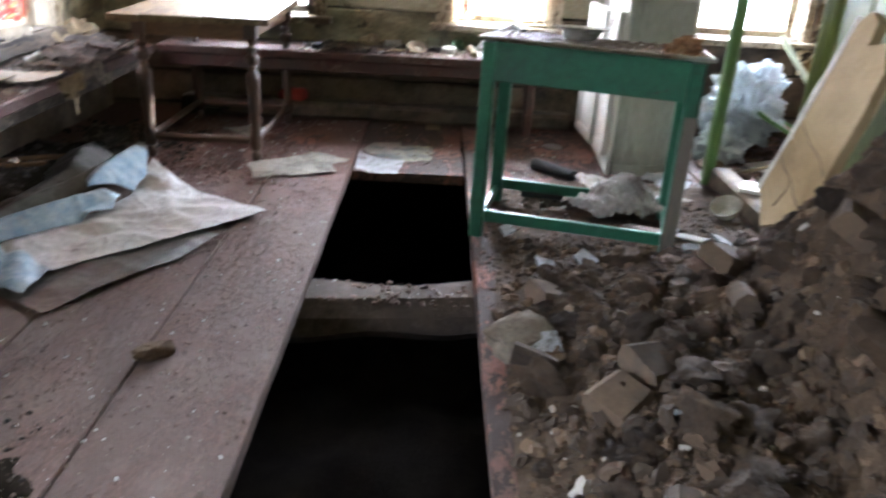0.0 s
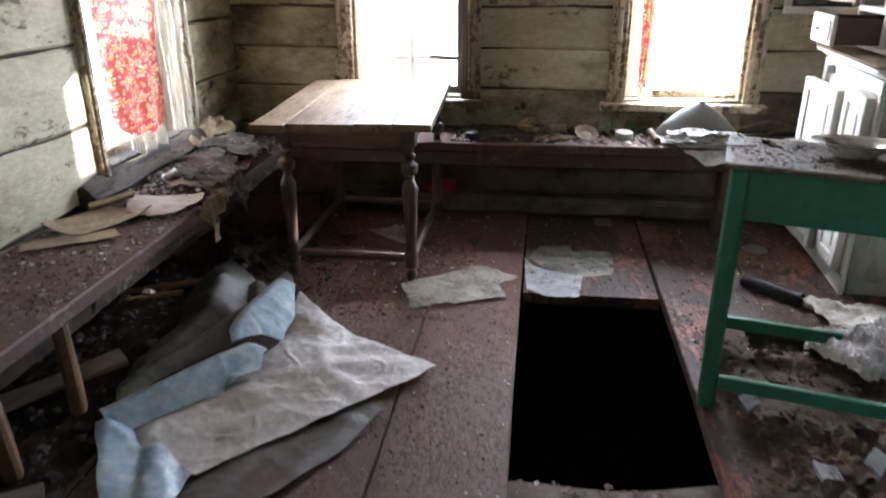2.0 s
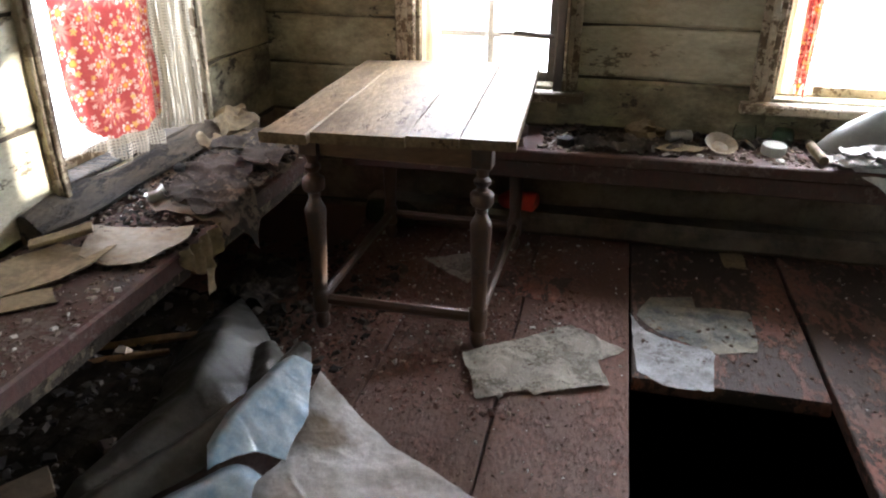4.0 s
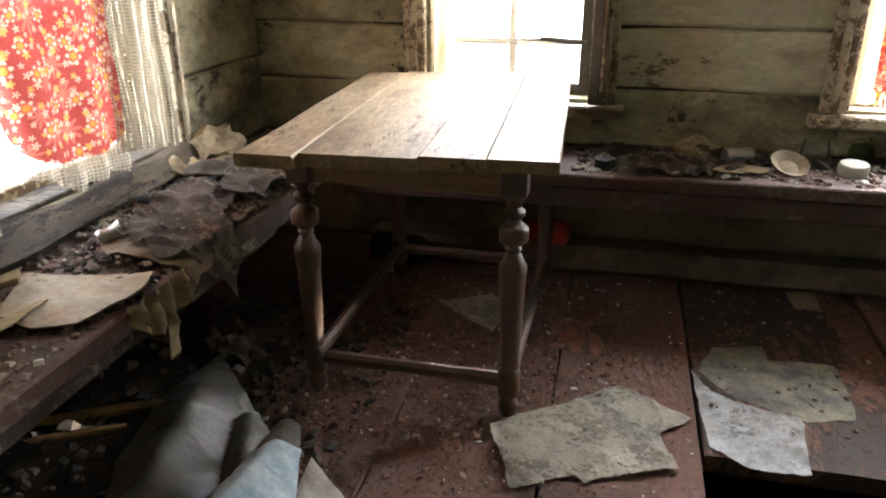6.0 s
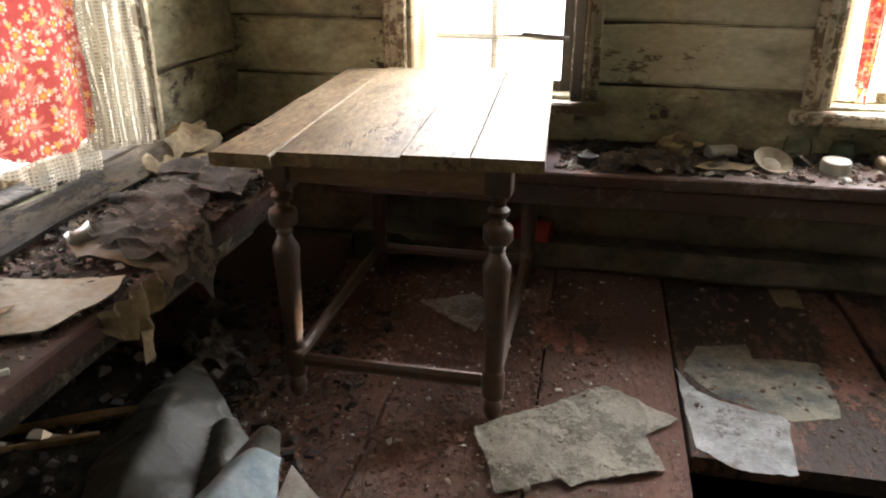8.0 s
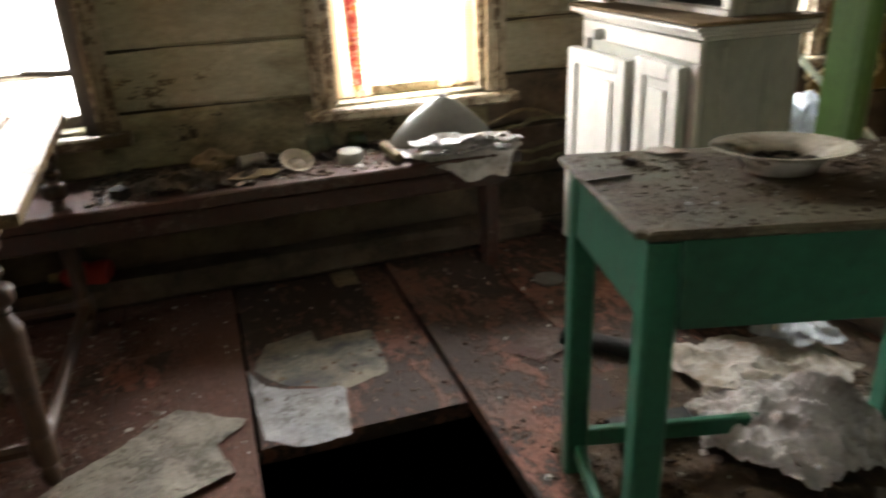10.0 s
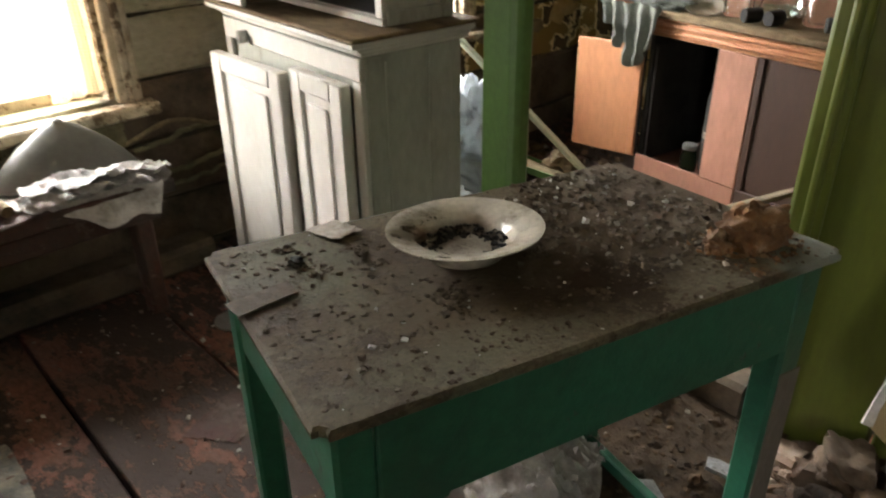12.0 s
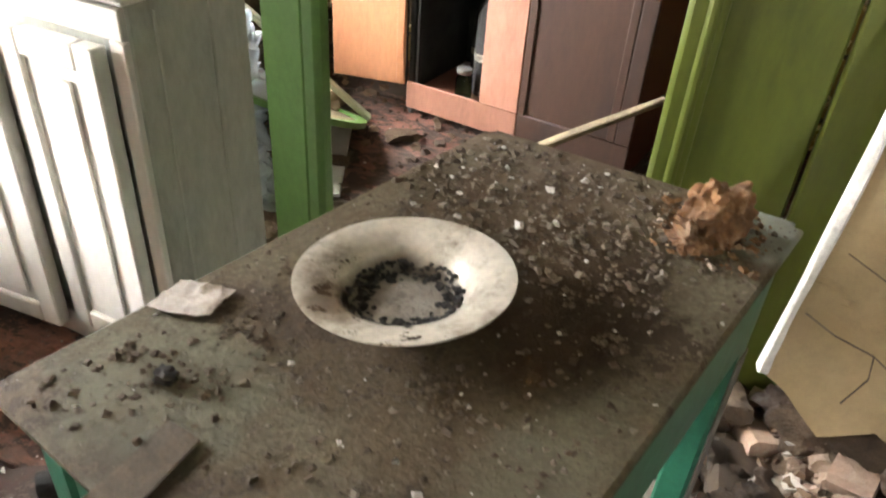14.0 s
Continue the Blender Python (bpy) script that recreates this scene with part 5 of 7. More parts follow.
RUBBLECRUMB = island_material("rubble_crumbs", [(0, (0.05, 0.033, 0.02)), (0.4, (0.078, 0.049, 0.028)), (0.7, (0.108, 0.068, 0.038)), (0.9, (0.16, 0.105, 0.064)), (0.975, (0.40, 0.36, 0.31))])


def bench_heap(x, y):
    c = ridge(x, y, (-1.82, 3.95), (-1.72, 3.25), 0.13, 0.035)
    return BZ + max(0.0, c * (0.7 + 0.8 * noise.noise(Vector((x * 13, y * 13, 1)))))


solo("rotten_cloth", sheet([(-1.94, 4.06), (-1.60, 4.02), (-1.55, 3.70), (-1.57, 3.45), (-1.52, 3.22), (-1.74, 3.22), (-1.92, 3.42), (-1.93, 3.75)], lambda x, y: bench_heap(x, y) + 0.006 + 0.010 * abs(noise.noise(Vector((x * 22, y * 22, 4)))) - (0.16 * max(0, x + 1.56) / 0.04 * 0.25), 0.018, 0.002, 0.02, 4), DARKLOG, "rotten dark cloth spread over the bench", "cloth")
BENCHRAG = material("rotten_cloth", (0.07, 0.055, 0.045), (0.11, 0.085, 0.065), 0.95, 9, 70, 1.0, (0.03, 0.024, 0.02), 0.45, 11, fine_amount=0.35, flake=(0.2, 0.16, 0.12), flake_amount=0.34, flake_scale=36)
for k, pts in enumerate(([(-1.90, 3.62), (-1.66, 3.72), (-1.60, 3.50), (-1.78, 3.40)], [(-1.80, 3.44), (-1.58, 3.52), (-1.49, 3.36), (-1.60, 3.22), (-1.76, 3.30)], [(-1.92, 3.95), (-1.70, 4.02), (-1.64, 3.82), (-1.86, 3.76)], [(-1.76, 3.84), (-1.58, 3.86), (-1.57, 3.66), (-1.68, 3.62)])):
    solo("rotten_rag", sheet(pts, lambda x, y: bench_heap(x, y) + 0.016 + 0.004 * k + 0.035 * max(0, 0.45 - 1.8 * abs(noise.noise(Vector((x * 11, y * 11, k * 3.0))))) - max(0.0, x + 1.56) * 2.2, 0.013, 0.002, 0.018, k + 3), BENCHRAG, "crumpled rotten rag on the bench", "rag", group="rotten rags on the bench")
litter("bench_debris", "dark crumbs and flakes on the bench", (-1.95, -1.56, 2.2, 4.05), 2600, 0.0065, None, 3, bench_heap, 0.4, FLOORCRUMB)
litter("bench_debris", "black rot and leaf crumbs on the bench", (-1.95, -1.56, 2.9, 4.1), 1500, 0.008, None, 6, lambda x, y: bench_heap(x, y) + 0.012 * (y > 3.3), 0.4, DARKCRUMB)
litter("bench_debris", "pale grit on the near end of the bench", (-1.95, -1.56, 1.1, 2.6), 1500, 0.004, None, 7, bench_heap, 0.4, FLOORCRUMB)
solo("cardboard", sheet([(-1.94, 2.72), (-1.86, 2.98), (-1.70, 3.0), (-1.68, 2.86), (-1.80, 2.70)], lambda x, y: BZ + 0.008 + 0.05 * ((x + 1.8) / 0.13) ** 2 * 0.5, 0.02, 0.003, 0.008, 5), CARD, "curled stained cardboard piece on the bench", "cardboard", group="cardboard on the bench")
solo("cardboard", sheet([(-1.95, 2.62), (-1.72, 2.78), (-1.66, 2.72), (-1.90, 2.55)], lambda x, y: BZ + 0.006, 0.02, 0.003, 0.008, 6), CARD, "flat stained cardboard strip on the bench", "cardboard", group="cardboard on the bench")
solo("paper_plate", sheet([(-1.84, 3.09), (-1.58, 3.17), (-1.55, 3.08), (-1.585, 2.93), (-1.66, 2.90), (-1.76, 2.93)], lambda x, y: BZ + 0.014 + 0.35 * ((x + 1.68) ** 2) + 0.004 * noise.noise(Vector((x * 20, y * 20, 3))), 0.018, 0.003, 0.004, 7), STAINCARD, "warped pale card lying on the bench edge", "cardboard", group="cardboard on the bench")
rag = thing("hanging_rag", "brown rag hanging over the bench edge with torn strip", "rag", pose(-1.530, 3.13, BZ))
part("rag_cloth", drape(-0.125, 0.095, -0.085, 0.012, 4.5, 0.017, 3, lambda f: 0.08 * (2 * abs(f - 0.5)) ** 2.4, 0.007), CARD, rag, "", pose(0, 0, 0, 0, 0, 90))
part("strip", drape(-0.025, 0.012, -0.17, -0.05, 1.0, 0.006, 5, lambda f: 0.02 * f, 0.008), CARD, rag, "", pose(-0.004, 0.02, 0, 0, 0, 90))
solo("small_cup", lathe([(0, 0), (0.022, 0), (0.024, 0.01), (0.018, 0.02), (0.02, 0.04), (0.028, 0.058), (0.025, 0.058), (0.016, 0.04), (0, 0.03)], 16), TIN, "small tarnished metal cup lying on the bench", "cup", pose(-1.80, 3.29, BZ + 0.026, 70, 0, 130))
solo("black_lump", chunk(0.018, 0.016, 0.014, 8, 0.2), BLACK, "small black lump on the bench", "lump", pose(-1.83, 3.52, BZ + 0.05))
solo("rolled_card", bar((-1.9, 2.93, BZ + 0.03), (-1.78, 3.02, BZ + 0.055), 0.05, 0.012, 0.005, 0.004, 5, 2), CARD, "brown cardboard tab standing on the bench", "cardboard")


# ---- clutter on the north bench ----
def jar(r, h, neck=0.8):
    return lathe([(0, 0.004), (r * 0.9, 0.0), (r, 0.008), (r, h * 0.75), (r * neck, h * 0.88), (r * neck, h), (r * neck - 0.004, h), (r * neck - 0.004, h * 0.88), (r - 0.004, h * 0.74), (r - 0.004, 0.012), (0, 0.012)], 18)


solo("tin_can", lathe([(0, 0), (0.024, 0), (0.026, 0.004), (0.025, 0.008), (0.025, 0.082), (0.026, 0.086), (0.024, 0.09), (0, 0.088)], 18), TIN, "small tin can lying on the bench", "can", pose(-0.20, 4.40, BZ + 0.028, 90, 0, -70))
solo("glass_jar", jar(0.043, 0.075, 0.9), GLASS, "round glass jar on the bench", "jar", pose(0.0, 4.44, BZ))
solo("saucer", lathe([(0, 0.006), (0.03, 0.0), (0.058, 0.022), (0.06, 0.025), (0.03, 0.007), (0, 0.012)], 20), STAINCARD, "stained pale saucer propped on the bench", "saucer", pose(-0.10, 4.32, BZ + 0.012, 25, 10, 0))
solo("jar_lid", lathe([(0, 0), (0.042, 0), (0.044, 0.004), (0.044, 0.03), (0.040, 0.036), (0, 0.036)], 20), GREYSIDE, "pale plastic jar lid on the bench", "lid", pose(0.09, 4.33, BZ + 0.002, 6, 0, 0))
solo("glass_jar", jar(0.04, 0.065, 0.85), GREENGLASS, "dark glass jar against the wall", "jar", pose(0.14, 4.45, BZ))
solo("crumpled_rag", sheet([(-0.62, 4.19), (-0.25, 4.19), (-0.22, 4.34), (-0.42, 4.42), (-0.64, 4.34)], crease(0.045, 11, 3, BZ - 0.002), 0.010, 0.002, 0.02, 6), BENCHRAG, "crumpled dark rags and papers on the bench", "rag")
solo("crumpled_rag", chunk(0.07, 0.05, 0.035, 15, 0.7, 3, 0), CARD, "small crumpled brown rag on the bench", "rag", pose(-0.36, 4.42, BZ + 0.03))
solo("torn_card", sheet([(-0.34, 4.24), (-0.17, 4.24), (-0.15, 4.31), (-0.28, 4.33)], wrinkle(0.02, 10, 9, BZ + 0.004), 0.014, 0.002, 0.01, 9), CARD, "torn brown card on the bench edge", "cardboard")
solo("dark_lump", chunk(0.03, 0.025, 0.022, 18, 0.5), BLACK, "small charred lump on the bench", "lump", pose(-0.66, 4.24, BZ + 0.02))
litter("bench_debris", "scattered crumbs and flakes on the bench", (-0.75, 0.25, 4.18, 4.5), 620, 0.007, None, 5, lambda x, y: BZ, 0.4, FLOORCRUMB)
LIMEPAPER = material("bleached_newspaper", (0.58, 0.56, 0.54), (0.40, 0.38, 0.36), 0.9, 12, 110, 0.8, (0.16, 0.14, 0.125), 0.42, 20, fine_amount=0.35)
cloth_poly = [(0.22, 4.24), (0.25, 4.44), (0.64, 4.42), (0.665, 4.20), (0.60, 4.12), (0.44, 4.12)]
solo("paper_cloth", sheet(cloth_poly, lambda x, y: BZ + 0.012 + 0.012 * abs(noise.noise(Vector((x * 16, y * 16, 2)))) - (max(0.0, 4.185 - y) * 1.3 if y < 4.185 else 0), 0.016, 0.003, 0.015, 5), material("white_cloth", (0.62, 0.59, 0.56), (0.48, 0.45, 0.42), 0.9, 9, 90, 0.8, (0.2, 0.165, 0.14), 0.38, 14), "dirty white paper cloth draped over the bench end", "cloth")
solo("paper_roll", lathe([(0, 0), (0.017, 0), (0.017, 0.12), (0, 0.12)], 12), CARD, "small pale paper roll on the bench", "roll", pose(0.235, 4.21, BZ + 0.022, -80, 0, 12))
SHADEMAT = material("grey_enamel_shade", (0.125, 0.122, 0.102), (0.09, 0.088, 0.074), 0.55, 6, 40, 0.15, (0.09, 0.085, 0.07), 0.35, 7)
shade = thing("lampshade", "grey conical lampshade standing on the bench", "lampshade", pose(0.445, 4.375, BZ + 0.016, 0, 2.5, 0))
part("cone", lathe([(0.109, 0.0), (0.110, 0.004), (0.092, 0.048), (0.065, 0.098), (0.030, 0.145), (0.010, 0.163), (0.008, 0.161), (0.028, 0.141), (0.063, 0.095), (0.090, 0.046), (0.107, 0.002)], 44, 1.87), SHADEMAT, shade)
part("neck_ring", lathe([(0.008, 0.156), (0.013, 0.158), (0.013, 0.170), (0.008, 0.172), (0.006, 0.170), (0.006, 0.158), (0.008, 0.156)], 16), SHADEMAT, shade)
for k, (dx, dy, rz_, hh) in enumerate(((0, -0.006, 0, 0.012), (0.012, -0.010, 3, 0.034), (-0.008, -0.004, -4, 0.054))):
    pile = [(-0.20, -0.055), (-0.05, -0.07), (0.10, -0.058), (0.20, -0.065), (0.205, 0.02), (0.08, 0.055), (-0.06, 0.042), (-0.19, 0.05)]
    solo("crumpled_newspaper", sheet([(x * (1 - 0.06 * k), y * (1 - 0.1 * k)) for x, y in pile], lambda x, y: hh + 0.045 * max(0.0, 0.42 - 1.7 * abs(noise.noise(Vector((x * 10, y * 15, k * 4.0))))) + 0.018 * max(0.0, 0.4 - 1.7 * abs(noise.noise(Vector((x * 24, y * 28, k + 2.0))))), 0.010, 0.0015, 0.012, k + 5), LIMEPAPER, "crumpled white newspaper stacked on the bench end", "newspaper", pose(0.455 + dx, 4.192 + dy, BZ + 0.010, 0, 0, rz_), group="newspaper pile")
# cable on the wall
cu = bpy.data.curves.new("cable", 'CURVE')
cu.dimensions, cu.bevel_depth = '3D', 0.007
sp = cu.splines.new('NURBS')
pts = [(0.66, 4.47, 0.47), (0.74, 4.48, 0.49), (0.80, 4.48, 0.52), (0.88, 4.49, 0.50), (0.95, 4.49, 0.47)]
sp.points.add(len(pts) - 1)
for p_, c in zip(sp.points, pts):
    p_.co = (*c, 1)
sp.use_endpoint_u = True
cu.materials.append(CARD)
tagged(new("frayed_rope", cu), "frayed pale rope along the dark wall", "rope")

solo("wall_ledge", bar((-1.5, 4.445, 0.05), (0.85, 4.445, 0.05), 0.145, 0.10, 0.02, 0.008, 24, 6), DARKLOG, "dark log ledge at the foot of the wall", "ledge", kind="structure")
# bottle and red canister under the bench
solo("green_bottle", lathe([(0, 0), (0.05, 0.0), (0.055, 0.01), (0.055, 0.17), (0.04, 0.205), (0.017, 0.24), (0.016, 0.28), (0.013, 0.28), (0, 0.05)], 20), GREENGLASS, "large green glass bottle lying under the table", "bottle", pose(-1.48, 4.36, 0.057, 90, 0, 82))
red = thing("red_canister", "red plastic canister with yellow cap under the bench", "canister", pose(-0.77, 4.43, 0.121, 90, 0, -100))
part("body", lathe([(0, 0), (0.045, 0.0), (0.05, 0.01), (0.05, 0.045), (0.046, 0.05), (0.046, 0.07), (0.05, 0.075), (0.05, 0.12), (0.03, 0.15), (0.016, 0.165), (0, 0.165)], 20), REDPLASTIC, red)
part("cap", lathe([(0, 0.165), (0.018, 0.165), (0.018, 0.20), (0, 0.20)], 14), CARD, red, "yellowed cap")


# ---- things on the green table ----
GTM = pose(0.617, 2.782, 0, 0, 0, -14.2)
GTI = GTM.inverted()


def gz(x, y):
    """Height of the green table's top at a place of the room."""
    q = GTI @ Vector((x, y, 0))
    return top_z(q.x, q.y)


def on_top(x, y, rz=0.0, dz=0.0):
    return pose(x, y, gz(x, y) + dz, -3.6, 0.8, rz)


PLATEMAT = material("smoked_enamel", (0.60, 0.56, 0.48), (0.45, 0.41, 0.33), 0.2, 8, 70, 0.15, (0.10, 0.075, 0.05), 0.36, 16, fine_amount=0.2, flake=(0.05, 0.038, 0.028), flake_amount=0.24, flake_scale=40)
stain(PLATEMAT, (-0.055, 0.045, 0.03), (0.045, 0.030, 0.05), (0.09, 0.065, 0.04), 0.75, 0.7)
stain(PLATEMAT, (-0.02, 0.03, 0.02), (0.075, 0.045, 0.014), (0.035, 0.027, 0.02), 0.9, 0.7)
plate = thing("soup_plate", "old enamel soup plate with charred ashes", "plate", on_top(0.563, 2.832, 0, 0.001))
part("dish", lathe([(0, 0.003), (0.050, 0.0), (0.058, 0.003), (0.074, 0.028), (0.080, 0.033), (0.112, 0.0435), (0.1172, 0.0448), (0.1175, 0.0462), (0.112, 0.0462), (0.080, 0.038), (0.071, 0.032), (0.055, 0.009), (0, 0.007)], 48), PLATEMAT, plate)
bm = lathe([(0, 0.012), (0.02, 0.013), (0.036, 0.012), (0.048, 0.010), (0.056, 0.0115), (0.061, 0.0175), (0.0545, 0.008), (0, 0.0075)], 36)
for v in bm.verts:
    v.co.z += 0.002 * noise.noise(v.co * 90) if v.co.z > 0.0095 else 0
part("ash", bm, material("pale_ash", (0.36, 0.33, 0.28), (0.22, 0.19, 0.16), 1.0, 30, 120, 1.0, (0.06, 0.05, 0.04), 0.34, 40), plate, "pale grey ashes")
rnd = random.Random(21)
char_meshes = [mesh_of(chunk(0.0052, 0.004, 0.0026, 40 + k, 0.8, 1), "char", False) for k in range(4)]
for me_ in char_meshes:
    me_.materials.append(BLACK)
for k in range(280):
    a, r_ = rnd.uniform(0, 6.28), 0.034 + 0.027 * rnd.random() ** 0.6
    sc_ = rnd.uniform(0.35, 1.0)
    part("char_flake", char_meshes[k % 4], BLACK, plate, "", Matrix.LocRotScale((r_ * math.cos(a), r_ * math.sin(a), 0.0115 + max(0, r_ - 0.052) * 1.2), Euler((rnd.uniform(-0.5, 0.5), 0, rnd.uniform(0, 6.3))), (sc_, sc_, sc_)))

def off_table(x, y):
    q = GTI @ Vector((x, y, 0))
    return abs(q.x) > 0.39 or abs(q.y) > 0.245 or math.hypot(x - 0.56, y - 2.825) < 0.075


crust_bm = chunk(0.046, 0.036, 0.034, 35, 0.42, 5, 0.35)
for v in crust_bm.verts:
    v.co *= 1 - 0.28 * max(0.0, 0.30 - 1.5 * abs(noise.noise(v.co * 24))) + 0.05 * noise.noise(v.co * 70) + 0.03 * noise.noise(v.co * 160)
DUSTYCARD = material("dusty_card", (0.13, 0.097, 0.057), (0.09, 0.067, 0.04), 0.85, 9, 90, 0.5, (0.055, 0.04, 0.026), 0.42, 16, fine_amount=0.35)
PALESHEET = material("stained_pale_sheet", (0.50, 0.46, 0.41), (0.34, 0.30, 0.25), 0.9, 7, 90, 0.6, (0.20, 0.14, 0.085), 0.40, 8, fine_amount=0.3)
CRUST = material("orange_foam_crust", (0.25, 0.125, 0.05), (0.12, 0.06, 0.026), 0.95, 22, 70, 1.0, (0.44, 0.31, 0.21), 0.36, 24, bump_dist=0.01)
CRUSTCRUMB = island_material("crust_crumbs", [(0, (0.10, 0.055, 0.025)), (0.4, (0.20, 0.11, 0.05)), (0.75, (0.32, 0.21, 0.12)), (0.92, (0.5, 0.42, 0.33))])
solo("dry_crust", crust_bm, CRUST, "crumbling orange-brown crust lump on the table corner", "lump", on_top(0.885, 2.55, -20, 0.026))
solo("crust_piece", chunk(0.026, 0.018, 0.016, 39, 0.6, 4, 0.3), CRUST, "broken crumb of orange-brown crust", "lump", on_top(0.832, 2.575, 30, 0.010))
litter("crust_crumbs", "orange-brown crumbs fallen from the crust", (0.79, 0.95, 2.48, 2.62), 240, 0.005, None, 19, gz, 0.5, CRUSTCRUMB, off_table)
solo("paper_scrap", sheet([(-0.030, 0.038), (0.022, 0.036), (0.030, -0.030), (-0.022, -0.036), (-0.034, 0.0)], crease(0.006, 30, 2, 0.0), 0.006, 0.001, 0.005, 2), PALESHEET, "small pale paper scrap on the green table", "paper", on_top(0.477, 3.043, 0))
solo("card_scrap", sheet([(-0.042, 0.026), (0.046, 0.016), (0.040, -0.024), (-0.046, -0.020)], wrinkle(0.003, 20, 5, 0.002), 0.008, 0.0015, 0.005, 4), DUSTYCARD, "dusty card scrap at the table edge", "paper", on_top(0.274, 2.925, 0))
solo("black_lump", chunk(0.009, 0.009, 0.007, 51, 0.6, 3), BLACK, "small black lump on the green table", "lump", on_top(0.365, 2.985, 0, 0.006))
TABLECRUMB = island_material("table_crumbs", [(0, (0.07, 0.05, 0.034)), (0.3, (0.10, 0.078, 0.052)), (0.62, (0.135, 0.108, 0.075)), (0.86, (0.19, 0.16, 0.125)), (0.96, (0.5, 0.48, 0.44))])


litter("table_debris", "crumbs and flakes scattered over the green table", (0.16, 1.06, 2.42, 3.14), 3200, 0.0034, None, 8, gz, 0.4, TABLECRUMB, off_table)
CLUMP = island_material("grime_clumps", [(0, (0.075, 0.055, 0.035)), (0.5, (0.10, 0.076, 0.048)), (0.85, (0.135, 0.108, 0.07))])
rnd = random.Random(55)
for k in range(24):
    q = GTM @ Vector((rnd.uniform(-0.36, 0.34), rnd.uniform(-0.22, 0.22), 0))
    if not off_table(q.x, q.y):
        d_ = rnd.uniform(0.012, 0.03)
        litter("grime_clump", "small clump of grime and crumbs on the green table", (q.x - d_, q.x + d_, q.y - d_, q.y + d_), 44, 0.0032, None, 300 + k, gz, 0.6, CLUMP, off_table)
litter("table_debris", "heavier rubble crumbs at the back of the green table", (0.66, 1.04, 2.58, 2.98), 1100, 0.0054, None, 9, gz, 0.45, TABLECRUMB, off_table)


# ---- rubble of the fallen stove ----
def step(a, b, v):
    t = max(0.0, min(1.0, (v - a) / (b - a)))
    return t * t * (3 - 2 * t)


def heap_z(x, y):
    south = 1 - step(1.92, 2.52, y)
    thin = step(0.22, 0.5, x) * (1 - step(2.75, 3.35, y))
    mass = step(0.98, 1.38, x) * step(0.3, 1.3, y) * (1 - step(1.85, 2.25, y))
    n = noise.noise(Vector((x * 5, y * 5, 3))) * 0.5 + noise.noise(Vector((x * 13, y * 13, 7))) * 0.42 + noise.noise(Vector((x * 31, y * 31, 1))) * 0.3 + noise.noise(Vector((x * 70, y * 70, 4))) * 0.16
    rise = 0.03 * step(0.22, 0.4, x) + 0.09 * step(0.3, 0.7, x) + 0.26 * step(0.8, 1.35, x)
    return (rise + 0.06 * n * step(0.22, 0.6, x)) * south + 0.012 * thin + 0.02 * n * thin * (1 - south) + 0.38 * mass * (1 + 0.35 * n) - 0.006 * (1 - step(0.2, 0.3, x))


vs, fs = [], []
NX, NY = 130, 300
for j in range(NY + 1):
    for i in range(NX + 1):
        x, y = 0.205 + (1.395 - 0.205) * i / NX, -1.65 + (3.4 + 1.65) * j / NY
        vs.append((x, y, heap_z(x, y)))
for j in range(NY):
    for i in range(NX):
        k = j * (NX + 1) + i
        fs.append((k, k + 1, k + NX + 2, k + NX + 1))
me = bpy.data.meshes.new("rubble_bed")
me.from_pydata(vs, [], fs)
me.materials.append(material("loose_clay_dust", (0.085, 0.052, 0.027), (0.048, 0.03, 0.016), 1.0, 9, 70, 1.0, (0.115, 0.075, 0.042), 0.38, 12, bump_dist=0.012))
PLASTERCAKE = material("dirty_plaster_cake", (0.21, 0.175, 0.135), (0.13, 0.10, 0.07), 0.95, 9, 60, 0.9, (0.10, 0.07, 0.045), 0.42, 12, fine_amount=0.3)
rubble = thing("rubble_heap", "brown heap of clay lumps and stove bricks", "rubble")
part("rubble_bed", me, RUBBLE, rubble)
rnd = random.Random(77)
lump_meshes = []
for k in range(12):
    me_ = mesh_of(chunk(1, rnd.uniform(0.6, 0.95), rnd.uniform(0.5, 0.8), 60 + k * 3, 0.55, 3, rnd.uniform(0.1, 0.75)), "lump", True)
    me_.materials.append(RUBBLE)
    lump_meshes.append(me_)
for k in range(300):
    x, y = (rnd.uniform(0.29, 1.38), rnd.uniform(0.5, 2.55)) if k < 265 else (rnd.uniform(0.9, 1.38), rnd.uniform(2.25, 2.5))
    if x < 0.42 and rnd.random() < 0.45:
        continue
    s_ = rnd.uniform(0.016, 0.05) * (1.7 if rnd.random() < 0.16 else 1) * (1 if y < 2.4 else 0.65)
    part("lump", lump_meshes[k % 12], RUBBLE, rubble, "", Matrix.LocRotScale((x, y, heap_z(x, y) + s_ * 0.02), Euler((rnd.uniform(-0.6, 0.6), rnd.uniform(-0.6, 0.6), rnd.uniform(0, 6.3))), (s_, s_, s_)))


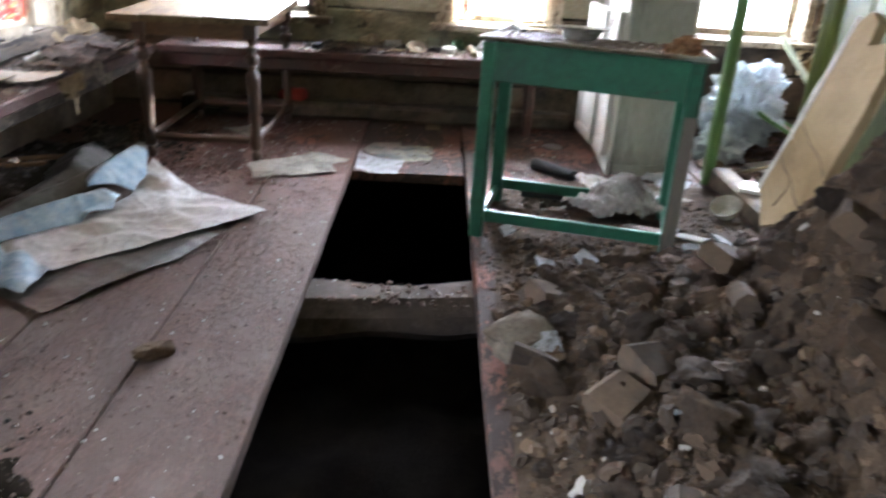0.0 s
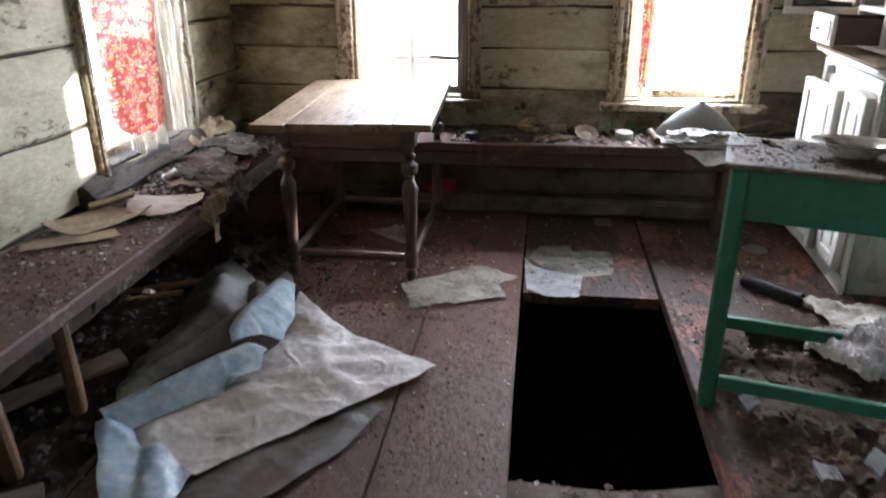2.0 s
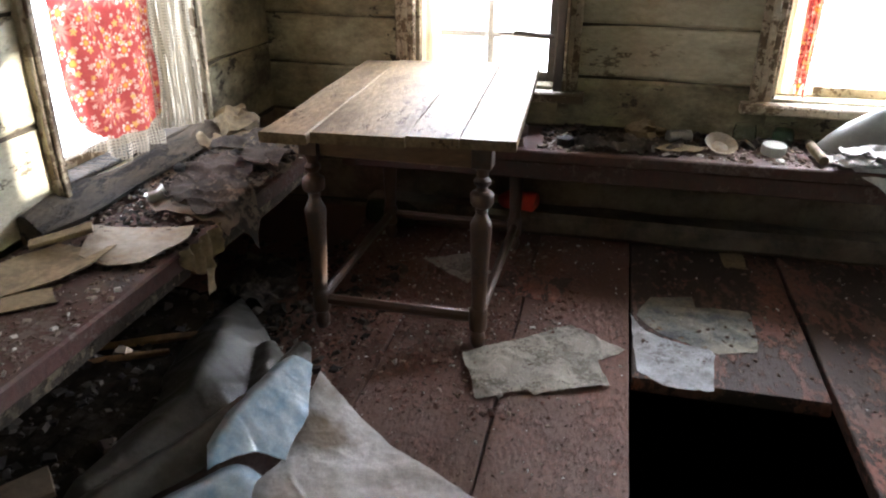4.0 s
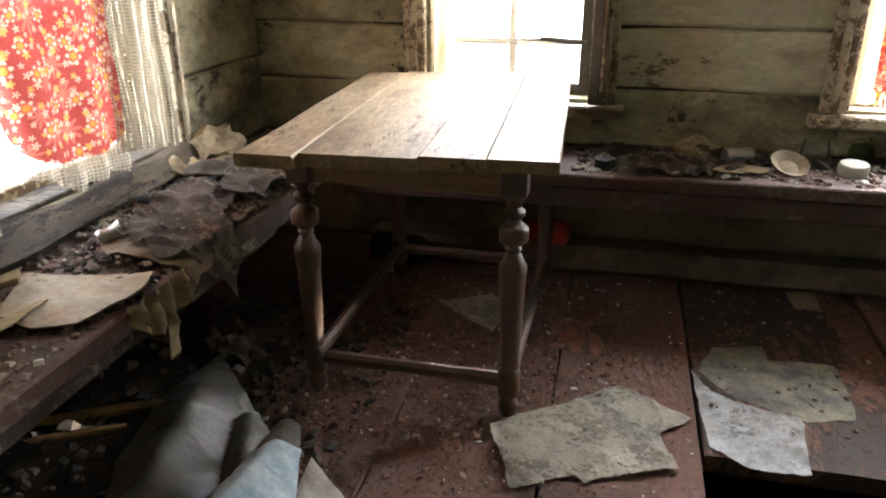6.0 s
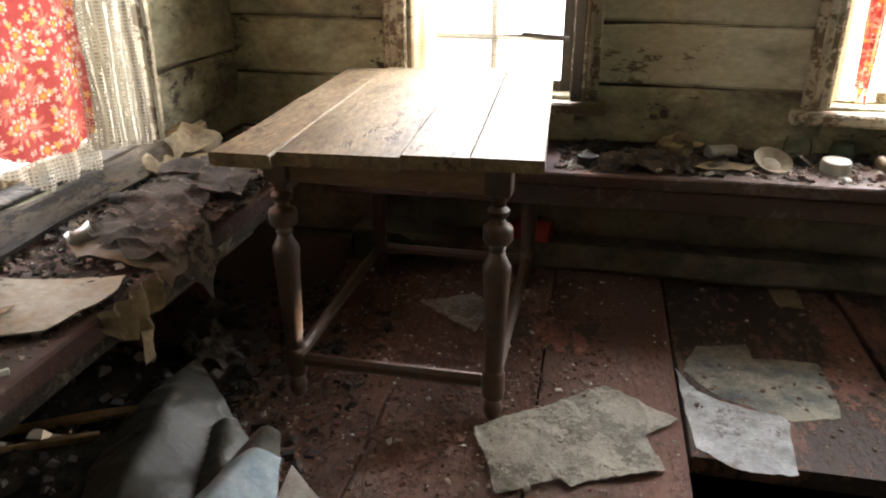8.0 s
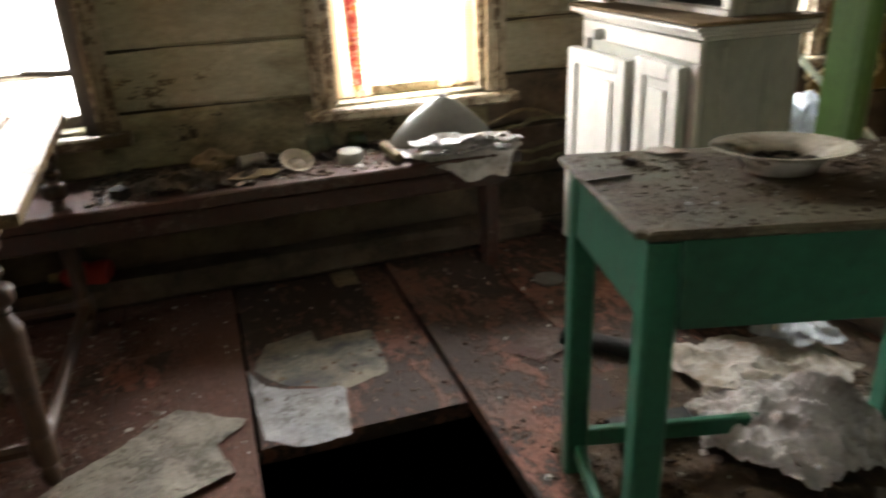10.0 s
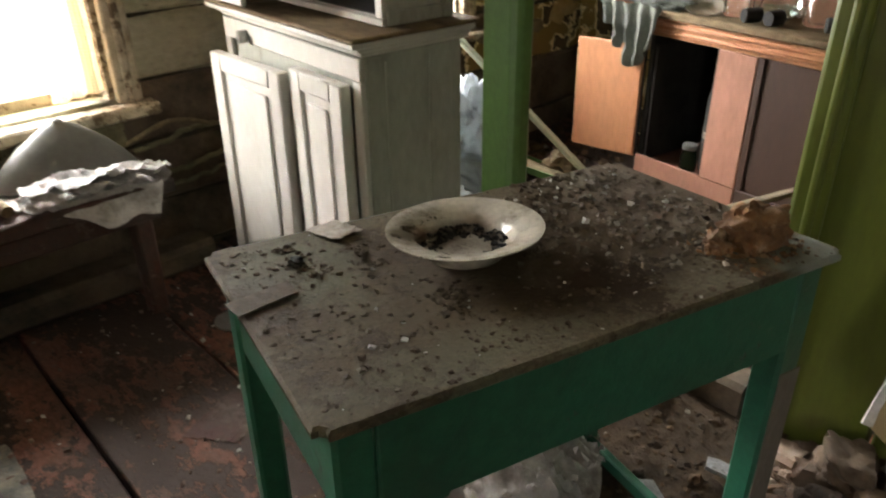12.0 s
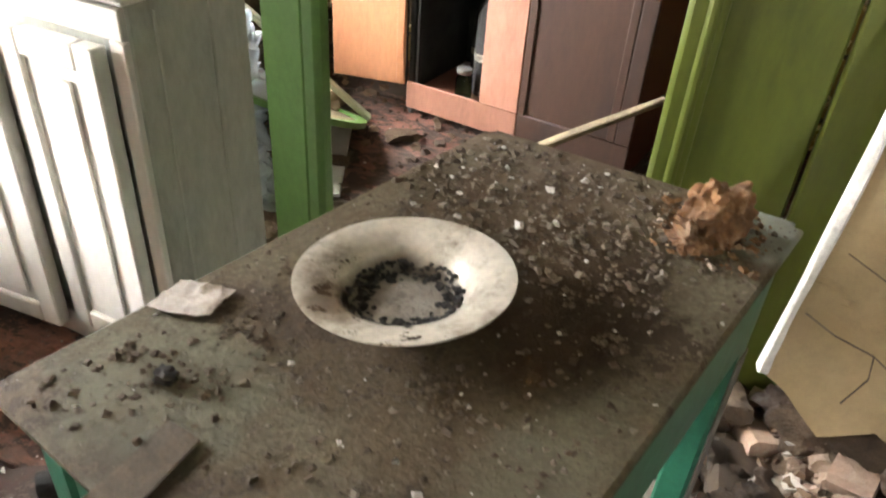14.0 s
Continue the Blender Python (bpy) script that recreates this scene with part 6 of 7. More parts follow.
def joined_lumps(name, label, area, n, lo, hi, seed, hfun, mat):
    """Broken lumps of all sizes in one mesh."""
    r = random.Random(seed)
    shapes = []
    for k in range(9):
        bm_ = chunk(1, r.uniform(0.6, 0.95), r.uniform(0.5, 0.8), seed + k * 2.7, 0.6, 2, r.uniform(0.2, 0.9))
        bm_.verts.ensure_lookup_table()
        shapes.append(([v.co.copy() for v in bm_.verts], [[v.index for v in f.verts] for f in bm_.faces]))
        bm_.free()
    vs_, fs_ = [], []
    for k in range(n):
        x, y = r.uniform(area[0], area[1]), r.uniform(area[2], area[3])
        sz = lo + (hi - lo) * r.random() ** 2.5
        rot = Euler((r.uniform(-0.8, 0.8), r.uniform(-0.8, 0.8), r.uniform(0, 6.3))).to_matrix()
        i0 = len(vs_)
        co, fa = shapes[k % 9]
        z = hfun(x, y)
        if z < 0.002:
            continue
        base = Vector((x, y, z + sz * 0.05))
        vs_ += [tuple(base + rot @ (c * sz)) for c in co]
        fs_ += [[i0 + q for q in f] for f in fa]
    me_ = bpy.data.meshes.new(name)
    me_.from_pydata(vs_, [], fs_)
    me_.materials.append(mat)
    return tagged(new(name, me_), label, "rubble", kind="stuff")


joined_lumps("loose_rubble", "loose broken clay lumps covering the heap", (0.24, 1.39, 0.2, 2.6), 2600, 0.006, 0.034, 200, heap_z, RUBBLECRUMB)
joined_lumps("loose_rubble", "small clay lumps scattered under the green table", (0.24, 1.38, 2.4, 3.2), 420, 0.005, 0.018, 230, heap_z, RUBBLECRUMB)
brick_mesh = mesh_of(bar((-0.12, 0, 0), (0.12, 0, 0), 0.118, 0.066, 0.012, 0.020, 12, 3), "brick")
half_mesh = mesh_of(bar((-0.065, 0, 0), (0.06, 0, 0), 0.116, 0.064, 0.016, 0.028, 9, 8), "brick")
for me_ in (brick_mesh, half_mesh):
    me_.materials.append(BRICK)
for x, y, rx, ry, rz, me_ in ((0.50, 1.42, 12, -14, 40, half_mesh), (0.60, 1.54, 24, 8, 35, half_mesh), (0.33, 1.66, -20, 10, -15, half_mesh), (0.93, 1.80, 60, 5, 80, half_mesh),
                              (0.98, 2.05, 14, 24, 40, brick_mesh), (1.15, 1.75, 30, 10, 60, brick_mesh), 
                              (1.15, 2.36, 8, -12, 10, half_mesh), (0.55, 1.0, 10, 5, 75, half_mesh), (1.3, 2.44, 30, 8, 0, half_mesh), (0.42, 2.02, 5, 12, 20, half_mesh)):
    part("brick", me_, BRICK, rubble, "", pose(x, y, heap_z(x, y) + 0.010, rx, ry, rz))
solo("plaster_cake", chunk(0.085, 0.06, 0.03, 47, 0.22, 3, 0.92), PLASTERCAKE, "pale cake of broken plaster on the rubble", "plaster", pose(0.30, 1.77, 0.06, 14, -10, 35))
litter("rubble_crumbs", "loose clay crumbs over the rubble heap", (0.23, 1.38, 0.2, 3.2), 5200, 0.0065, None, 14, heap_z, 0.65, RUBBLECRUMB)
for x, y, s_, rz in ((0.36, 1.72, 0.055, 20), (0.58, 2.33, 0.05, 60), (1.02, 2.52, 0.04, 10), (1.18, 2.62, 0.05, 120), (0.62, 1.32, 0.045, 200), (1.0, 2.7, 0.035, 70), (0.33, 2.64, 0.035, 40), (0.437, 2.27, 0.05, 100)):
    solo("plaster_shard", sheet([(-s_, -s_ * 0.6), (s_ * 0.7, -s_ * 0.8), (s_, s_ * 0.5), (-s_ * 0.3, s_ * 0.8)], wrinkle(0.006, 20, rz, 0), 0.02, 0.008, 0.006, rz), WHITEPAPER, "broken white plaster shard on the rubble", "plaster", pose(x, y, heap_z(x, y) + 0.02, 18, -12, rz), group="plaster shards")

# leaning slab of clay plaster, its raw edge to the window
edge_dir = Vector((0.26, -0.095, 0.96)).normalized()
side_dir = (Vector((0, 1, 0)) - edge_dir * edge_dir.y).normalized()
SLABM = Matrix.Translation((1.165, 2.375, 0.335)) @ Matrix((side_dir.cross(edge_dir), side_dir, edge_dir)).transposed().to_4x4()
slab = thing("plaster_slab", "leaning slab of cracked clay plaster with white edge", "plaster slab", SLABM)
poly = [(0.0, 0.0), (0.0, 0.60), (-0.04, 0.64), (-0.10, 0.62), (-0.12, 0.55), (-0.2, 0.58), (-0.27, 0.50), (-0.31, 0.1), (-0.30, -0.06), (-0.2, -0.03), (-0.12, -0.08), (-0.05, -0.03)]
bm = sheet(poly, lambda x, y: 0.003 * noise.noise(Vector((x * 12, y * 12, 3))) + (-0.006 if abs(y - 0.2 - 0.5 * x - 0.05 * noise.noise(Vector((x * 9, 0, 1)))) < 0.006 else 0), 0.012, 0, 0.008, 3)
r_ = bmesh.ops.extrude_face_region(bm, geom=bm.faces[:])
for v in r_["geom"]:
    if isinstance(v, bmesh.types.BMVert):
        v.co.z -= 0.034
bm.transform(Matrix(((0, 0, -1, 0), (1, 0, 0, 0), (0, 1, 0, 0), (0, 0, 0, 1))))
part("slab", bm, PLASTER, slab)
for cr in (((-0.012, 0.135), (-0.07, 0.115), (-0.14, 0.105), (-0.21, 0.07), (-0.30, 0.05)), ((-0.14, 0.105), (-0.15, 0.06), (-0.13, 0.0)), ((-0.03, 0.26), (-0.12, 0.23), (-0.22, 0.215), (-0.29, 0.18))):
    for (y0, z0), (y1, z1) in zip(cr, cr[1:]):
        part("crack", bar((-0.001, y0, z0), (-0.001, y1, z1), 0.0035, 0.0025, 0.0006, 0.001, 4, y0 * 90), DARKLOG, slab, "dark crack in the plaster")
part("broken_edge", bar((-0.004, 0.006, 0.0), (-0.004, 0.006, 0.615), 0.020, 0.034, 0.004, 0.010, 40, 4), LIMEWASH, slab, "white limewashed raw edge", pose(0.014, 0, 0))

# ---- under and behind the green table ----
def rag_heap(x, y):
    """A cloth slumped over the stretcher: a hump with folds running down it."""
    hump = math.exp(-((x - 0.84) ** 2 / 0.024 + (y - 2.92) ** 2 / 0.020))
    along, across = y - 0.55 * x, x + 0.55 * y
    run = noise.noise(Vector((across * 26, along * 5.0, 2)))
    fine = noise.noise(Vector((across * 44, along * 16.0, 8)))
    return heap_z(x, y) + 0.012 + 0.14 * hump + (0.015 + 0.075 * hump ** 0.6) * max(0.0, 0.5 - 1.7 * abs(run)) + 0.03 * max(0.0, 0.42 - 1.6 * abs(fine))


solo("spread_rag", sheet([(0.60, 2.98), (0.66, 3.14), (0.84, 3.20), (1.02, 3.14), (1.10, 2.98), (1.0, 2.82), (0.86, 2.74), (0.70, 2.78)], rag_heap, 0.0075, 0.002, 0.02, 12), RAG, "heap of striped dirty grey cloth under the green table", "rag")
solo("torn_sheet", sheet([(0.72, 3.43), (0.86, 3.40), (0.95, 3.42), (1.15, 3.36), (1.22, 3.14), (1.08, 3.06), (0.90, 3.10), (0.76, 3.17)], lambda x, y: heap_z(x, y) + 0.014 + 0.05 * max(0.0, 0.42 - 1.6 * abs(noise.noise(Vector((x * 8, y * 9, 6))))) + 0.02 * max(0.0, 0.4 - 1.6 * abs(noise.noise(Vector((x * 21, y * 22, 3))))), 0.012, 0.002, 0.02, 13), PALESHEET, "crumpled stained pale sheet on the floor", "sheet")
solo("clouded_wrapper", sheet([(1.02, 3.36), (1.14, 3.44), (1.27, 3.32), (1.22, 3.20), (1.10, 3.24)], lambda x, y: heap_z(x, y) + 0.05 + 0.05 * max(0.0, 0.42 - 1.6 * abs(noise.noise(Vector((x * 13, y * 15, 9))))), 0.011, 0.0015, 0.015, 15), PLASTIC, "crumpled clouded plastic wrapper behind the table", "wrapper")
solo("metal_pipe", lathe([(0, 0), (0.026, 0), (0.026, 0.25), (0.022, 0.25), (0.022, 0.01), (0, 0.01)], 16), BLACK, "short black pipe lying on the floor", "pipe", pose(0.545, 3.585, 0.028, 90, 0, 45))
solo("dark_board", bar((0.44, 3.13, 0.03), (0.64, 3.09, 0.035), 0.07, 0.03, 0.006, 0.005, 4, 3), BLACK, "short charred board on the floor", "board")
solo("enamel_bowl", lathe([(0, 0.004), (0.035, 0), (0.055, 0.03), (0.062, 0.055), (0.066, 0.057), (0.066, 0.06), (0.06, 0.058), (0.05, 0.03), (0.033, 0.008), (0, 0.008)], 24), ENAMEL, "chipped white enamel bowl tilted on the floor", "bowl", pose(1.33, 2.97, 0.02, 18, -25, 0))
solo("grey_board", bar((1.05, 2.45, 0.10), (0.82, 2.72, 0.045), 0.06, 0.014, 0.004, 0.002, 4, 3), BAREWOOD, "grey broken board on the rubble", "board")
solo("white_board", bar((1.42, 3.10, 0.115), (1.76, 2.92, 0.115), 0.13, 0.02, 0.004, 0.003, 5, 2), WHITEPAINT, "white painted board lying in the doorway", "board")
solo("grey_block", chunk(0.065, 0.05, 0.036, 44, 0.4, 4, 0.8), BRICK, "lime-covered brick lump by the partition", "brick", pose(1.30, 2.42, 0.12, 5, 5, 20))
paper("torn_page", "dark torn linoleum piece near the cupboard", [(0.35, 3.62), (0.55, 3.70), (0.62, 3.58), (0.44, 3.50)], BENCHWOOD, 0.003, 0.004, 9, 15)

# ---- earth and broken boards by the west bench ----
def dirt_z(x, y):
    n = noise.noise(Vector((x * 3.5, y * 3.5, 5))) * 0.6 + noise.noise(Vector((x * 11, y * 11, 8))) * 0.4
    edge = step(1.38, 1.65, -x)
    blob = math.exp(-(((x + 1.12) / 0.33) ** 2 + ((y - 1.02) / 0.30) ** 2))
    n += 0.5 * noise.noise(Vector((x * 34, y * 34, 2)))
    return -0.024 + 0.055 * edge * (1 - step(3.4, 3.8, y)) + 0.075 * blob + 0.022 * n


vs, fs = [], []
NX, NY = 60, 150
for j in range(NY + 1):
    for i in range(NX + 1):
        x, y = -1.965 + 1.2 * i / NX, -1.6 + 5.4 * j / NY
        vs.append((x, y, dirt_z(x, y)))
for j in range(NY):
    for i in range(NX):
        k = j * (NX + 1) + i
        fs.append((k, k + 1, k + NX + 2, k + NX + 1))
me = bpy.data.meshes.new("earth_drift")
me.from_pydata(vs, [], fs)
me.materials.append(SOIL)
tagged(new("earth_drift", me), "black earth spilled over the floor by the bench", "earth", kind="stuff")
litter("dark_debris", "dark lumps and splinters under the bench", (-1.95, -1.45, 1.0, 4.1), 900, 0.016, None, 31, lambda x, y: max(0, dirt_z(x, y)), 0.5, DARKCRUMB)
litter("dark_debris", "black crumbs around the earth spill", (-1.45, -0.80, 0.65, 1.4), 800, 0.0045, None, 33, lambda x, y: max(0, dirt_z(x, y)), 0.5, DARKCRUMB)
REDBOARD = material("faded_pink_paint", (0.21, 0.085, 0.075), (0.12, 0.055, 0.05), 0.85, 8, 60, 1.0, (0.045, 0.036, 0.03), 0.47, 9, fine_amount=0.4, flake=(0.05, 0.04, 0.034), flake_amount=0.40, flake_scale=30)
for p_, q_, w in (((-1.10, 0.74, 0.065), (-0.88, 1.10, 0.045), 0.10), ((-1.28, 0.72, 0.075), (-1.02, 1.06, 0.06), 0.11), ((-1.30, 0.95, 0.06), (-1.14, 1.14, 0.04), 0.09)):
    solo("broken_board", bar(p_, q_, w, 0.025, 0.004, 0.022, 16, w * 50), REDBOARD, "broken faded red painted floorboard end", "board", group="broken boards")
solo("clay_clod", chunk(0.055, 0.026, 0.022, 71, 0.35, 3, 0.3), RUBBLE, "grey clay clod on the floorboards", "clod", pose(-0.70, 1.67, 0.018, 0, 0, 35))
for k, (p_, q_) in enumerate((((-1.95, 2.2, 0.06), (-1.62, 2.55, 0.10)), ((-1.88, 1.7, 0.05), (-1.5, 1.95, 0.06)))):
    solo("rotten_board", bar(p_, q_, 0.09, 0.02, 0.004, 0.006, 6, k), DARKLOG, "rotten dark board under the bench", "board", group="boards under the bench")
litter("floor_debris", "paint flakes and grit over the plank floor", (-1.5, -0.39, 0.4, 4.4), 7500, 0.0032, None, 41, lambda x, y: 0.003, 0.4, FLOORCRUMB)
litter("floor_debris", "paint flakes and grit over the plank floor", (0.21, 1.38, 2.9, 4.4), 1500, 0.005, None, 42, lambda x, y: 0.003, 0.4, FLOORCRUMB)
litter("floor_debris", "paint flakes and grit on the short plank", (-0.36, 0.18, 3.46, 4.4), 150, 0.006, None, 43, lambda x, y: -0.005, 0.4, FLOORCRUMB)
litter("floor_debris", "bark and paint flakes under the wooden table", (-1.5, -0.75, 3.3, 4.3), 2600, 0.005, None, 44, lambda x, y: 0.003, 0.35, PAINTFLAKE)
litter("floor_debris", "grit along the crossbeam", (-0.36, 0.17, 2.14, 2.30), 160, 0.008, None, 45, lambda x, y: -0.055, 0.5, FLOORCRUMB)

def crumple(bm, scale, amount):
    """Sharp creases over a lump of thin sheeting."""
    for v in bm.verts:
        a, b = noise.noise(v.co * scale), noise.noise(v.co * scale * 2.3 + Vector((4, 1, 2)))
        v.co *= 1 + amount * (max(0.0, 0.5 - 2.4 * abs(a)) + 0.5 * max(0.0, 0.45 - 2.4 * abs(b)) - 0.25)
    return bm


# ---- the far room ----
CABM = pose(2.39, 2.85, 0, 0, 0, -8)
cab = thing("cabinet", "orange-brown wooden cabinet with one door hanging open", "cabinet", CABM)
W_, D_, H_ = 0.925, 0.42, 0.71
part("side_panel", box(0.0, D_, 0.0, 0.02, 0.0, H_, 0.003), REDBROWN, cab, "dark red-brown side panel")
# the inner panels are black to paint the cabinet's unlit inside
part("side_panel", box(0.004, D_, W_ - 0.02, W_, 0.0, H_, 0.003), BLACK, cab, "side panel coloured black as interior shade")
part("back_panel", box(D_ - 0.012, D_, 0.021, W_ - 0.021, 0.02, H_, 0.002), BLACK, cab, "back panel coloured black as interior shade")
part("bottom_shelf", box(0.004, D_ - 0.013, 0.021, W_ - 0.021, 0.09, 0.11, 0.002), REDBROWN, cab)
part("inner_board", box(0.012, D_ - 0.02, 0.888, 0.90, 0.111, 0.60, 0.002), BLACK, cab, "black inner sheet painted as interior shade")
part("plinth", box(-0.012, -0.0005, 0.436, W_, 0.03, 0.14, 0.003), PINKWOOD, cab, "scuffed pink-brown foot rail")
part("plinth", box(-0.010, -0.0005, 0.0, 0.434, 0.0, 0.14, 0.003), DARKDOOR, cab)
part("stile", box(-0.014, -0.0005, 0.435, 0.595, 0.141, 0.64, 0.003), PINKWOOD, cab, "scuffed pink-brown middle stile")
part("closed_door", box(-0.006, 0.008, 0.055, 0.433, 0.141, 0.64, 0.003), DARKDOOR, cab, "very dark red-brown closed door")
for y0, y1 in ((0.055, 0.085), (0.403, 0.433)):
    part("door_frame", box(-0.013, -0.0065, y0, y1, 0.141, 0.64, 0.003), DARKDOOR, cab)
part("stile", box(-0.014, -0.0005, 0.0, 0.053, 0.141, 0.64, 0.003), DARKDOOR, cab)
part("frieze", box(-0.016, -0.0005, 0.0, W_, 0.641, 0.709, 0.003), ORANGE, cab)
for z in (0.656, 0.684):
    part("moulding", box(-0.028, -0.0165, -0.01, W_ + 0.01, z, z + 0.014, 0.005), ORANGE, cab)
part("top", box(-0.035, D_ + 0.01, -0.02, W_ + 0.02, 0.7105, 0.74, 0.006), DUSTWOOD, cab, "dusty grey cabinet top")
hang = part("door", box(-0.009, 0.009, 0.0, 0.30, 0.0, 0.47, 0.004), ORANGE, cab, "orange-brown door swung wide open", pose(-0.012, W_ + 0.004, 0.125, 0, 0, 17))
part("door_batten", box(-0.015, -0.0095, 0.005, 0.035, 0.01, 0.46, 0.003), ORANGE, hang)
part("door_edge", box(-0.0092, 0.0092, -0.004, -0.0005, 0.0, 0.47, 0.001), BLACK, hang)
TOPZ = 0.74


def on_cab(x, y, dz=0.0, *r):
    return CABM @ pose(x, y, TOPZ + dz, *r)


solo("grey_rag", drape(-0.15, 0.15, -0.235, 0.014, 4.2, 0.022, 6, lambda f: 0.13 * (2 * abs(f - 0.38)) ** 1.3 + 0.012 * math.sin(f * 23), 0.008, 0.2), DARKRAG, "torn grey-green rag hanging over the cabinet edge", "rag", on_cab(-0.064, 0.985, 0.0, 0, 0, 90))
solo("dirty_rag", crumple(chunk(0.10, 0.12, 0.024, 120, 0.6, 4, 0.1), 14, 0.6), DARKRAG, "dirty rag pile on the cabinet", "rag", on_cab(0.05, 0.90, 0.018))
solo("glass_jar", jar(0.045, 0.125, 0.92), GLASS, "clear glass jar on the cabinet", "jar", on_cab(0.10, 0.63, 0.001), group="jars on the cabinet")
solo("glass_jar", jar(0.062, 0.15, 0.75), GLASS, "wide glass jar lying on the cabinet", "jar", on_cab(0.13, 0.56, 0.063, 90, 0, 8), group="jars on the cabinet")
solo("glass_jar", jar(0.055, 0.11, 0.8), GLASS, "squat glass jar on the cabinet", "jar", on_cab(0.16, 0.34, 0.001), group="jars on the cabinet")
solo("white_dish", lathe([(0, 0.004), (0.045, 0.0), (0.072, 0.02), (0.074, 0.024), (0.045, 0.006), (0, 0.01)], 24), ENAMEL, "white dish lying on the cabinet", "dish", on_cab(0.055, 0.735, 0.004, 12, -14, 0))
solo("dark_pot", lathe([(0, 0), (0.06, 0), (0.085, 0.03), (0.088, 0.05), (0.07, 0.085), (0.03, 0.10), (0, 0.102)], 20), BLACK, "sooty black pot on the cabinet", "pot", on_cab(0.20, 0.88, 0.001))
solo("folded_card", sheet([(-0.07, -0.03), (0.06, -0.035), (0.075, 0.03), (-0.06, 0.03)], wrinkle(0.02, 12, 4, 0.0), 0.012, 0.002, 0.006, 3), PAPER, "folded pale card on the cabinet", "card", on_cab(0.05, 0.83, 0.030, 12, 10, 70))
solo("dark_box", box(-0.03, 0.03, -0.05, 0.05, 0, 0.045, 0.005), BLACK, "small dark box on the cabinet", "box", on_cab(0.045, 0.93, 0.045, 0, 6, 14))
for x, y, rz_ in ((0.0, 0.53, 62), (0.01, 0.44, 80), (0.06, 0.26, 40)):
    solo("tin_can", lathe([(0, 0), (0.024, 0), (0.026, 0.003), (0.026, 0.06), (0.023, 0.063), (0.022, 0.06), (0.022, 0.01), (0, 0.01)], 16), BLACK, "small dark can lying on the cabinet", "can", on_cab(x, y, 0.027, 90, 0, rz_), group="cans on the cabinet")
gj = thing("glass_jar", "greenish jar standing in the open cabinet", "jar", CABM @ pose(0.05, 0.70, 0.111))
part("body", jar(0.034, 0.10, 0.8), GREENGLASS, gj)
part("lid", lathe([(0, 0.1005), (0.029, 0.1005), (0.03, 0.104), (0.03, 0.118), (0.027, 0.12), (0, 0.12)], 16), TIN, gj, "dull tin lid")
for yy, xx, h_ in ((0.66, 0.14, 0.46), (0.73, 0.24, 0.40), (0.62, 0.28, 0.42)):
    bo = thing("dark_bottle", "tall dark bottle inside the open cabinet", "bottle", CABM @ pose(xx, yy, 0.111), group="bottles in the cabinet")
    part("body", lathe([(0, 0), (0.042, 0), (0.045, 0.01), (0.045, h_ * 0.66), (0.018, h_ * 0.8), (0.017, h_ - 0.02), (0.021, h_ - 0.018), (0.021, h_), (0, h_)], 16), BLACK, bo)
    part("label", lathe([(0.0455, h_ * 0.30), (0.0465, h_ * 0.305), (0.0465, h_ * 0.36), (0.0455, h_ * 0.365)], 16), PAPER, bo, "torn pale paper band")

PEEL = translucent(material("peeling_cream_paper", (0.62, 0.48, 0.24), (0.50, 0.36, 0.15), 0.8, 8, 60, 0.5, (0.75, 0.66, 0.45), 0.3, 9), (0.6, 0.5, 0.25), 0.4)
rnd = random.Random(5)
for y0, z0, w, h_ in ((4.15, 0.965, 0.26, 0.09), (3.9, 0.945, 0.3, 0.08), (3.62, 0.955, 0.28, 0.075), (3.33, 0.945, 0.3, 0.08), (3.05, 0.95, 0.28, 0.08)):
    solo("peeling_paper", sheet([(-w / 2, -h_ / 2), (-w / 4, -h_ * 0.75), (0, -h_ * 0.45), (w / 4, -h_ * 0.8), (w / 2, -h_ / 2), (w / 2, h_ / 2), (-w / 2, h_ / 2)], wrinkle(0.015, 14, y0, 0.0), 0.016, 0.002, 0.014, y0), PEEL, "torn strip of yellowed wallpaper on the wall", "wallpaper", Matrix.Translation((XE - 0.03, y0, z0)) @ Matrix(((0, 0, -1, 0), (1, 0, 0, 0), (0, 1, 0, 0), (0, 0, 0, 1))), group="peeling wallpaper")
for k in range(16):
    x0, z0, w = rnd.uniform(2.3, 3.0), rnd.uniform(0.25, 1.15), rnd.uniform(0.05, 0.12)
    pts = [(w * math.cos(a) * rnd.uniform(0.5, 1.2), w * 0.55 * math.sin(a) * rnd.uniform(0.5, 1.2)) for a in [6.283 * i / 9 for i in range(9)]]
    solo("peeling_paper", sheet(pts, wrinkle(0.02, 16, k, 0.0), 0.016, 0.002, 0.012, k), PEEL if k % 2 else CARD, "curled flake of yellowed wall lining", "wallpaper", Matrix.Translation((x0, YB - 0.012, z0)) @ Matrix(((1, 0, 0, 0), (0, 0, -1, 0), (0, 1, 0, 0), (0, 0, 0, 1))), group="peeling wallpaper")
solo("leaning_lath", bar((2.37, 3.86, 0.012), (2.04, 4.42, 0.63), 0.045, 0.02, 0.004, 0.002, 6, 2), material("pale_green_lath", (0.42, 0.45, 0.32), (0.34, 0.36, 0.25), 0.7, 5, 50, 0.3, (0.2, 0.18, 0.12), 0.3, 6), "pale green painted lath leaning on the wall", "lath")
hoop = thing("oval_frame", "pale green oval frame with a cream panel", "frame", pose(2.08, 3.98, 0.13, 12, 22, 20))
bm = bmesh.new()
ring = []
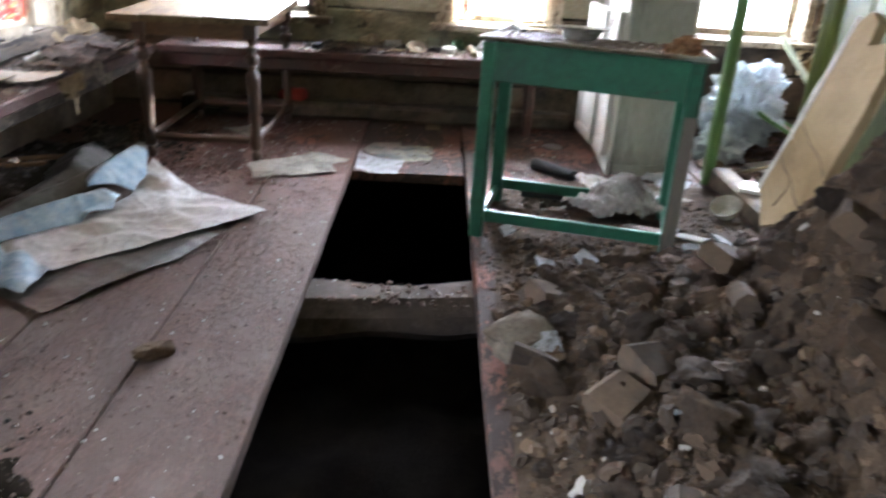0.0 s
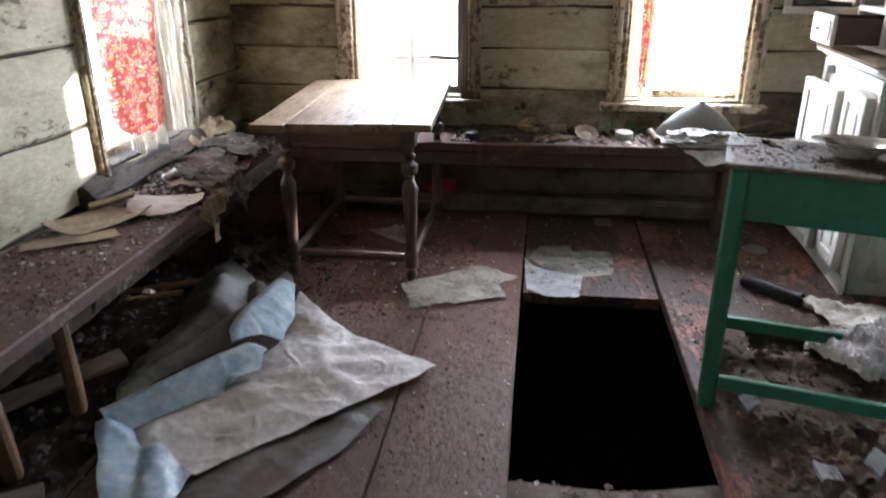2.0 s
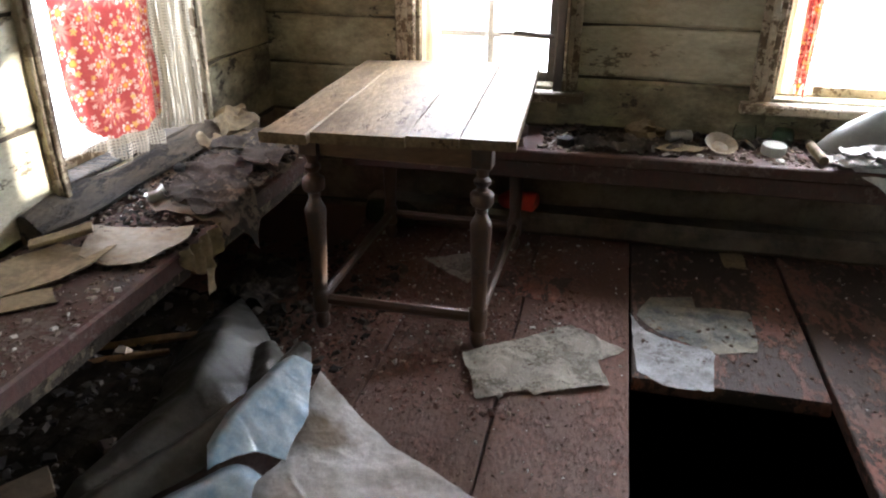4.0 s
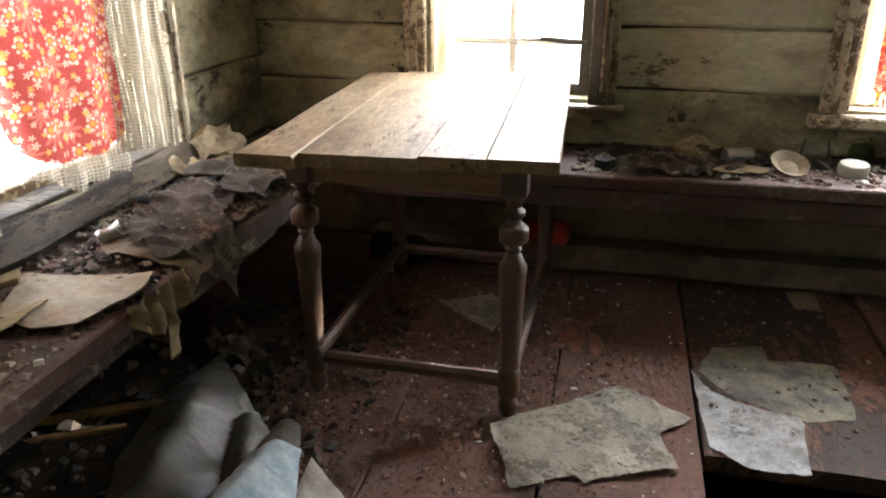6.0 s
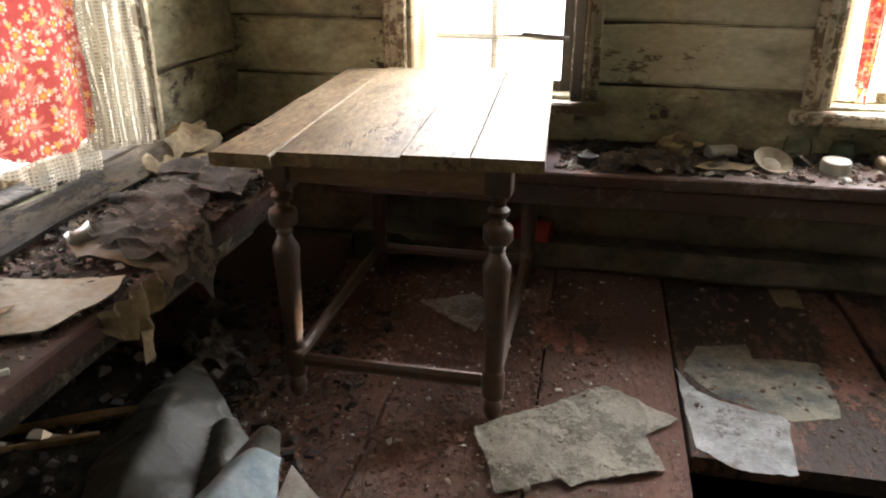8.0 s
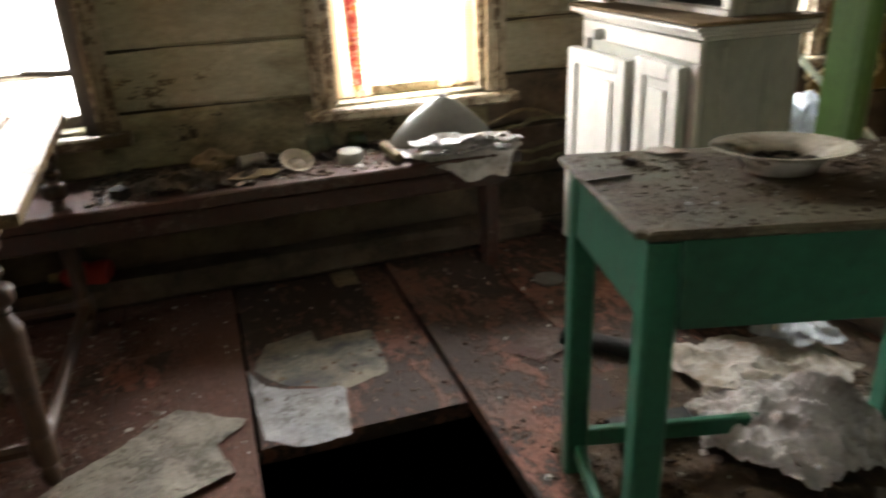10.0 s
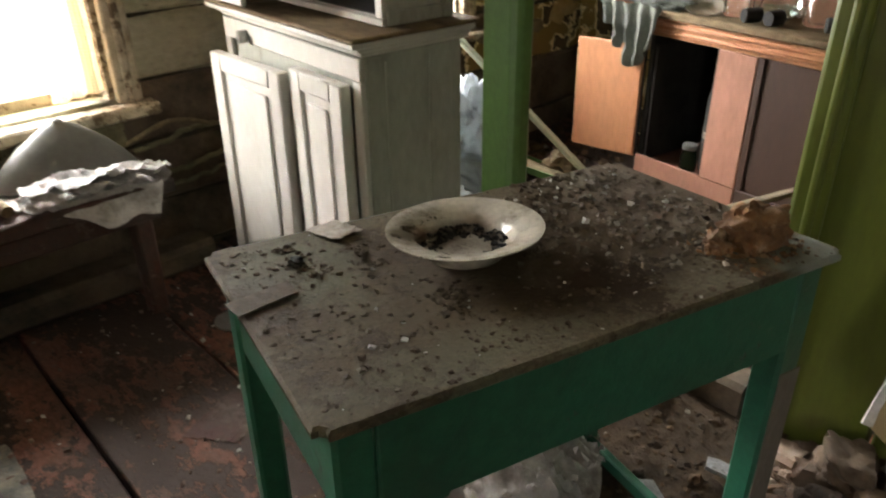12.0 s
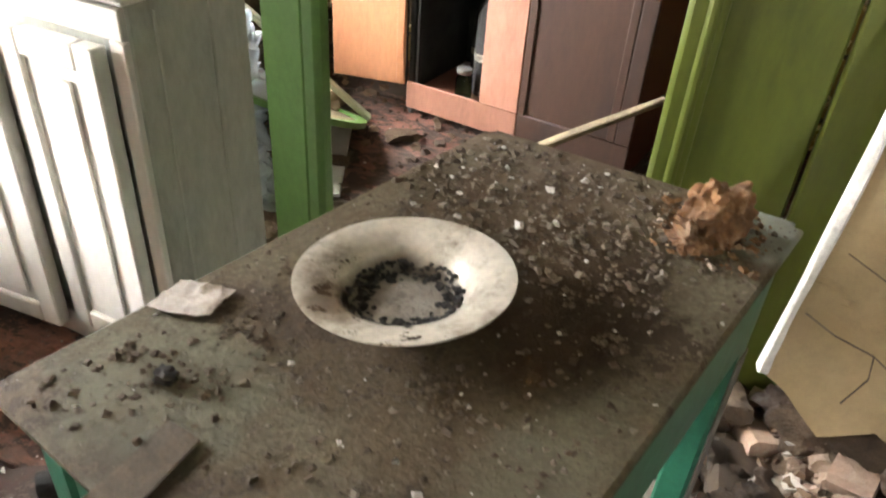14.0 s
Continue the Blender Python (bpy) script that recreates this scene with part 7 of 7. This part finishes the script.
for k in range(40):
    a = 2 * math.pi * k / 40
    c, s_ = math.cos(a), math.sin(a)
    ring.append([bm.verts.new(((0.30 + dr_) * c, (0.22 + dr_) * s_, dz)) for dr_, dz in ((-0.018, 0), (0.018, 0), (0.018, 0.022), (-0.018, 0.022))])
for k in range(40):
    a, b = ring[k], ring[(k + 1) % 40]
    for i in range(4):
        bm.faces.new((a[i], a[(i + 1) % 4], b[(i + 1) % 4], b[i]))
part("rim", bm, LEAFGREEN, hoop)
part("panel", lathe([(0, 0.004), (0.215, 0.004), (0.215, 0.010), (0, 0.010)], 36, 1.36), CARD, hoop, "cream panel")
solo("plastic_sheet", crumple(chunk(0.22, 0.19, 0.25, 131, 0.45, 6, 0.0), 6, 0.35), PLASTIC, "heap of clouded plastic sheeting under the window", "plastic sheet", pose(1.80, 4.15, 0.24))
solo("plastic_sheet", crumple(chunk(0.12, 0.14, 0.10, 137, 0.5, 5, 0.0), 10, 0.4), PLASTIC, "crumpled clouded plastic on the floor", "plastic sheet", pose(1.60, 3.90, 0.09))
solo("yellow_cloth", chunk(0.08, 0.06, 0.045, 141, 0.7, 3, 0.1), CARD, "crumpled yellow cloth on the far floor", "cloth", pose(2.36, 4.05, 0.05))
solo("white_board", bar((1.75, 3.72, 0.02), (2.30, 3.98, 0.02), 0.16, 0.012, 0.003, 0.002, 4, 2), WHITEPAINT, "white painted board on the far floor", "board")
litter("far_debris", "paint flakes and plaster rubble on the far floor", (1.45, 2.95, 2.2, 4.45), 1100, 0.018, None, 61, lambda x, y: 0.004, 0.6, RUBBLECRUMB)
for k in range(14):
    x, y = rnd.uniform(1.5, 2.3), rnd.uniform(2.6, 4.2)
    solo("plaster_lump", chunk(rnd.uniform(0.03, 0.07), rnd.uniform(0.03, 0.05), 0.025, 150 + k, 0.5, 2, 0.5), WHITEPAPER if k % 3 == 0 else RUBBLE, "broken plaster lump on the far floor", "plaster", pose(x, y, 0.022, rnd.uniform(-15, 15), 0, rnd.uniform(0, 360)), group="plaster on the far floor")
solo("broken_stick", bar((1.58, 3.6, 0.015), (1.95, 2.735, 0.50), 0.03, 0.018, 0.004, 0.004, 12, 8), CARD, "splintered pale stick leaning up from the floor", "stick")
litter("floor_debris", "brown paint flakes thick under the wooden table", (-1.55, -0.55, 3.1, 4.35), 2300, 0.0075, None, 46, lambda x, y: 0.003, 0.22, PAINTFLAKE)
litter("floor_debris", "dry leaf and bark flakes along the bench", (-1.6, -1.2, 3.0, 4.0), 380, 0.014, None, 47, lambda x, y: 0.004, 0.3, DARKCRUMB)
solo("black_rag", sheet([(-1.83, 3.86), (-1.60, 3.84), (-1.50, 3.60), (-1.56, 3.48), (-1.74, 3.56)], wrinkle(0.05, 11, 7, 0.012), 0.013, 0.002, 0.018, 9), BENCHRAG, "heap of blackened rags on the floor under the bench", "rag")
PALEBRICK = material("lime_crusted_brick", (0.34, 0.23, 0.165), (0.25, 0.165, 0.115), 0.95, 9, 60, 0.9, (0.44, 0.37, 0.30), 0.36, 9, vary=0.3)
PALELUMP = material("lime_crusted_clay", (0.32, 0.215, 0.15), (0.20, 0.13, 0.088), 0.95, 1.2, 9, 1.0, (0.44, 0.36, 0.29), 0.36, 1.6, vary=0.5, bump_dist=0.15)
pale_meshes = []
for me_ in (brick_mesh, half_mesh):
    me_ = me_.copy()
    me_.materials.clear()
    me_.materials.append(PALEBRICK)
    pale_meshes.append(me_)
for k, (x, y, rx, ry, rz) in enumerate(((1.23, 2.33, 12, 8, 25), (1.12, 2.18, -14, 10, 70), (1.02, 2.32, 14, 6, 120), (1.34, 2.55, 5, 6, 80))):
    part("brick", pale_meshes[1], PALEBRICK, rubble, "", Matrix.LocRotScale((x, y, heap_z(x, y) + 0.008), Euler((radians(rx), radians(ry), radians(rz))), (0.62, 0.66, 0.8)))
pale_lumps = []
for me_ in lump_meshes:
    me_ = me_.copy()
    me_.materials.clear()
    me_.materials.append(PALELUMP)
    pale_lumps.append(me_)
rnd = random.Random(91)
for k in range(90):
    x, y, s_ = rnd.uniform(0.88, 1.38), rnd.uniform(2.02, 2.54), 0.014 + 0.034 * rnd.random() ** 2
    part("lump", pale_lumps[k % 12], PALELUMP, rubble, "", Matrix.LocRotScale((x, y, heap_z(x, y) + s_ * 0.3), Euler((rnd.uniform(-0.6, 0.6), rnd.uniform(-0.6, 0.6), rnd.uniform(0, 6.3))), (s_, s_, s_)))
PALECRUMB = island_material("pale_rubble_crumbs", [(0, (0.11, 0.075, 0.05)), (0.35, (0.19, 0.135, 0.095)), (0.65, (0.25, 0.18, 0.13)), (0.9, (0.36, 0.31, 0.26))])
joined_lumps("loose_rubble", "pale clay and plaster lumps by the partition", (0.85, 1.39, 2.05, 2.58), 700, 0.006, 0.028, 260, heap_z, PALECRUMB)
RAWWOOD = material("raw_splintered_wood", (0.32, 0.18, 0.08), (0.22, 0.12, 0.055), 0.85, 8, 60, 0.9, (0.12, 0.08, 0.05), 0.36, 12, (1, 1, 1), fine_amount=0.3)
for k, (p_, q_, w) in enumerate((((-1.95, 3.10, 0.050), (-1.67, 3.27, 0.036), 0.012), ((-1.93, 3.04, 0.045), (-1.72, 3.16, 0.036), 0.009))):
    solo("splintered_board", bar(p_, q_, w, 0.012, 0.002, 0.014, 30, k * 7 + 2), RAWWOOD, "splintered raw wood strip on the floor under the bench", "board", group="boards under the bench")
litter("dark_debris", "earth crumbs fallen over the broken red boards", (-1.34, -0.86, 0.7, 1.2), 260, 0.007, None, 35, lambda x, y: max(0.0, dirt_z(x, y)) + 0.012, 0.5, DARKCRUMB)
ROPE = material("frayed_tow", (0.26, 0.23, 0.14), (0.17, 0.15, 0.09), 0.95, 20, 120, 1.0)
for k, (pts, r_) in enumerate((((( 0.69, 0.432), (0.80, 0.440), (0.90, 0.468), (1.02, 0.455)), 0.009), (((0.76, 0.335), (0.88, 0.334), (1.02, 0.360)), 0.009), (((0.70, 0.283), (0.86, 0.285), (1.02, 0.303)), 0.007))):
    cu = bpy.data.curves.new("tow_strand", 'CURVE')
    cu.dimensions, cu.bevel_depth, cu.bevel_resolution = '3D', r_, 2
    sp = cu.splines.new('POLY')
    fine = []
    for (x0, z0), (x1, z1) in zip(pts, pts[1:]):
        fine += [(x0 + (x1 - x0) * i / 10, z0 + (z1 - z0) * i / 10) for i in range(10)]
    fine.append(pts[-1])
    sp.points.add(len(fine) - 1)
    for p_, (x, z) in zip(sp.points, fine):
        p_.co = (x, 4.497 + 0.006 * noise.noise(Vector((x * 30, k, 1))), z + 0.012 * noise.noise(Vector((x * 24, k * 3, 5))), 1)
        p_.radius = 1 + 0.5 * noise.noise(Vector((x * 50, k, 9)))
    cu.materials.append(ROPE)
    tagged(new("tow_strand", cu), "frayed strand of tow hanging from the log joint", "rope", group="tow strands")
solo("charred_timber", bar((-1.15, 4.43, 0.036), (-0.58, 4.44, 0.036), 0.085, 0.07, 0.012, 0.008, 10, 5), DARKLOG, "charred timber on the floor under the bench", "timber")
litter("bench_debris", "splinters, leaves and flakes along the window bench", (-0.75, 0.62, 4.2, 4.5), 900, 0.010, None, 71, lambda x, y: BZ + 0.002, 0.35, FLOORCRUMB)
litter("bench_debris", "dark rot heaped against the window wall", (-0.75, 0.45, 4.36, 4.5), 500, 0.016, None, 72, lambda x, y: BZ + 0.004, 0.5, DARKCRUMB)
